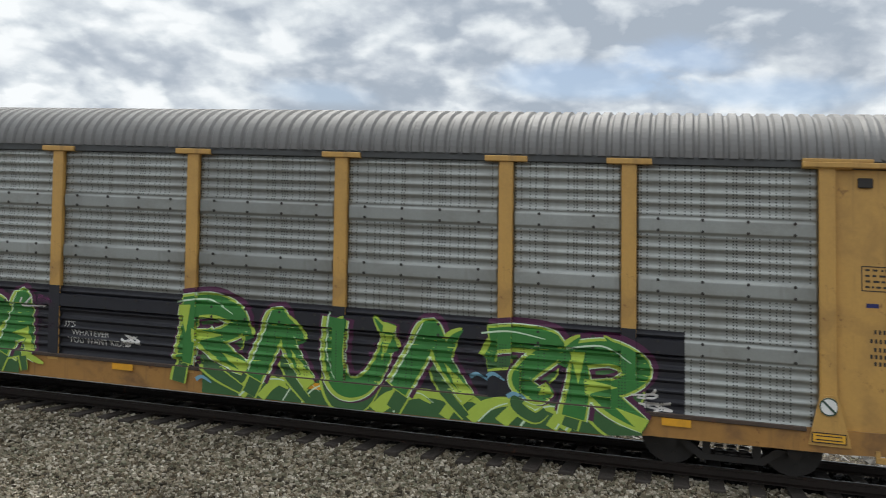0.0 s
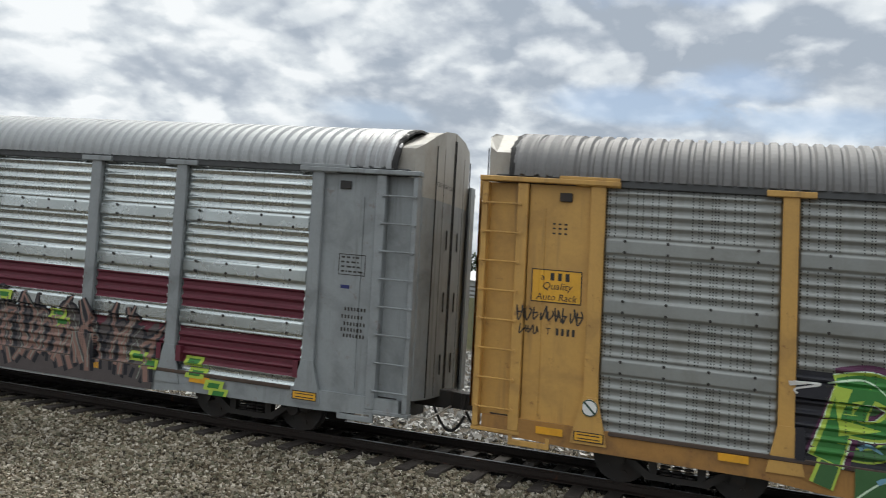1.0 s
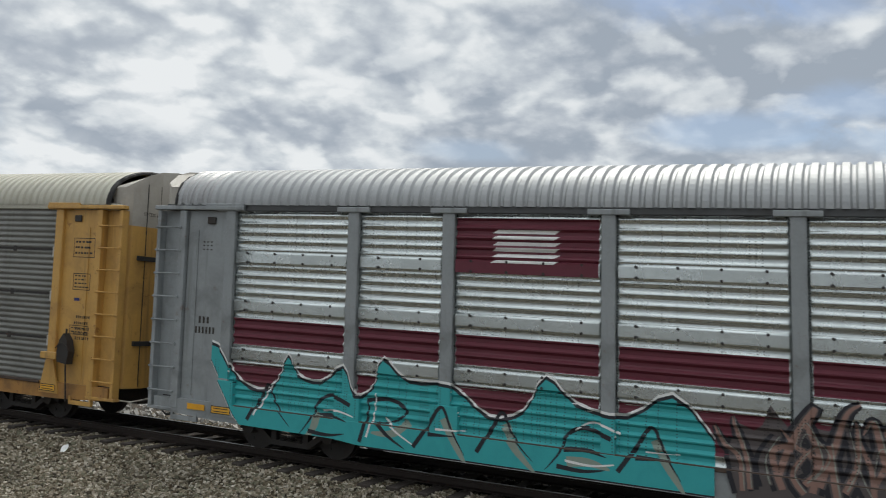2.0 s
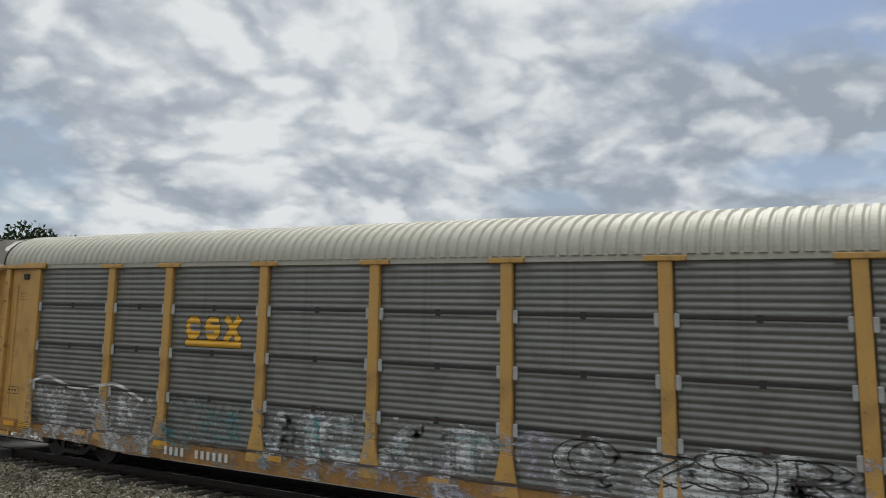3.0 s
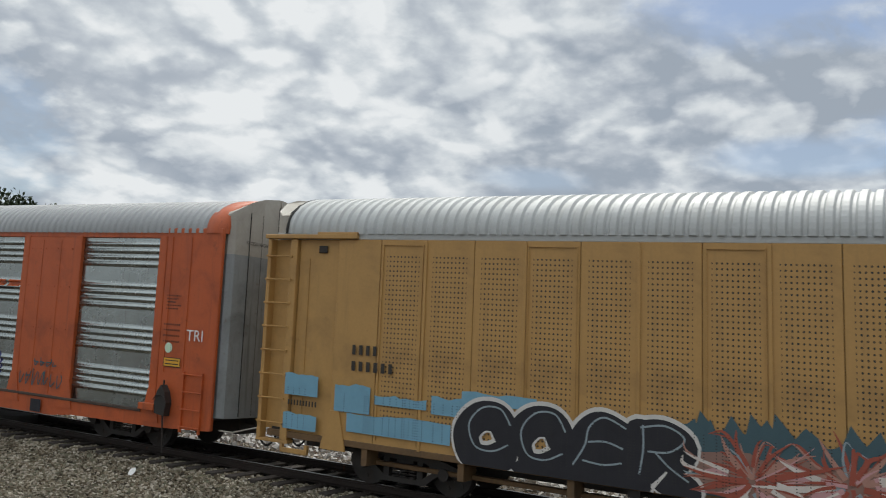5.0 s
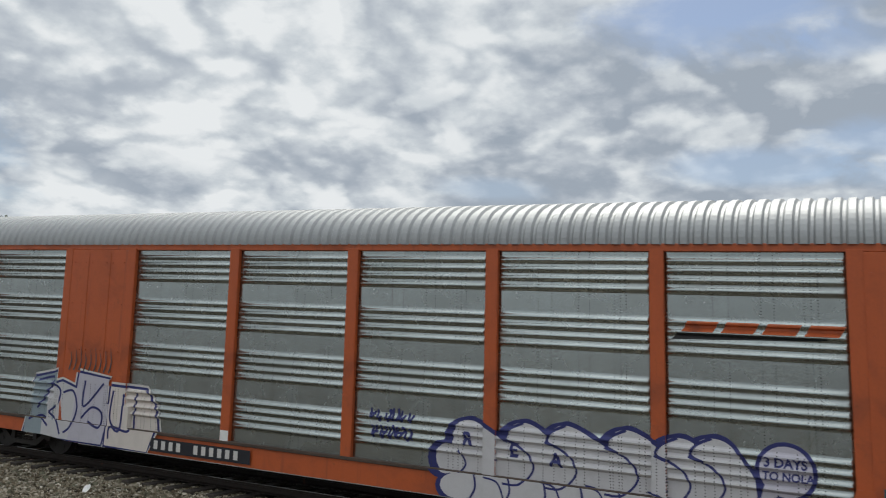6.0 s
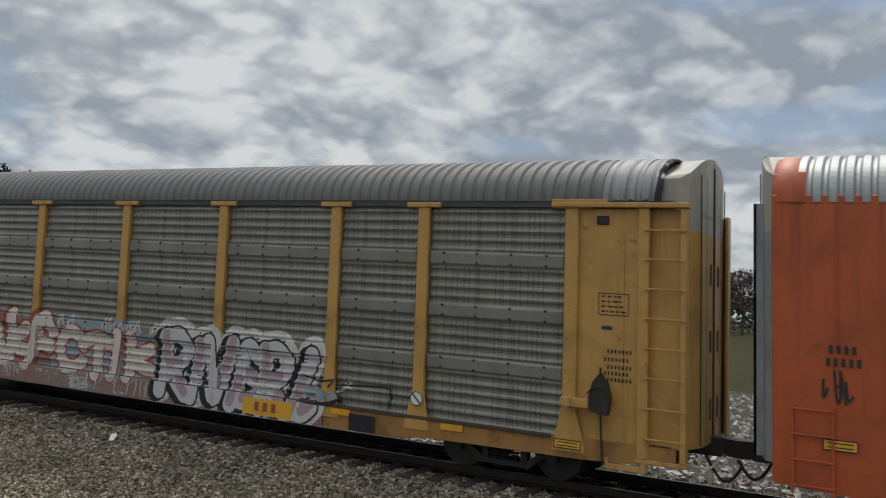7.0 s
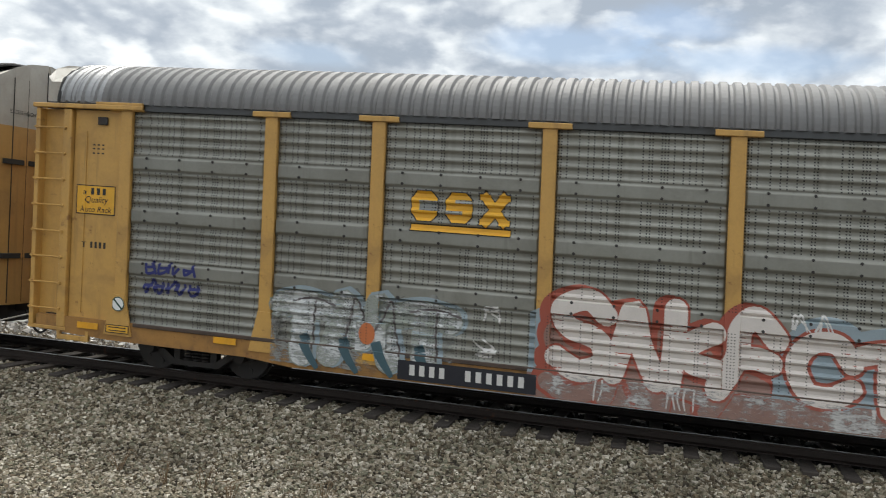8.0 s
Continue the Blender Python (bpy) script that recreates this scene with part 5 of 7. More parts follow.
def dress_green(car):
    w_ = wave_rack
    bm = bmesh.new()
    poly(bm, [(-8.78, 0.84), (9.72, 0.84), (9.72, 2.08), (-8.78, 2.12)])
    lay("painted_field", bm, NIGHT, car, w_, 0.002, "black sprayed ground of the graffiti")
    for x0, x1 in ((-8.0, -2.1), (1.7, 9.0)):
        bm = bmesh.new()
        poly(bm, [(x0, 0.44), (x1, 0.44), (x1, 0.85), (x0, 0.85)])
        lay("painted_field", bm, DEEP, car, w_, 0.002)
    bm = bmesh.new()
    for i in range(26):
        rnd = random.Random(i)
        disc(bm, rnd.choice((rnd.uniform(-8.0, -1.6), rnd.uniform(1.2, 9.2))), rnd.uniform(1.3, 1.9), rnd.uniform(0.3, 0.7), rnd.uniform(0.12, 0.3), 16, 0.5)
    lay("painted_field", bm, WORN_PLUM, car, w_, 0.0026)
    for x0, x1, seed in ((-8.1, -1.3, 4), (1.7, 9.5, 9)):
        rnd = random.Random(seed)
        for tone, up, count, wd in ((LIME, 0.0035, 9, 0.20), (PALE, 0.0058, 8, 0.03)):
            bm = bmesh.new()
            for i in range(count):
                x, r = rnd.uniform(x0 + 0.5, x1 - 0.5), rnd.uniform(0.35, 0.8)
                stroke(bm, [(x - r, 0.45), (x - r * 0.5, 0.70), (x + r * 0.2, 0.80), (x + r * 0.9, 0.66)], wd * rnd.uniform(0.7, 1.2), 0.8)
            lay("graffiti", bm, tone, car, w_, up)
    for word, x0, x1, drop, seed, widths in (("PARSEZA", -8.75, -1.45, -0.12, 5, (1.25, 0.9, 1.1, 0.9, 1.0, 1.1, 0.8)), ("RNUNZR", 0.75, 9.55, -0.10, 8, (1.35, 1.1, 1.1, 1.25, 1.0, 1.2))):
        lines = hand_word(word, x0 + 0.25, x1 - 0.3, 0.86, 1.92, seed, 0.12, drop, 0.09, widths)
        label = "green and lime graffiti lettering on a black ground"
        under = [[(x - 0.05, max(0.5, z - 0.34)) for x, z in pts] for pts in lines]
        sprayed(under, 0.26, ((LIME, 0.03, 0.0, 0.0, 0.0066), (DEEP, -0.01, 0.01, 0.0, 0.0080)), car, w_, label, tip=0.5, round_end=False)
        sprayed(lines, 0.38, ((PLUM, 0.11, 0.03, 0.03, 0.0090), (PALE, 0.052, 0.0, 0.0, 0.0100), (LIME, 0.035, 0.0, 0.0, 0.0108), (GREEN, -0.015, 0.02, 0.01, 0.0122)), car, w_, label, tip=0.55, round_end=False)
        sprayed([pts[::-1][:2] for pts in lines], 0.24, ((LIME, 0.0, 0.0, 0.0, 0.0136),), car, w_, label, tip=0.97, round_end=False)
        sprayed([pts[:3] for pts in lines if len(pts) > 3], 0.03, ((PALE, 0.0, -0.12, 0.10, 0.0150),), car, w_, label, tip=0.6, round_end=False)
        rnd = random.Random(seed)
        bm, bm2 = bmesh.new(), bmesh.new()
        for i in range(9):                       # horns that stick out of the letters
            x = x0 + 0.3 + (x1 - x0 - 0.6) * (i + rnd.uniform(0.2, 0.8)) / 9
            d = rnd.choice((-0.35, 0.3))
            pts = [(x, 1.45), (x + d * 0.4, 1.72), (x + d, 1.92 + rnd.uniform(0, 0.12) + drop * i / 9)]
            stroke(bm, pts, 0.30, 0.97)
            stroke(bm2, [(p + 0.02, q - 0.03) for p, q in pts], 0.17, 0.97)
        lay("graffiti", bm, LIME, car, w_, 0.0101, label)
        lay("graffiti", bm2, GREEN, car, w_, 0.0115, label)
    bm = bmesh.new()
    for i in range(14):
        rnd = random.Random(200 + i)
        x, z = rnd.choice((rnd.uniform(-8.0, -1.8), rnd.uniform(1.4, 9.2))), rnd.uniform(0.6, 1.2)
        stroke(bm, [(x, z), (x + 0.12, z + 0.06), (x + 0.3, z - 0.03)], 0.07, 0.7)
    lay("graffiti", bm, SKY, car, w_, 0.0164)
    big_logo(car, w_)
    quality_sign(car)
    for i, (t, x, z) in enumerate((("IT'S", -1.2, 1.36), ("WHATEVER", -1.05, 1.22), ("YOU WANT KID!!", -1.1, 1.08))):
        written(t, x, z, 0.15, CHALK, car, w_, 0.014)
    bm = bmesh.new()
    for i in range(12):
        rnd = random.Random(50 + i)
        x, z = rnd.choice(((-1.9, 1.75), (0.2, 1.2), (-8.65, 1.85), (9.1, 1.15), (9.3, 0.95))) 
        stroke(bm, [(x + rnd.uniform(-0.25, 0.25), z + rnd.uniform(-0.1, 0.1)) for _ in range(4)], 0.03)
    lay("tag", bm, CHALK, car, w_, 0.014, "small white tags nobody can read")
    bm = bmesh.new()
    scribble(bm, -12.9, 2.40, 1.05, 0.26, 9, 1, 0.024)
    scribble(bm, -12.85, 2.2, 0.3, 0.16, 3, 2, 0.02)
    lay("tag", bm, INK, car, w_, 0.003, "black scrawled tag")
    written("T", -12.45, 2.22, 0.15, INK, car)
    bars("rack_number", car, -12.28, 2.22, 0.34, 0.11, 4, INK)
    dress_common(car, -6.55, w_, INK)
    round_badge(car, -11.69, 1.18, 0.13)
    round_badge(car, 11.69, 1.18, 0.13)


def dress_grey(car):
    w_ = wave_rack
    for z0, z1 in ((2.02, 2.52), (1.02, 1.66)):
        for a, b in zip(POSTS, POSTS[1:]):
            bm = bmesh.new()
            poly(bm, [(a + 0.16, z0), (b - 0.16, z0), (b - 0.16, z1), (a + 0.16, z1)])
            lay("painted_stripe", bm, RED_STRIPE, car, w_, 0.003, "maroon painted stripe")
    bm = bmesh.new()
    poly(bm, [(-6.85, 3.55), (-4.35, 3.55), (-4.35, 4.5), (-6.85, 4.5)])
    f = lay("painted_field", bm, RED_STRIPE, car, w_, 0.003, "maroon painted square with white lines")
    bm = bmesh.new()
    for i in range(6):
        poly(bm, [(-6.2, 3.75 + i * 0.1), (-5.1, 3.75 + i * 0.1), (-5.0, 3.81 + i * 0.1), (-6.1, 3.81 + i * 0.1)])
    lay("white_lines", bm, WHITE_PAINT, f, w_, 0.007)
    # teal piece with black inner lines and a white edge
    outline = [(-12.05, 1.95), (-11.8, 1.85), (-11.4, 1.35), (-10.9, 1.15), (-10.5, 1.3), (-10.2, 1.85), (-10.0, 1.5), (-9.5, 1.42), (-9.0, 1.75), (-8.75, 1.25), (-8.4, 1.45), (-8.2, 1.95), (-7.7, 1.6), (-6.9, 1.6), (-6.2, 1.15), (-5.6, 1.3), (-5.2, 1.9), (-4.7, 1.5), (-3.9, 1.4), (-3.2, 1.8), (-2.6, 1.2)]
    for tone, grow, lift in ((WHITE_PAINT, 0.10, 0.004), (NIGHT, 0.055, 0.007), (TEAL, 0.0, 0.010)):
        bm = bmesh.new()
        pts = curve(outline, 3)
        for (ax, az), (bx, bz) in zip(pts, pts[1:]):
            lo_a, lo_b = max(0.45, 1.75 - 1.5 * (ax + 12.1)), max(0.45, 1.75 - 1.5 * (bx + 12.1))
            poly(bm, [(ax, min(lo_a, az) - grow * 0.5), (bx, min(lo_b, bz) - grow * 0.5), (bx, bz + grow), (ax, az + grow)])
        lay("graffiti", bm, tone, car, w_, lift, "teal graffiti with black lines and a white edge")
    label = "teal graffiti with black lines and a white edge"
    lines = hand_word("NERANEA", -11.1, -2.9, 0.56, 1.30, 8, 0.15, 0.0, 0.06)
    sprayed(lines, 0.075, ((NIGHT, 0.0, 0.0, 0.0, 0.0118),), car, w_, label, tip=0.9, round_end=False)
    sprayed([pts[:3] for pts in lines[::2]], 0.04, ((WHITE_PAINT, 0.0, 0.14, 0.10, 0.0130),), car, w_, label, tip=0.5, round_end=False)
    sprayed([pts[-3:] for pts in lines[1::2]], 0.16, ((MINT_GREY, 0.0, 0.05, -0.18, 0.0108),), car, w_, label, tip=0.8, round_end=False)
    bm = bmesh.new()
    ragged(bm, -2.3, 8.6, 0.45, 1.55, 17, 0.3, 90)
    lay("painted_field", bm, SMOKE, car, w_, 0.004)
    piece("smoke", car, w_, 31, -2.2, 8.5, 0.45, 2.0, (NIGHT, SMOKE, UMBER, FADED), 38, 0.14, "dark smoky graffiti with spiky tips", curl=0.5, base=0.003)
    bm = bmesh.new()
    inner = bmesh.new()
    for x, z in ((0.4, 1.85), (1.6, 1.8), (2.9, 1.7), (4.6, 1.72), (5.0, 1.85), (6.3, 1.6), (6.4, 1.45), (8.2, 1.0), (8.5, 0.9), (9.4, 1.05), (9.5, 0.85), (9.9, 0.68), (10.0, 0.55)):
        poly(bm, [(x - 0.2, z - 0.09), (x + 0.18, z - 0.09), (x + 0.22, z + 0.09), (x - 0.16, z + 0.09)])
        poly(inner, [(x - 0.12, z - 0.045), (x + 0.11, z - 0.045), (x + 0.14, z + 0.045), (x - 0.09, z + 0.045)])
    lay("graffiti", bm, LIME, car, w_, 0.014, "lime green sprayed blocks")
    lay("graffiti", inner, GREEN, car, w_, 0.017)
    bars("car_number", car, -12.42, 2.36, 0.30, 0.13, 3, INK)
    bars("car_number", car, -12.50, 2.16, 0.52, 0.13, 6, INK)
    dress_common(car, None, w_, INK)


def dress_chalky(car):
    w_ = wave_fine
    big_logo(car, w_, 0.006, 0.14)
    # what is left of several old pieces
    for order, (tone, x0, x1, z0, z1) in enumerate(((WORN_GREY, -11.7, 1.3, 0.45, 1.72), (WORN_CHALK, -11.6, -7.3, 0.45, 1.6), (WORN_TEAL, -6.9, -3.4, 0.45, 1.62), (WORN_LILAC, -4.2, 7.0, 0.45, 1.7), (WORN_CHALK, 2.2, 6.9, 0.8, 1.5))):
        bm = bmesh.new()
        ragged(bm, x0, x1, z0, z1, 21 + order, 0.22, 60)
        lay("painted_field", bm, tone, car, w_, 0.003 + 0.0015 * order, "hazy remains of old graffiti")
    rnd = random.Random(21)
    for tone, x0, x1, up in ((WORN_CHALK, -11.5, -7.4, 0.013), (WORN_TEAL, -6.8, -3.0, 0.0145), (WORN_CHALK, -3.6, 1.0, 0.016), (WORN_LILAC, 2.2, 7.0, 0.0175)):
        bm = bmesh.new()
        x = x0
        while x < x1:
            wide = rnd.uniform(0.6, 0.95)
            for form in (DROP, rnd.choice((LEG_A, LEG_B, ARM))):
                ring = [(x + wide * (0.5 + u), 0.5 + 1.3 * v) for u, v in form]
                stroke(bm, ring + ring[:1], 0.045)
            x += wide * 0.9
        lay("graffiti", bm, tone, car, w_, up, "faint chalky letter outlines")
    label = "silver graffiti remains with thin black outline"
    lines = hand_word("CZSR", 2.25, 6.75, 0.98, 1.56, 12, 0.1, 0.0, 0.05)
    sprayed(lines, 0.40, ((WORN_SILVER, 0.0, 0.0, 0.0, 0.0190),), car, w_, label)
    for d in (-0.17, 0.17):
        sprayed([[(x + d * 0.8, z + abs(d) * 0.7) for x, z in pts] for pts in lines], 0.03, ((INK, 0.0, 0.0, 0.0, 0.0204),), car, w_, label, round_end=False)
    lines = hand_word("MOLT", -3.9, 1.2, 0.95, 1.55, 15, 0.0, 0.0, 0.05)
    sprayed(lines, 0.34, ((WORN_SILVER, 0.0, 0.0, 0.0, 0.0190), (WORN_TEAL, -0.1, 0.18, 0.04, 0.0198)), car, w_, label)
    bm = bmesh.new()
    stroke(bm, [(-11.6, 1.8), (-11.0, 1.95), (-10.0, 1.75), (-9.0, 1.85), (-8.5, 1.9), (-7.6, 1.6)], 0.07)
    lay("graffiti", bm, CHALK, car, w_, 0.0212)
    dress_common(car, -6.75, w_, INK)
    bars("painted_mark", car, 3.2, 0.55, 0.62, 0.17, 3, BRICK, w_, 0.012, label="worn red owner's mark")
    stencil_box(car, 12.10, 3.55, 0.62, 0.42, 3)
    stencil_box(car, 12.12, 1.9, 0.55, 0.2, 2)
    stencil_box(car, -12.6, 1.45, 0.45, 0.18, 1)
    bm = bmesh.new()
    poly(bm, [(8.9, 0.46), (9.35, 0.46), (9.35, 0.76), (8.9, 0.76)])
    p = lay("service_plate", bm, NIGHT, car, w_, 0.012, "black service plate with white lines")
    stencil_box(p, 8.92, 0.48, 0.41, 0.26, 2, WHITE_PAINT)
    # pale clips where the sheets' corners are fixed to the posts
    bm = bmesh.new()
    box(bm, -0.05, 0.05, -SKIN - 0.06, -SKIN - 0.02, -0.12, 0.12, 0.02)
    clip = mesh_of("panel_clip", bm, OLD_WHITE)
    for x in POSTS:
        for z in (1.72, 2.68, 3.64):
            for d in (-0.155, 0.155):
                if abs(x + d) < 11.7:
                    link("panel_clip", clip, car, pose(x + d, 0, z))


def dress_tan(car, far=False):
    if far:
        reflectors(car, (-12.3, 12.3), 0.74)
        return
    w_ = wave_flat
    bm = bmesh.new()
    ragged(bm, 4.1, 11.9, 0.82, 1.98, 2, 0.20)
    lay("painted_field", bm, ROSE, car, w_, 0.0205, "pink sprayed ground", True)
    label = "pale mint bubble graffiti with black outline"
    lines = hand_word("eSTZe", 4.75, 11.05, 1.22, 2.02, 4, 0.05, 0.0, 0.02, (1.0, 1.0, 1.1, 1.1, 1.25))
    for tone, rx, rz, up in ((NIGHT, 0.62, 0.36, 0.0236), (MINT_GREY, 0.575, 0.315, 0.0244), (NIGHT, 0.30, 0.17, 0.0252)):
        bm = bmesh.new()
        for i in range(6):                       # the round feet under the letters, each with a dark eye
            disc(bm, 5.35 + i * 1.18, 1.16, rx, rz, 22, 0.15)
        lay("graffiti", bm, tone, car, w_, up, label, True)
    sprayed(lines, 0.30, ((NIGHT, 0.06, 0.02, -0.04, 0.0264), (NIGHT, 0.045, 0.0, 0.02, 0.0272), (PALE, 0.0, 0.0, 0.0, 0.0286)), car, w_, label, True)
    bm, bm2, bm3 = bmesh.new(), bmesh.new(), bmesh.new()
    rnd = random.Random(3)
    for i in range(6):
        x = 5.2 + i * 1.18
        stroke(bm, [(x + 0.1, 1.42), (x + 0.0, 1.15), (x + 0.25, 0.86)], 0.03)
        stroke(bm, [(x - 0.5, 0.92), (x - 0.3, 1.08), (x - 0.1, 0.9)], 0.04)
        disc(bm2, x + 0.52, 1.22, 0.10, 0.06, 14, 0.4)
        disc(bm2, x + 0.60, 1.02, 0.05, 0.035, 12, 0.4)
    for x, z in ((11.25, 1.62), (11.35, 1.36), (11.3, 1.08)):
        disc(bm3, x, z, 0.30, 0.20, 18, 0.3)
        disc(bm2, x + 0.03, z + 0.05, 0.12, 0.06, 14, 0.4)
    lay("graffiti", bm3, MINT_GREY, car, w_, 0.0258, label, True)
    lay("graffiti", bm2, PALE, car, w_, 0.0296, label, True)
    lay("graffiti", bm, NIGHT, car, w_, 0.0304, label, True)
    bm = bmesh.new()
    ragged(bm, -5.3, 3.7, 0.82, 1.80, 7, 0.30, 90)
    for z, e in ((0.95, 0.45), (1.2, 0.65), (1.45, 0.4), (1.62, 0.2)):
        poly(bm, [(3.65, z - 0.14), (3.7 + e, z), (3.65, z + 0.16)])
    for i in range(24):                          # spiky slate tips along the top
        x, rr = -5.2 + i * 0.37, random.Random(600 + i)
        poly(bm, [(x - 0.24, 1.6), (x + 0.24, 1.6), (x + rr.uniform(-0.2, 0.2), 1.82 + rr.uniform(0, 0.28) + 0.10 * math.sin(i * 0.7))])
    lay("painted_field", bm, SLATE, car, w_, 0.022, "slate sprayed ground", True)
    bm = bmesh.new()
    ragged(bm, -5.0, 3.6, 0.84, 1.45, 9, 0.16, 90)
    lay("painted_field", bm, UMBER, car, w_, 0.0228, "", True)
    splinters(car, w_, 41, -5.2, 4.3, 0.86, 1.90, ((-4.2, 1.1), (-2.9, 1.2), (-1.6, 1.15), (-0.3, 1.25), (1.0, 1.2), (1.9, 1.1), (2.9, 1.2)), ((BRICK, 100), (SLATE_SKY, 30), (BLUSH, 120), (BRICK, 90), (ROSE, 70), (WARM_WHITE, 45), (BRICK, 40)), "red and pink wild graffiti with slate edge", True, 0.0236, (0.45, 1.2), (0.02, 0.10))
    bm = bmesh.new()
    for x0, x1, z0, z1 in ((-12.9, -12.1, 1.55, 1.95), (-12.9, -12.1, 0.9, 1.2), (-11.7, -10.9, 1.35, 1.85), (-10.8, -9.7, 1.55, 1.72), (-11.4, -9.2, 1.0, 1.35), (-9.6, -8.4, 1.5, 1.8), (-9.0, -7.6, 1.75, 1.95)):
        ragged(bm, x0, x1, z0, z1, x0, 0.05, 10)
    lay("painted_field", bm, SKY, car, w_, 0.022, "blue brushed patches", True)
    label = "black bubble graffiti with pale edge"
    lines = hand_word("CCER", -9.0, -5.1, 0.86, 1.62, 9, 0.08, 0.0, 0.03)
    sprayed(lines, 0.40, ((CHALK, 0.10, 0.0, 0.02, 0.0236), (NIGHT, 0.05, 0.0, 0.0, 0.0248)), car, w_, label, True)
    sprayed(lines, 0.03, ((SLATE_SKY, 0.0, 0.05, 0.16, 0.0262),), car, w_, label, True, round_end=False)
    bars("car_number", car, -11.35, 2.42, 0.62, 0.18, 4, INK, lift=0.022, lattice=True)
    bars("car_number", car, -11.35, 2.12, 0.98, 0.18, 6, INK, lift=0.022, lattice=True)
    bars("car_number", car, -12.8, 1.36, 0.72, 0.10, 10, INK, lift=0.024, lattice=True)
    stencil_box(car, 11.1, 2.85, 0.52, 0.36, 4, INK, True)
    for i in range(5):
        bars("stencil", car, 11.25, 2.65 - i * 0.1, 0.32, 0.05, 5, INK, lift=0.022, lattice=True)
    plate_sign(car, 12.2, 1.22, 0.5, 0.2, LOGO_YELLOW, lattice=True)
    bm = bmesh.new()
    disc(bm, 13.25, 1.35, 0.14, 0.14)
    lay("round_badge", bm, FADED, car, w_, 0.06, "", True)
    bm = bmesh.new()
    scribble(bm, 12.0, 0.92, 0.9, 0.26, 5, 7, 0.03)
    scribble(bm, 13.0, 0.9, 0.5, 0.3, 3, 8, 0.03)
    lay("tag", bm, INK, car, w_, 0.03, "black scrawled tag", True)


def dress_orange(car):
    w_ = wave_broad
    # the owner's mark: slanting orange blocks over a black swoosh
    bm = bmesh.new()
    for i in range(4):
        x = 4.55 + i * 0.58
        poly(bm, [(x, 3.36), (x + 0.46, 3.36), (x + 0.56, 3.52), (x + 0.10, 3.52)])
    lay("painted_mark", bm, ORANGE, car, w_, 0.006, "slanting orange owner's mark")
    bm = bmesh.new()
    poly(bm, [(4.4, 3.24), (6.6, 3.30), (6.6, 3.33), (4.5, 3.34)])
    lay("painted_mark", bm, BLACK_PAINT, car, w_, 0.006)
    # white bubble letters edged in navy: tall humps that lean on one another
    label = "white bubble graffiti with navy outline"
    humps = ((1.02, 1.72, 0.95), (2.0, 1.76, 0.85), (2.72, 1.78, 1.0), (3.70, 1.80, 0.9), (4.48, 1.76, 0.5), (4.98, 1.80, 0.6))

    def hump(x, z, run, grow):
        g = grow
        return curve([(x - 0.30 - g, 0.46), (x - 0.32 - g, z - 0.45), (x - 0.26 - g, z - 0.12), (x - 0.05, z + g), (x + 0.22, z - 0.06 + g), (x + run * 0.75, z - 0.34 + g), (x + run + g, z - 0.6), (x + run + g, 0.46)], 5)
    for tone, grow, dx, dz, lift in ((NAVY, 0.05, -0.10, -0.02, 0.004), (NAVY, 0.04, 0.02, 0.02, 0.0055), (SILVER_WHITE, -0.01, 0.0, 0.0, 0.0075)):
        bm = bmesh.new()
        for x, z, run in humps:
            poly(bm, [(p + dx, q + dz) for p, q in hump(x, z, run, grow)])
        disc(bm, 0.62 + dx, 1.05 + dz, 0.24 + grow, 0.26 + grow, 20)
        for i in range(8):
            disc(bm, 0.85 + 0.61 * i + dx * 0.3, 0.62 + dz, 0.33 + grow, 0.22 + grow, 18)
        lay("graffiti", bm, tone, car, w_, lift, label)
    bm = bmesh.new()
    for k, (x, z, run) in enumerate(humps):
        if k:                                     # the near edge of each letter, and the hook at its waist
            stroke(bm, [(x - 0.02, z - 0.01), (x - 0.24, z - 0.12), (x - 0.33, z - 0.28), (x - 0.14, z - 0.36)], 0.045)
            stroke(bm, [(x - 0.36, z - 0.30), (x + 0.02, z - 0.46), (x + 0.16, z - 0.72), (x - 0.05, z - 0.98), (x - 0.34, z - 1.0)], 0.035)
        stroke(bm, [(x + 0.30, z - 0.9), (x + 0.55, z - 0.96), (x + 0.66, z - 1.2)], 0.03)
    for i in range(8):
        stroke(bm, [(0.85 + 0.61 * i + 0.30, 0.86), (0.85 + 0.61 * i + 0.33, 0.64), (0.85 + 0.61 * i + 0.24, 0.46)], 0.035)
    stroke(bm, [(0.82, 1.2), (0.95, 1.0), (0.86, 0.84)], 0.035)
    lay("graffiti", bm, NAVY, car, w_, 0.011, label)
    for ch, x, z in (("R", 0.9, 1.3), ("E", 1.75, 1.2), ("A", 2.45, 1.12)):
        written(ch, x, z, 0.3, NAVY, car, w_, 0.014, 0.012)
    for tone, grow, lift in ((NAVY, 0.06, 0.004), (SILVER, 0.0, 0.008)):
        bm = bmesh.new()
        disc(bm, 5.98, 1.42, 0.36 + grow, 0.36 + grow)
        poly(bm, [(5.7, 1.25), (6.0, 1.15), (5.6, 0.92 - grow)])
        lay("graffiti", bm, tone, car, w_, lift)
    written("3 DAYS", 5.68, 1.48, 0.18, NAVY, car, w_, 0.012, 0.006)
    written("TO NOLA!", 5.66, 1.30, 0.155, NAVY, car, w_, 0.012, 0.005)
    bm = bmesh.new()
    rnd = random.Random(6)
    scribble(bm, -0.95, 1.55, 0.95, 0.24, 6, 5, 0.035)
    scribble(bm, -0.9, 1.25, 0.85, 0.24, 5, 6, 0.035)
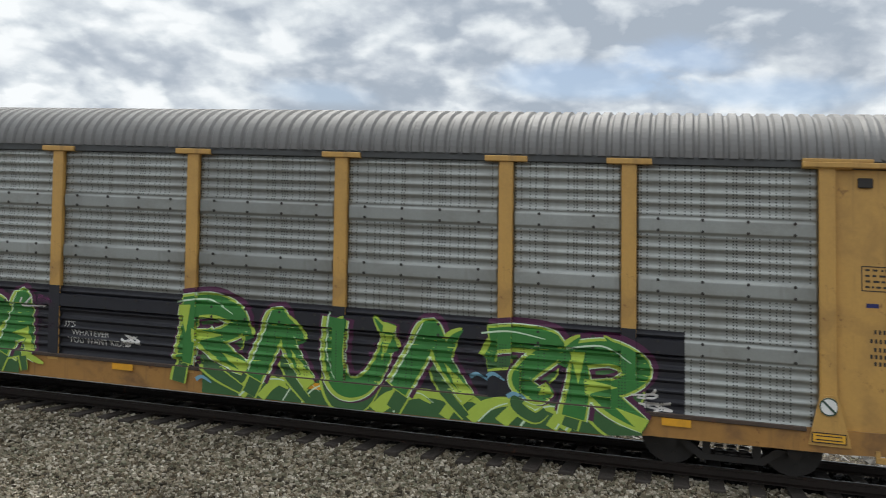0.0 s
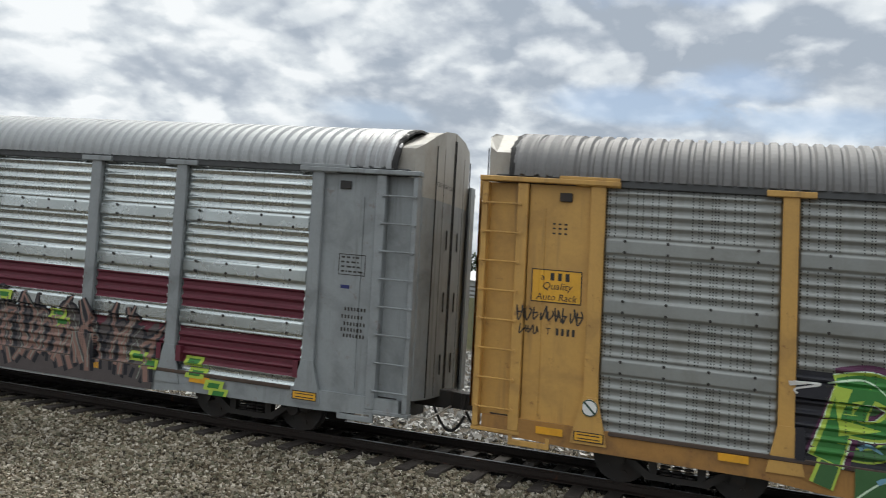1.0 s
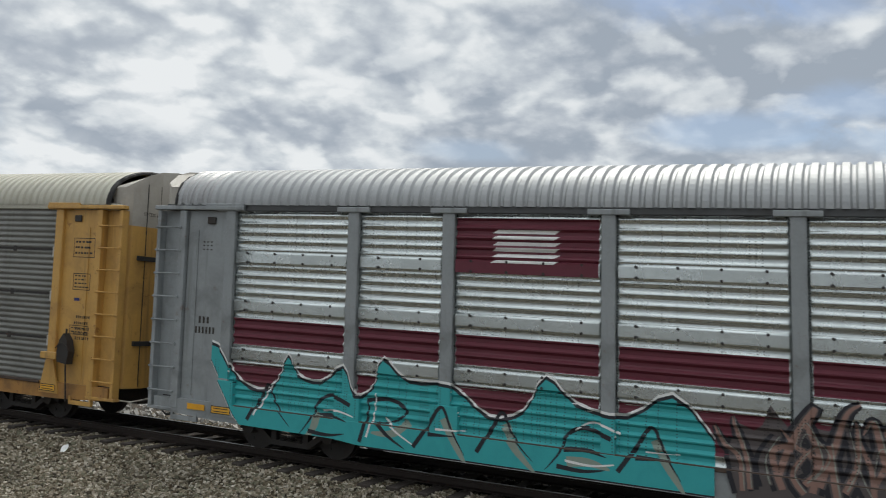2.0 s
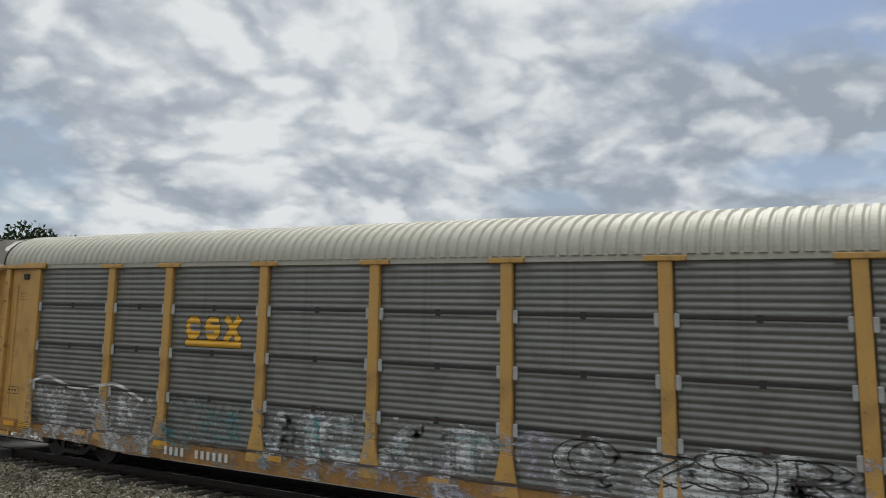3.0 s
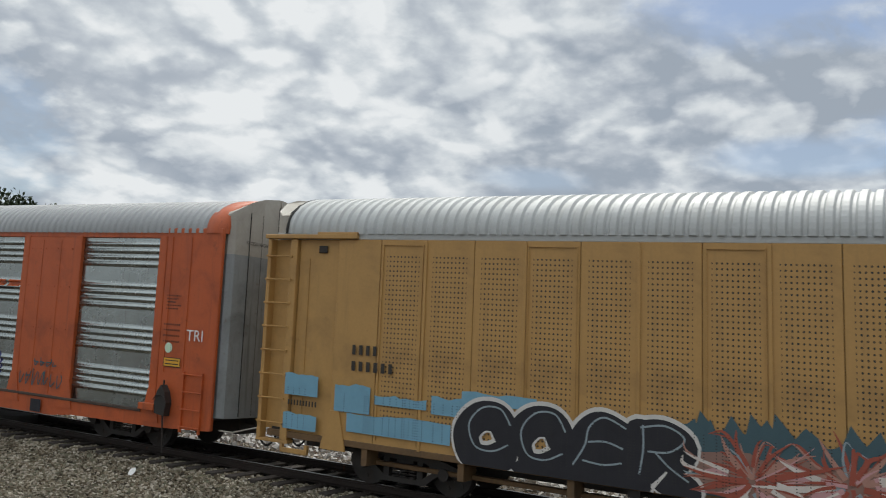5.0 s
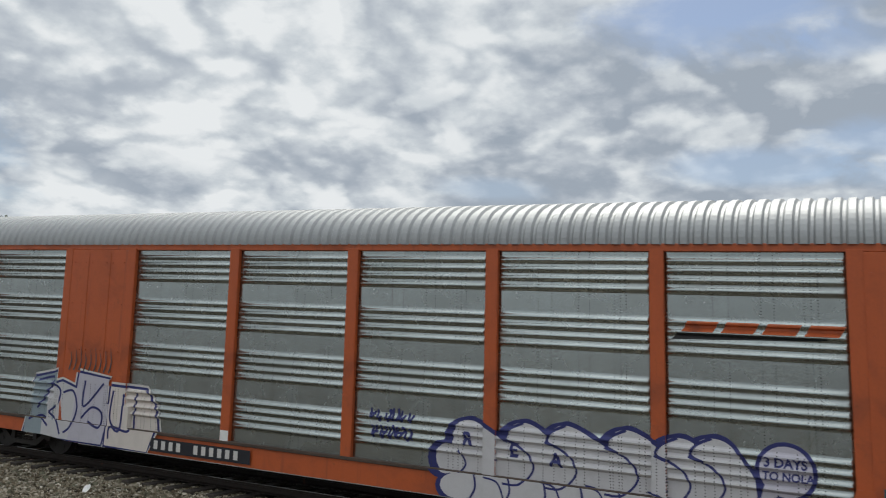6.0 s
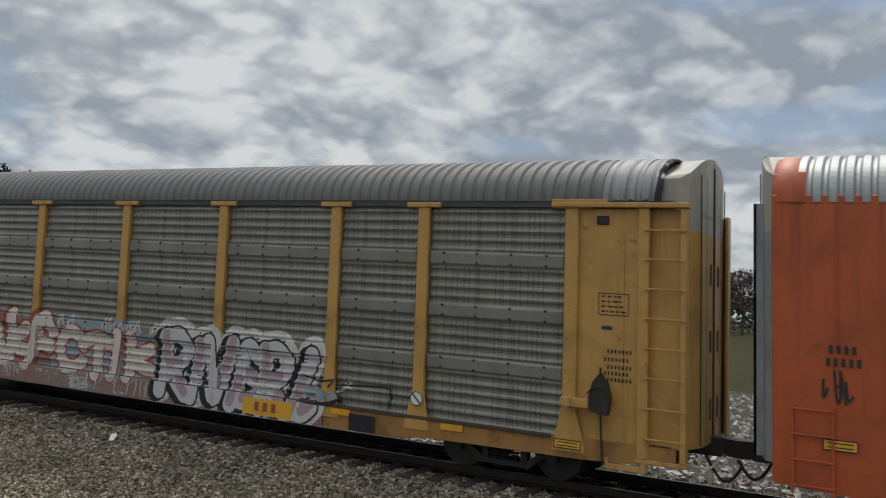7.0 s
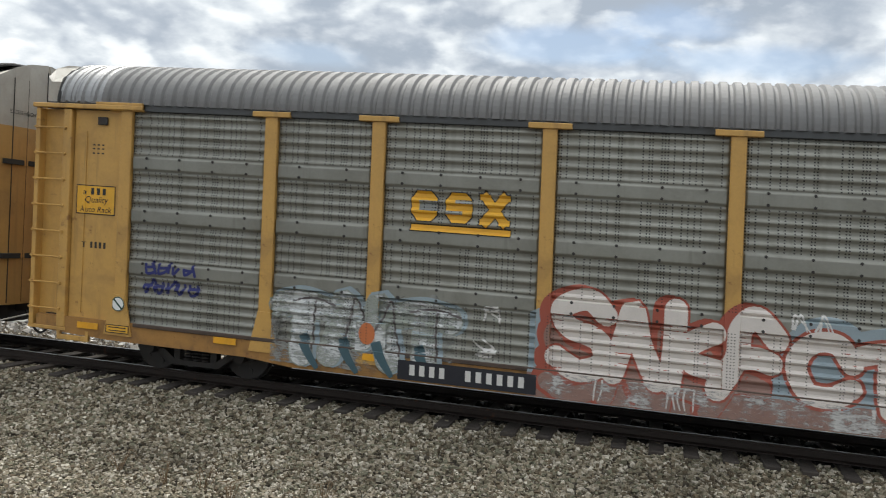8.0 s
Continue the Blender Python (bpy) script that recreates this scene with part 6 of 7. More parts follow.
    lay("tag", bm, NAVY, car, w_, 0.008, "navy scrawled tag")
    label = "white and lilac graffiti with blue outline"
    slabs = ([(-9.72, 1.72), (-8.95, 1.88), (-9.05, 1.50), (-8.95, 0.50), (-9.85, 0.50), (-9.62, 1.30)],
             [(-9.25, 1.55), (-8.75, 1.68), (-8.25, 1.55), (-8.05, 1.15), (-8.25, 0.46), (-9.3, 0.48)],
             [(-8.25, 1.90), (-7.35, 1.82), (-7.75, 1.36), (-7.25, 1.30), (-7.45, 0.46), (-8.45, 0.46)],
             [(-7.28, 1.68), (-6.35, 1.66), (-6.08, 1.36), (-5.98, 0.86), (-6.15, 0.44), (-7.35, 0.46)])
    fills = (SLATE_SKY, SILVER_WHITE, SILVER, WARM_WHITE)
    for tone, wd, lift in ((CHALK, 0.20, 0.004), (NAVY, 0.11, 0.0055)):
        bm = bmesh.new()
        for pts in slabs:
            stroke(bm, pts + pts[:1], wd, smooth=False)
        lay("graffiti", bm, tone, car, w_, lift, label)
    for k, (pts, tone) in enumerate(zip(slabs, fills)):
        bm = bmesh.new()
        poly(bm, pts)
        lay("graffiti", bm, tone, car, w_, 0.0068 + 0.001 * k, label)
    bm = bmesh.new()
    for pts in ([(-9.6, 1.66), (-9.1, 1.75), (-9.3, 1.35), (-9.6, 1.05)], [(-9.3, 1.4), (-9.1, 1.6), (-8.8, 1.5), (-8.85, 1.2), (-9.1, 1.0)], [(-9.1, 1.0), (-8.85, 0.85), (-8.7, 0.55)], [(-8.7, 1.45), (-8.4, 1.5), (-8.25, 1.15), (-8.4, 0.75), (-8.6, 0.6)],
                [(-8.05, 1.75), (-8.05, 1.2), (-7.5, 1.72)], [(-8.1, 0.95), (-7.8, 1.2), (-7.5, 1.1), (-7.55, 0.8), (-7.9, 0.9)], [(-7.2, 1.6), (-7.25, 1.0), (-6.95, 0.8), (-6.9, 1.55)], [(-6.6, 1.6), (-6.65, 1.1), (-6.7, 0.8), (-7.2, 0.85), (-7.25, 0.6)], [(-9.7, 0.8), (-9.4, 0.9), (-9.1, 0.7)]):
        stroke(bm, pts, 0.05)
    lay("graffiti", bm, NAVY, car, w_, 0.0118, label)
    bm = bmesh.new()
    for i in range(9):
        x = -8.6 + i * 0.15
        stroke(bm, [(x, 1.95), (x + 0.06, 2.15), (x + 0.02, 2.35 + 0.06 * (i % 3))], 0.04, 0.8)
    lay("tag", bm, SMOKE, car, w_, 0.006)
    bm = bmesh.new()
    scribble(bm, -12.75, 1.8, 0.45, 0.5, 3, 9, 0.035)
    lay("tag", bm, INK, car, w_, 0.006, "black scrawled tag")
    bm = bmesh.new()
    scribble(bm, 7.2, 1.05, 1.6, 0.4, 7, 10, 0.03)
    scribble(bm, 7.7, 1.5, 0.9, 0.22, 4, 11, 0.03)
    lay("tag", bm, SLATE, car, w_, 0.006, "faint grey tag")
    bars("car_number", car, -12.66, 2.52, 0.4, 0.12, 4, INK)
    bars("car_number", car, -12.70, 2.34, 0.5, 0.12, 5, INK)
    written("TRI", 12.62, 2.40, 0.34, WHITE_PAINT, car, lift=0.03)
    for i in range(5):
        bars("stencil", car, 11.95, 3.32 - i * 0.07, 0.44 - 0.08 * (i % 3), 0.03, 9, INK)
    for i in range(4):
        bars("stencil", car, 11.92, 2.70 - i * 0.12, 0.5, 0.035, 8, INK)
    bm = bmesh.new()
    disc(bm, 12.1, 2.22, 0.11, 0.11)
    lay("round_badge", bm, PALE, car, w_, 0.004)
    plate_sign(car, 11.98, 1.82, 0.5, 0.2, LOGO_YELLOW)
    plate_sign(car, -12.75, 1.16, 0.45, 0.16, LOGO_YELLOW)
    bm = bmesh.new()
    poly(bm, [(7.75, 0.45), (8.12, 0.45), (8.12, 0.74), (7.75, 0.74)])
    p = lay("service_plate", bm, NIGHT, car, w_, 0.012, "black service plate with white edge")
    stencil_box(p, 7.76, 0.46, 0.35, 0.27, 2, WHITE_PAINT)
    bm = bmesh.new()
    poly(bm, [(-6.05, 0.48), (-3.5, 0.48), (-3.5, 0.74), (-6.05, 0.74)])
    lay("painted_field", bm, NIGHT, car, w_, 0.008, "black painted field for the car marks")
    bars("car_number", car, -5.95, 0.53, 0.8, 0.17, 4, CHALK, w_, 0.012)
    bars("car_number", car, -4.9, 0.53, 1.2, 0.17, 6, CHALK, w_, 0.012)
    bm = bmesh.new()
    poly(bm, [(-4.28, 0.86), (-4.08, 0.86), (-4.08, 1.06), (-4.28, 1.06)])
    lay("badge", bm, WHITE_PAINT, car, w_, 0.012, "small white square badge with orange ring")


def dress_sprayed(car):
    w_ = wave_rack
    big_logo(car, w_)
    quality_sign(car)
    written("T", -12.55, 2.12, 0.15, INK, car)
    bars("rack_number", car, -12.38, 2.12, 0.36, 0.11, 4, INK)
    # faded first piece
    bm = bmesh.new()
    ragged(bm, -8.75, -5.6, 0.5, 1.75, 12, 0.22)
    lay("painted_field", bm, WORN_GREY, car, w_, 0.003, "faded grey and teal graffiti")
    label = "faded grey and white graffiti"
    lines = hand_word("TMT", -8.65, -5.65, 0.72, 1.66, 7, 0.0, 0.0, 0.03, (0.9, 1.3, 1.0))
    sprayed(lines, 0.40, ((SLATE_SKY, 0.05, 0.05, 0.03, 0.0042), (FADED, 0.02, 0.0, 0.0, 0.0054), (WORN_SILVER, 0.0, 0.0, 0.0, 0.0066)), car, w_, label)
    sprayed(lines, 0.035, ((SMOKE, 0.0, 0.19, 0.08, 0.0076),), car, w_, label, round_end=False)
    bm = bmesh.new()
    for x in (-8.2, -7.5, -6.9, -6.2):
        stroke(bm, [(x, 1.0), (x + 0.1, 0.75), (x + 0.3, 0.46)], 0.18, 0.6)
    lay("graffiti", bm, SLATE, car, w_, 0.0082, label)
    bm = bmesh.new()
    disc(bm, -7.05, 1.12, 0.14, 0.18, 16)
    lay("graffiti", bm, FLAME, car, w_, 0.0088, label)
    bm = bmesh.new()
    poly(bm, [(-6.5, 0.45), (-4.25, 0.45), (-4.25, 0.76), (-6.5, 0.76)])
    lay("painted_field", bm, NIGHT, car, w_, 0.0098, "black painted field for the car marks")
    bm = bmesh.new()
    ragged(bm, -4.4, 2.5, 0.5, 1.72, 5, 0.2)
    lay("painted_field", bm, SLATE_SKY, car, w_, 0.003, "blue sprayed ground")
    bm = bmesh.new()
    ragged(bm, -4.4, 6.9, 0.43, 0.80, 15, 0.05)
    lay("painted_field", bm, UMBER, car, w_, 0.0045)
    label = "white graffiti lettering with red edge"
    lines = hand_word("SNKF", -4.05, -0.70, 0.86, 1.92, 2, 0.03, 0.04, 0.04, (1.15, 0.95, 1.0, 1.05))
    sprayed(lines, 0.34, ((BRICK, 0.07, -0.10, -0.02, 0.006), (BRICK, 0.04, -0.16, -0.34, 0.0072), (UMBER, -0.03, -0.12, -0.38, 0.0084), (BRICK, 0.035, 0.0, 0.0, 0.0096), (WARM_WHITE, 0.0, 0.0, 0.0, 0.0110)), car, w_, label)
    lines = hand_word("CTIK", -0.60, 2.42, 0.86, 1.70, 8, 0.0, 0.0, 0.04, (1.3, 1.0, 0.7, 1.1))
    sprayed(lines, 0.30, ((SLATE_SKY, 0.13, 0.03, 0.08, 0.0072), (BRICK, 0.05, 0.0, 0.0, 0.0084), (WARM_WHITE, 0.0, 0.0, 0.0, 0.0098)), car, w_, label)
    bm = bmesh.new()
    rnd = random.Random(44)
    for i in range(16):                       # runs of thin white paint and small tags over the letters
        x = rnd.uniform(-0.6, 3.0)
        stroke(bm, [(x, 1.82), (x + rnd.uniform(0.02, 0.12), 1.98 + rnd.uniform(0, 0.1)), (x + rnd.uniform(0.1, 0.25), 1.80)], 0.035, 0.6)
        x = rnd.uniform(-3.6, 2.4)
        stroke(bm, [(x, 0.80), (x + rnd.uniform(-0.03, 0.03), 0.65), (x + rnd.uniform(-0.06, 0.06), 0.47)], 0.03, 0.5)
    lay("graffiti", bm, CHALK, car, w_, 0.0118, label)
    bm = bmesh.new()
    ragged(bm, -4.3, 6.9, 0.44, 0.82, 33, 0.05, 60)
    lay("painted_field", bm, WORN_CHALK, car, w_, 0.0128, "pale spray on the sill")
    label = "silver graffiti lettering with black outline"
    lines = hand_word("RIVERL", 2.62, 6.72, 0.66, 1.80, 6, 0.08, -0.06, 0.04, (1.25, 0.55, 1.05, 0.85, 1.1, 0.9))
    sprayed(lines, 0.33, ((CHALK, 0.15, 0.02, 0.06, 0.0120), (NIGHT, 0.045, -0.10, -0.05, 0.0132), (NIGHT, 0.04, 0.0, 0.0, 0.0142), (SILVER_WHITE, 0.0, 0.0, 0.0, 0.0156)), car, w_, label)
    sprayed([pts[-2:] for pts in lines], 0.20, ((ROSE_GREY, 0.0, 0.0, 0.06, 0.0166),), car, w_, label)
    bm = bmesh.new()
    for x, z, r in ((6.55, 1.02, 0.15), (6.82, 1.0, 0.14), (7.1, 0.98, 0.13), (6.5, 0.74, 0.14)):
        disc(bm, x, z, r, r * 0.85, 16)
    lay("graffiti", bm, SLATE_SKY, car, w_, 0.0166, label)
    bm = bmesh.new()
    stroke(bm, [(6.3, 0.86), (6.7, 0.84), (7.0, 0.86), (7.25, 0.95)], 0.07)
    stroke(bm, [(6.4, 1.32), (6.8, 1.26), (7.1, 1.3), (7.0, 1.16)], 0.035)
    stroke(bm, [(7.2, 1.22), (7.9, 1.26), (8.3, 1.24), (8.28, 0.9)], 0.03)
    lay("graffiti", bm, NIGHT, car, w_, 0.0176, label)
    bm = bmesh.new()
    scribble(bm, -11.2, 1.74, 1.0, 0.26, 4, 3, 0.05)
    scribble(bm, -11.25, 1.42, 1.1, 0.26, 5, 4, 0.05)
    lay("tag", bm, NAVY, car, w_, 0.006, "faint navy tag")
    bm = bmesh.new()
    for i in range(9):
        rr = random.Random(80 + i)
        x, z = rr.choice(((-5.0, 1.6), (-5.1, 1.1), (7.4, 1.2)))
        stroke(bm, [(x + rr.uniform(-0.2, 0.2), z + rr.uniform(-0.15, 0.15)) for _ in range(4)], 0.03)
    lay("tag", bm, CHALK, car, w_, 0.012, "small white tags nobody can read")
    dress_common(car, -6.3, w_, INK)
    bm = bmesh.new()
    poly(bm, [(5.0, 0.46), (6.2, 0.46), (6.2, 0.78), (5.0, 0.78)])
    f = lay("painted_field", bm, LOGO_YELLOW, car, w_, 0.020, "fresh yellow field with a red mark")
    bars("painted_mark", f, 5.3, 0.54, 0.62, 0.17, 3, BRICK, w_, 0.024)
    bm = bmesh.new()
    poly(bm, [(7.5, 0.44), (8.05, 0.44), (8.05, 0.74), (7.5, 0.74)])
    p = lay("service_plate", bm, NIGHT, car, w_, 0.012, "black service plate with white edge")
    stencil_box(p, 7.52, 0.46, 0.5, 0.26, 2, WHITE_PAINT)
    round_badge(car, -11.69, 1.18, 0.13)
    round_badge(car, 8.9, 1.16, 0.13)


# ---------------------------------------------------------------- the far side: grass, fence, trees, sheds, and the crossing
def tree(x, y, height, spread, seed, label="dark green leafy tree beyond the grass", low=0.3, leaf=None):
    rnd = random.Random(seed)
    t = thing("tree", label, "tree", pose(x, y, ground_z(y)), group="trees behind the train")
    bm = bmesh.new()
    rod(bm, (0, 0, -0.2), (0.1, 0, height * 0.55), height * 0.03, 10, height * 0.014)
    tips = []
    for i in range(9):
        a, h = rnd.uniform(0, 6.28), rnd.uniform(low, 0.6) * height
        r = spread * rnd.uniform(0.4, 0.85)
        tip = (math.cos(a) * r, math.sin(a) * r, h + height * rnd.uniform(0.12, 0.34))
        rod(bm, (0.05, 0, h * 0.85), tip, height * 0.011, 6, height * 0.004)
        tips.append(tip)
    part("trunk", bm, BARK, t, "bare branching trunk")
    tips += [(0, 0, height * 0.86), (0.2 * spread, 0.1, height * 0.75), (-0.3 * spread, 0, height * 0.7)]
    rng = np.random.default_rng(seed)
    n = 3600
    pick = np.array(tips)[rng.integers(0, len(tips), n)]
    d = rng.normal(0, 1, (n, 3))
    d = d / np.linalg.norm(d, axis=1)[:, None] * rng.uniform(0.2, 1.0, n)[:, None] ** 0.5
    c = pick + d * np.array((spread * 0.36, spread * 0.36, height * 0.13))
    c[:, 2] = np.minimum(c[:, 2], height)
    s_ = height * rng.uniform(0.010, 0.026, n)
    u, v = rng.normal(0, 1, (n, 3)), rng.normal(0, 1, (n, 3))
    u = u / np.linalg.norm(u, axis=1)[:, None] * s_[:, None]
    v = v / np.linalg.norm(v, axis=1)[:, None] * s_[:, None]
    verts = np.stack([c - u, c - 0.5 * v, c + u, c + 0.6 * v], 1).reshape(-1, 3)
    me = bpy.data.meshes.new("crown")
    me.from_pydata(verts.tolist(), [], np.arange(4 * n).reshape(-1, 4).tolist())
    me.materials.append(leaf or LEAF)
    tagged(link("crown", me, t, None, "uneven crown of small dark leaves"), kind="stuff")
    return t


def hedge_row():
    """The low dark wood along the horizon."""
    rng = np.random.default_rng(12)
    n = 30000
    x = rng.uniform(-230, 60, n)
    y = 150 + rng.uniform(-6, 6, n)
    top = 7.4 + 1.2 * np.sin(x * 0.11) + 1.2 * np.sin(x * 0.31 + 1) + rng.normal(0, 0.5, n)
    z = 0.8 + rng.uniform(0, 1, n) ** 0.6 * (top - 0.8)
    c = np.stack([x, y, z], 1)
    s_ = rng.uniform(0.25, 0.6, n)[:, None]
    u, v = rng.normal(0, 1, (n, 3)), rng.normal(0, 1, (n, 3))
    u, v = u / np.linalg.norm(u, axis=1)[:, None] * s_, v / np.linalg.norm(v, axis=1)[:, None] * s_
    me = bpy.data.meshes.new("far_wood")
    me.from_pydata(np.stack([c - u, c - 0.5 * v, c + u, c + 0.6 * v], 1).reshape(-1, 3).tolist(), [], np.arange(4 * n).reshape(-1, 4).tolist())
    me.materials.append(LEAF)
    tagged(new("far_wood", me), "low dark wood along the horizon", "wood", kind="stuff")


def fence():
    f = thing("rail_fence", "weathered board fence along the grass", "fence", pose(0, 110, ground_z(110)))
    bm = bmesh.new()
    box(bm, -0.11, 0.11, -0.1, 0.1, -0.2, 1.75, 0.01)
    post = mesh_of("fence_post", bm, POST_DARK)
    bm = bmesh.new()
    box(bm, 0.0, 4.0, -0.14, -0.1, 1.5, 1.68)
    rail_hi = mesh_of("fence_rail", bm, WOOD_FENCE)
    for i in range(-16, 10):
        link("fence_post", post, f, pose(i * 4.0, 0, 0))
        for z in (0.0, -0.55, -1.1):
            link("fence_rail", rail_hi, f, pose(i * 4.0, 0, z))


def utility_pole(x, y):
    p = thing("utility_pole", "pale wooden utility pole with a transformer", "utility pole", pose(x, y, ground_z(y)))
    bm = bmesh.new()
    rod(bm, (0, 0, -0.3), (0, 0, 8.5), 0.2, 10, 0.13)
    part("shaft", bm, WOOD_FENCE, p)
    bm = bmesh.new()
    box(bm, -1.0, 1.0, -0.07, 0.07, 7.3, 7.45)
    part("crossarm", bm, WOOD_FENCE, p)
    bm = bmesh.new()
    rod(bm, (0.42, -0.1, 5.9), (0.42, -0.1, 6.9), 0.26, 12)
    part("transformer", bm, GREY_PAINT, p)


def shed(x, y, wide, deep, high, label, name="farm_shed"):
    s_ = thing(name, label, "shed", pose(x, y, ground_z(y)))
    bm = bmesh.new()
    box(bm, -wide / 2, wide / 2, 0, deep, -0.2, high)
    part("wall", bm, ROOF_WHITE, s_, "white metal wall")
    bm = bmesh.new()
    prism(bm, [(-0.4, high), (deep / 2, high + deep * 0.16), (deep + 0.4, high), (deep + 0.4, high + 0.15), (deep / 2, high + deep * 0.16 + 0.15), (-0.4, high + 0.15)], "x", -wide / 2 - 0.3, wide / 2 + 0.3)
    part("roof", bm, ROOF_BRIGHT, s_, "grey metal roof")
    for i in range(3):
        bm = bmesh.new()
        box(bm, -wide * 0.35 + i * wide * 0.28, -wide * 0.35 + i * wide * 0.28 + wide * 0.16, -0.05, 0.02, 0.0, high * 0.75)
        part("door", bm, GREY_PAINT, s_)


def crossing_sign():
    x, y = -17.80, 10.9
    s_ = thing("crossing_sign", "railroad crossing sign with crossed boards on a dark post", "road sign", pose(x, y, ground_z(y), 0, -1.0, 15))
    bm = bmesh.new()
    box(bm, -0.07, 0.07, -0.07, 0.07, -0.3, 4.05, 0.008)
    part("post", bm, POST_DARK, s_, "dark wooden post")
    for k, word in ((1, "CROSSING"), (-1, "RAILROAD")):
        lean = 48 * k
        bm = bmesh.new()
        box(bm, -0.56, 0.56, -0.012, 0.012, -0.095, 0.095, 0.004)
        b = part("board", bm, OLD_WHITE, s_, "greyed white crossed board with black lettering", pose(0, -0.10 - 0.026 * (k > 0), 3.42, 0, -lean, 0))
        bm = glyphs(word, 0.175)
        xs = [v.co.x for v in bm.verts]
        bmesh.ops.transform(bm, matrix=Matrix.Translation((-(min(xs) + max(xs)) / 2, -0.0145, -0.065)), verts=bm.verts[:])
        part("lettering", bm, BLACK_PAINT, b)
    bm = bmesh.new()
    box(bm, -0.16, 0.16, -0.11, -0.085, 2.62, 2.78, 0.004)
    part("track_count_plate", bm, GREY_PAINT, s_, "small grey plate")
    bm = bmesh.new()
    r = 0.33
    prism(bm, [(r * math.cos(a) - 0.12, 2.1 + r * math.sin(a)) for a in (radians(22.5 + 45 * i) for i in range(8))], "y", -0.115, -0.10)
    st = part("stop_plate", bm, STOP_RED, s_, "red eight-sided stop plate")
    bm = glyphs("STOP", 0.22)
    bmesh.ops.transform(bm, matrix=Matrix.Translation((-0.40, -0.118, 2.03)), verts=bm.verts[:])
    part("lettering", bm, WHITE_PAINT, st)
    bm = bmesh.new()
    box(bm, -0.32, 0.02, -0.115, -0.10, 1.2, 1.7, 0.004)
    nt = part("notice_plate", bm, WHITE_PAINT, s_, "white notice plate with a cross mark")
    bm = glyphs("X", 0.26)
    bmesh.ops.transform(bm, matrix=Matrix.Translation((-0.24, -0.118, 1.36)), verts=bm.verts[:])
    part("lettering", bm, BLACK_PAINT, nt)


def crossing():
    bm = bmesh.new()
    prism(bm, [(12.2, -0.44), (13.2, -0.07), (14.28, -0.02), (14.28, -0.2), (13.2, -0.4), (12.2, -0.65)], "x", -31.5, -21.3)
    tagged(new("road", mesh_of("road", bm, ASPHALT)), "worn grey asphalt road at the level crossing", "road", kind="structure")
    bm = bmesh.new()
    box(bm, -31.5, -21.3, 14.42, 15.76, -0.2, -0.02)
    tagged(new("road_between_rails", mesh_of("road_between_rails", bm, ASPHALT)), "worn asphalt between the rails", "road", kind="structure")


SHED_X = -30.5


def dry_weed(x, y, seed):
    rnd = random.Random(seed)
    w_ = thing("dry_weed", "thin brown dry weed stalks among the stones", "weed", pose(x, y, ground_z(y)), group="dry weeds by the track")
    for i in range(7):
        bm = bmesh.new()
        a = (rnd.uniform(-0.05, 0.05), rnd.uniform(-0.05, 0.05), -0.02)
        b = (a[0] + rnd.uniform(-0.12, 0.12), a[1] + rnd.uniform(-0.1, 0.1), rnd.uniform(0.15, 0.3))
        c = (b[0] + rnd.uniform(-0.15, 0.15), b[1], b[2] + rnd.uniform(-0.02, 0.12))
        rod(bm, a, b, 0.005, 5, 0.004)
        rod(bm, b, c, 0.004, 5, 0.002)
        part("stalk", bm, WEED, w_)


WEED = surface("dry_weed_stalk", (0.16, 0.10, 0.05), 0.9, scale=3)


def litter():
    rnd = random.Random(5)
    bm = bmesh.new()
    vs = [bm.verts.new((0.11 * math.cos(a) * rnd.uniform(0.6, 1.2), 0.06 * math.sin(a), 0.09 + 0.10 * math.sin(a * 1.0) * rnd.uniform(0.5, 1.2))) for a in (i * math.pi / 5 for i in range(10))]
    top = bm.verts.new((0.02, 0.03, 0.12))
    for a, b in zip(vs, vs[1:] + vs[:1]):
        bm.faces.new((a, b, top))
    lo = [bm.verts.new((v.co.x * 0.8, v.co.y - 0.05, max(v.co.z - 0.06, 0))) for v in vs]
    for i in range(10):
        bm.faces.new((vs[i], lo[i], lo[(i + 1) % 10], vs[(i + 1) % 10]))
    bm.faces.new(lo[::-1])
    ob = new("litter", mesh_of("litter", bm, WHITE_PAINT))
    ob.matrix_basis = pose(*LITTER) @ Matrix.Scale(0.75, 4)
    tagged(ob, "crumpled white scrap lying on the stones", "litter")


LITTER = (-14.25, 12.85, -0.36)


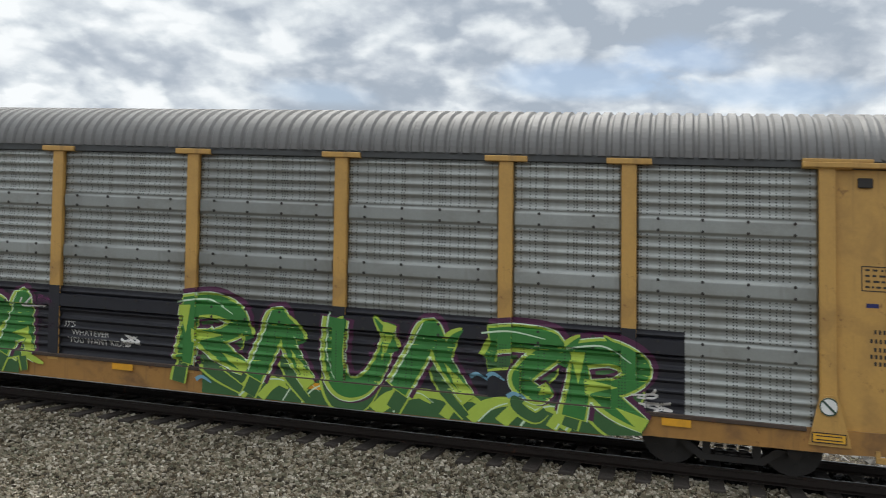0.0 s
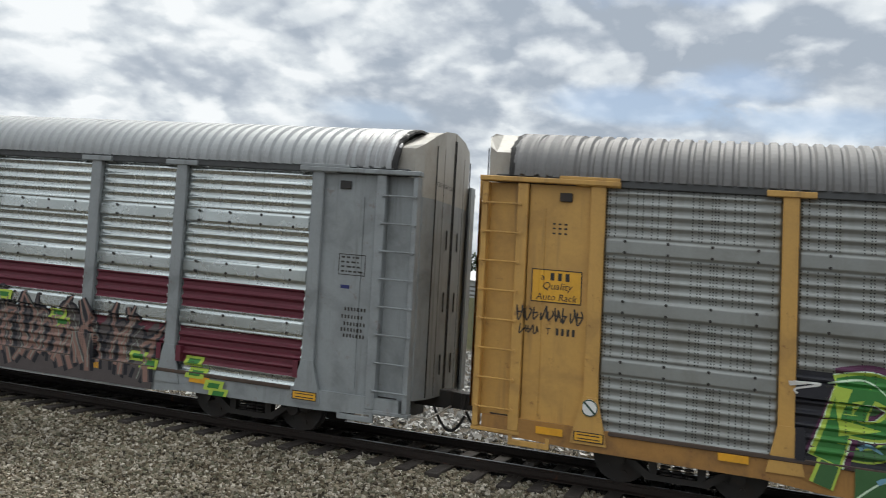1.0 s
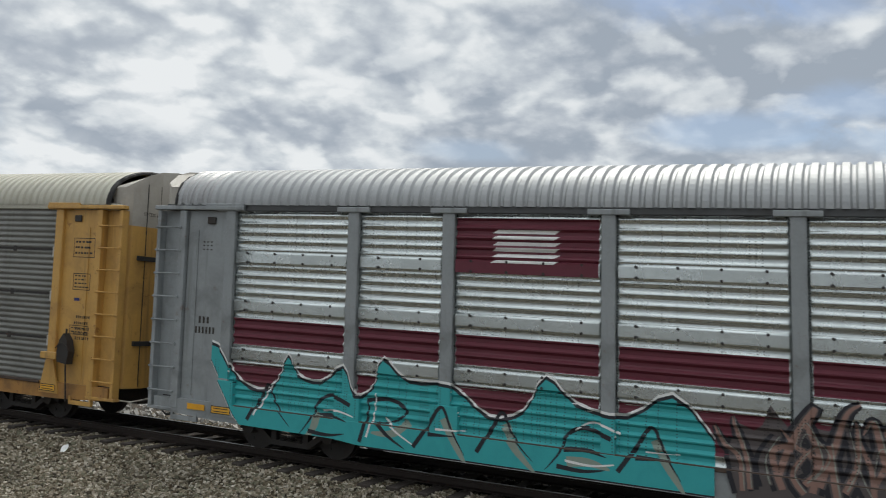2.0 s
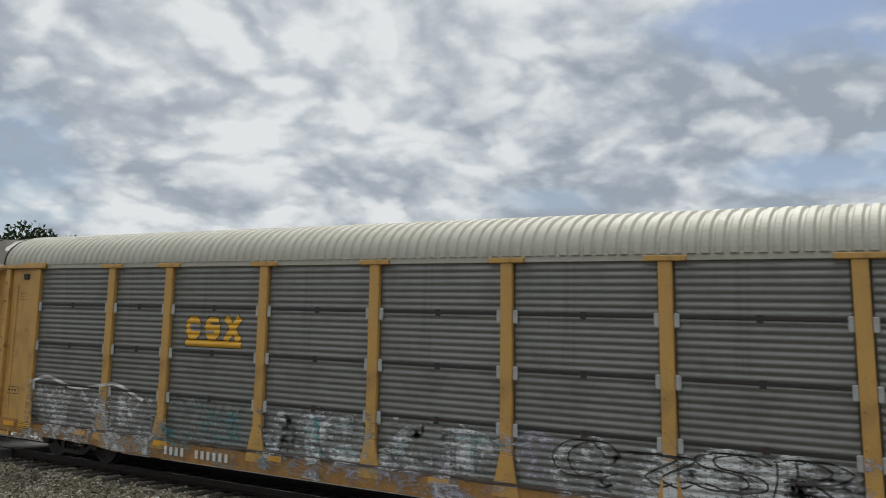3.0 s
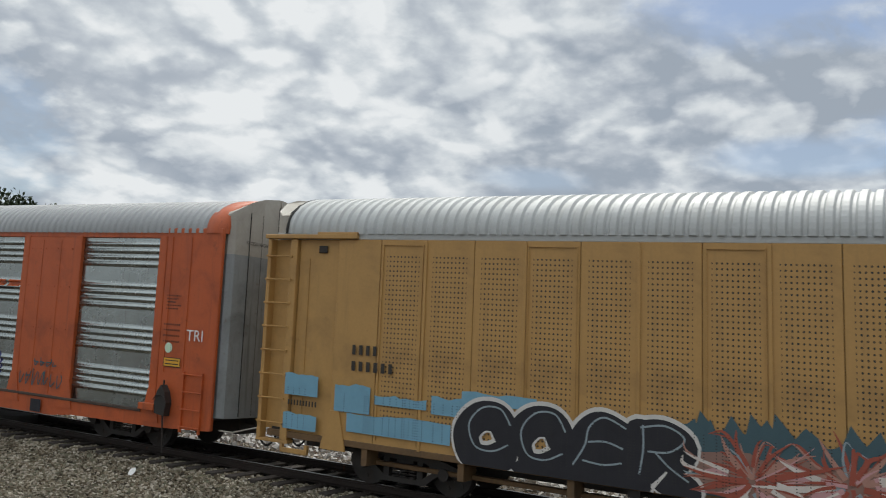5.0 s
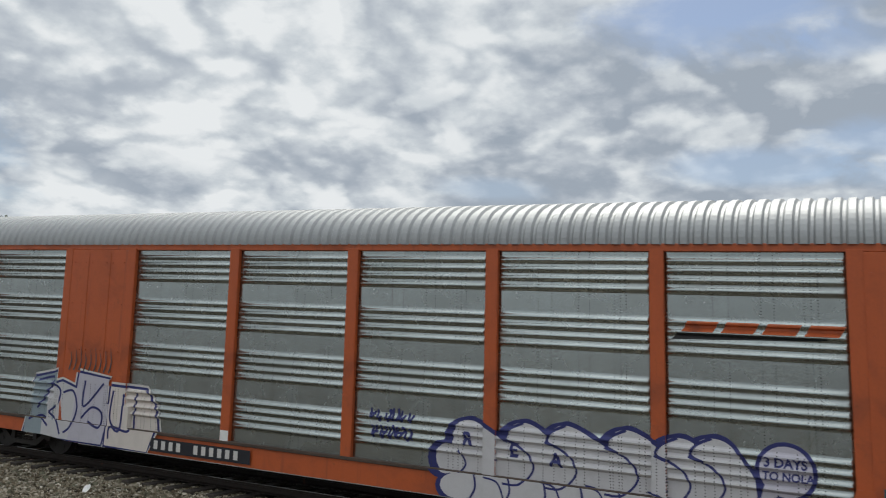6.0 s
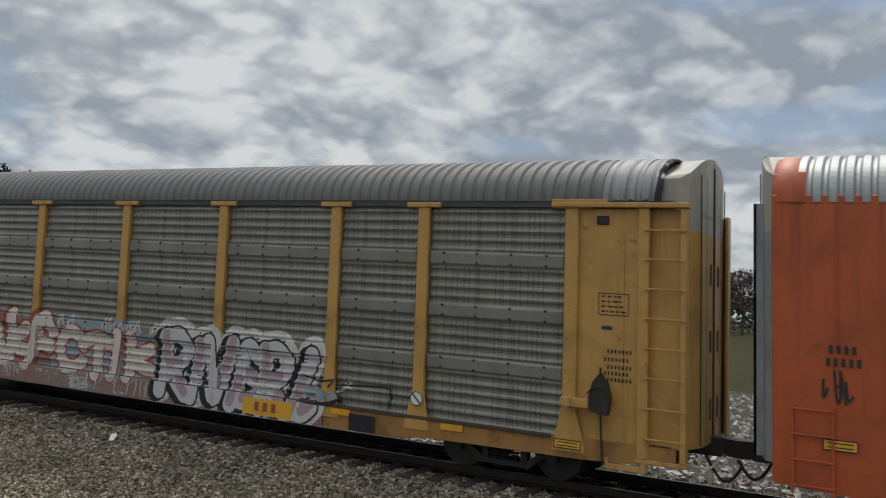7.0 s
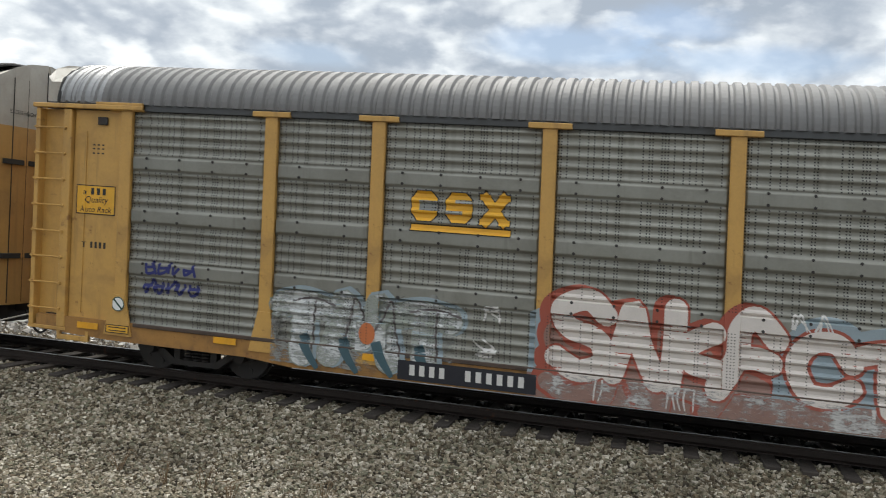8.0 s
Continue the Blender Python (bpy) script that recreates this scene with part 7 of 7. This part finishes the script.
# ---------------------------------------------------------------- the train
def build_cars():
    cars = [
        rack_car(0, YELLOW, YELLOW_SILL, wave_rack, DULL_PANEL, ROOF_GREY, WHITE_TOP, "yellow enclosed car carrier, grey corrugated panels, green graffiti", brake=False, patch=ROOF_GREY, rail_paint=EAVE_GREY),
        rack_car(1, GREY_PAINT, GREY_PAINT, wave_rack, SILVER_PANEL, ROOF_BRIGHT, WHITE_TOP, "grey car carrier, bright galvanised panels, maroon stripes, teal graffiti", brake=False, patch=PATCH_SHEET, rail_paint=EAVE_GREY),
        rack_car(2, YELLOW, YELLOW_SILL, wave_fine, DARK_PANEL, ROOF_CREAM, WHITE_TOP, "yellow car carrier, dark finely ribbed panels, cream roof", bolts=False, feet=True, slots=True),
        rack_car(3, TAN, TAN_SILL, wave_flat, None, ROOF_WHITE, WHITE_TOP, "tan car carrier, punched sheet sides, mint and red graffiti", brake=False, lattice=True, slots=True),
        rack_car(4, ORANGE, ORANGE, wave_broad, BRIGHT_PANEL, ROOF_BRIGHT, WHITE_TOP, "orange car carrier, galvanised panels, white bubble graffiti", plates=((6.9, 9.0), (-9.0, -6.9)), rail_paint=ORANGE, caps=False, rounded=True, bolts=False),
        rack_car(5, YELLOW, YELLOW_SILL, wave_rack, BROWN_PANEL, ROOF_GREY, WHITE_TOP, "yellow car carrier, grey panels, red and white graffiti", patch=PATCH_SHEET, rail_paint=EAVE_GREY),
        rack_car(6, TAN, TAN_SILL, wave_flat, None, ROOF_WHITE, WHITE_TOP, "tan car carrier with brown folding end doors", brake=False, lattice=True, slots=True),
    ]
    dress_green(cars[0])
    dress_grey(cars[1])
    dress_chalky(cars[2])
    dress_tan(cars[3])
    dress_orange(cars[4])
    dress_sprayed(cars[5])
    dress_tan(cars[6], True)
    return cars


BEHIND = (0.0, 28.22, 56.28, 84.55, 112.78, 140.98, 169.18)      # how far each car runs behind the first
# seconds, place of the first car's middle along the track: some 19 m a second, slowly easing off
RUN = [(0.0, -9.8), (0.5, -0.14), (1.0, 9.51), (1.5, 19.15), (2.0, 28.77), (2.5, 38.38), (3.0, 47.98), (3.5, 57.57), (4.0, 67.14), (4.5, 76.71), (5.0, 86.25), (5.5, 95.79), (6.0, 105.32), (6.5, 114.83), (7.0, 124.33), (7.5, 133.81), (8.0, 143.29)]


def motions():
    for i, car in enumerate(CARS):
        walk(car, [(t, pose(x - BEHIND[i], TRACK_Y, 0)) for t, x in RUN])
    times = [k / FPS for k in range(int(8 * FPS) + 1)]
    place = np.interp(times, [r[0] for r in RUN], [r[1] for r in RUN])
    turns = [(t, math.degrees((x - place[0]) / 0.42)) for t, x in zip(times, place)]
    for wheel, x in WHEELS:
        walk(wheel, [(t, pose(x, 0, 0.42, 0, a, 0)) for t, a in turns])


build_ground()
build_track()
crossing()
hedge_row()
for x, y, h, sp, seed in ((-148, 86, 24, 10, 1), (-133, 88, 22, 11, 2), (-124, 90, 19.5, 6, 3), (-112, 82, 16, 4, 4), (-21, 128, 9.5, 5, 5), (-29, 132, 8.5, 5, 6), (-22.5, 118, 8.2, 4.5, 7), (-12, 138, 8.5, 5, 8), (-46, 130, 9, 5, 9)):
    if seed in (5, 7):
        tree(x, y, h, sp, seed, "copper-brown leafy tree beyond the fence", leaf=COPPER_LEAF)
    else:
        tree(x, y, h, sp, seed)
fence()
utility_pole(-11.8, 125)
shed(SHED_X, 118, 13, 9, 2.3, "long white metal shed with a grey roof")
crossing_sign()
litter()
for x, y, seed in ((-6.0, 10.0, 1), (-5.5, 10.1, 2), (-5.0, 9.8, 3), (-3.9, 10.2, 4), (-6.9, 10.3, 5)):
    dry_weed(x, y, seed)
CARS = build_cars()
build_stones("ballast_stones", "loose grey and tan crushed ballast stones", BALLAST_STONE, 3, ((8.6, 13.5, 94000), (13.4, 14.22, 17000), (16.4, 19.5, 6000)))
build_stones("yard_stones", "pale coarse stones beyond the track", PALE_STONE, 6, ((18.6, 42.0, 20000),), 2.4)
# these stones carry the darkness under the cars in their colour
build_stones("shaded_stones", "ballast between the rails, coloured black for the train's shade", SHADED_STONE, 4, ((14.2, 16.1, 9000),))
motions()
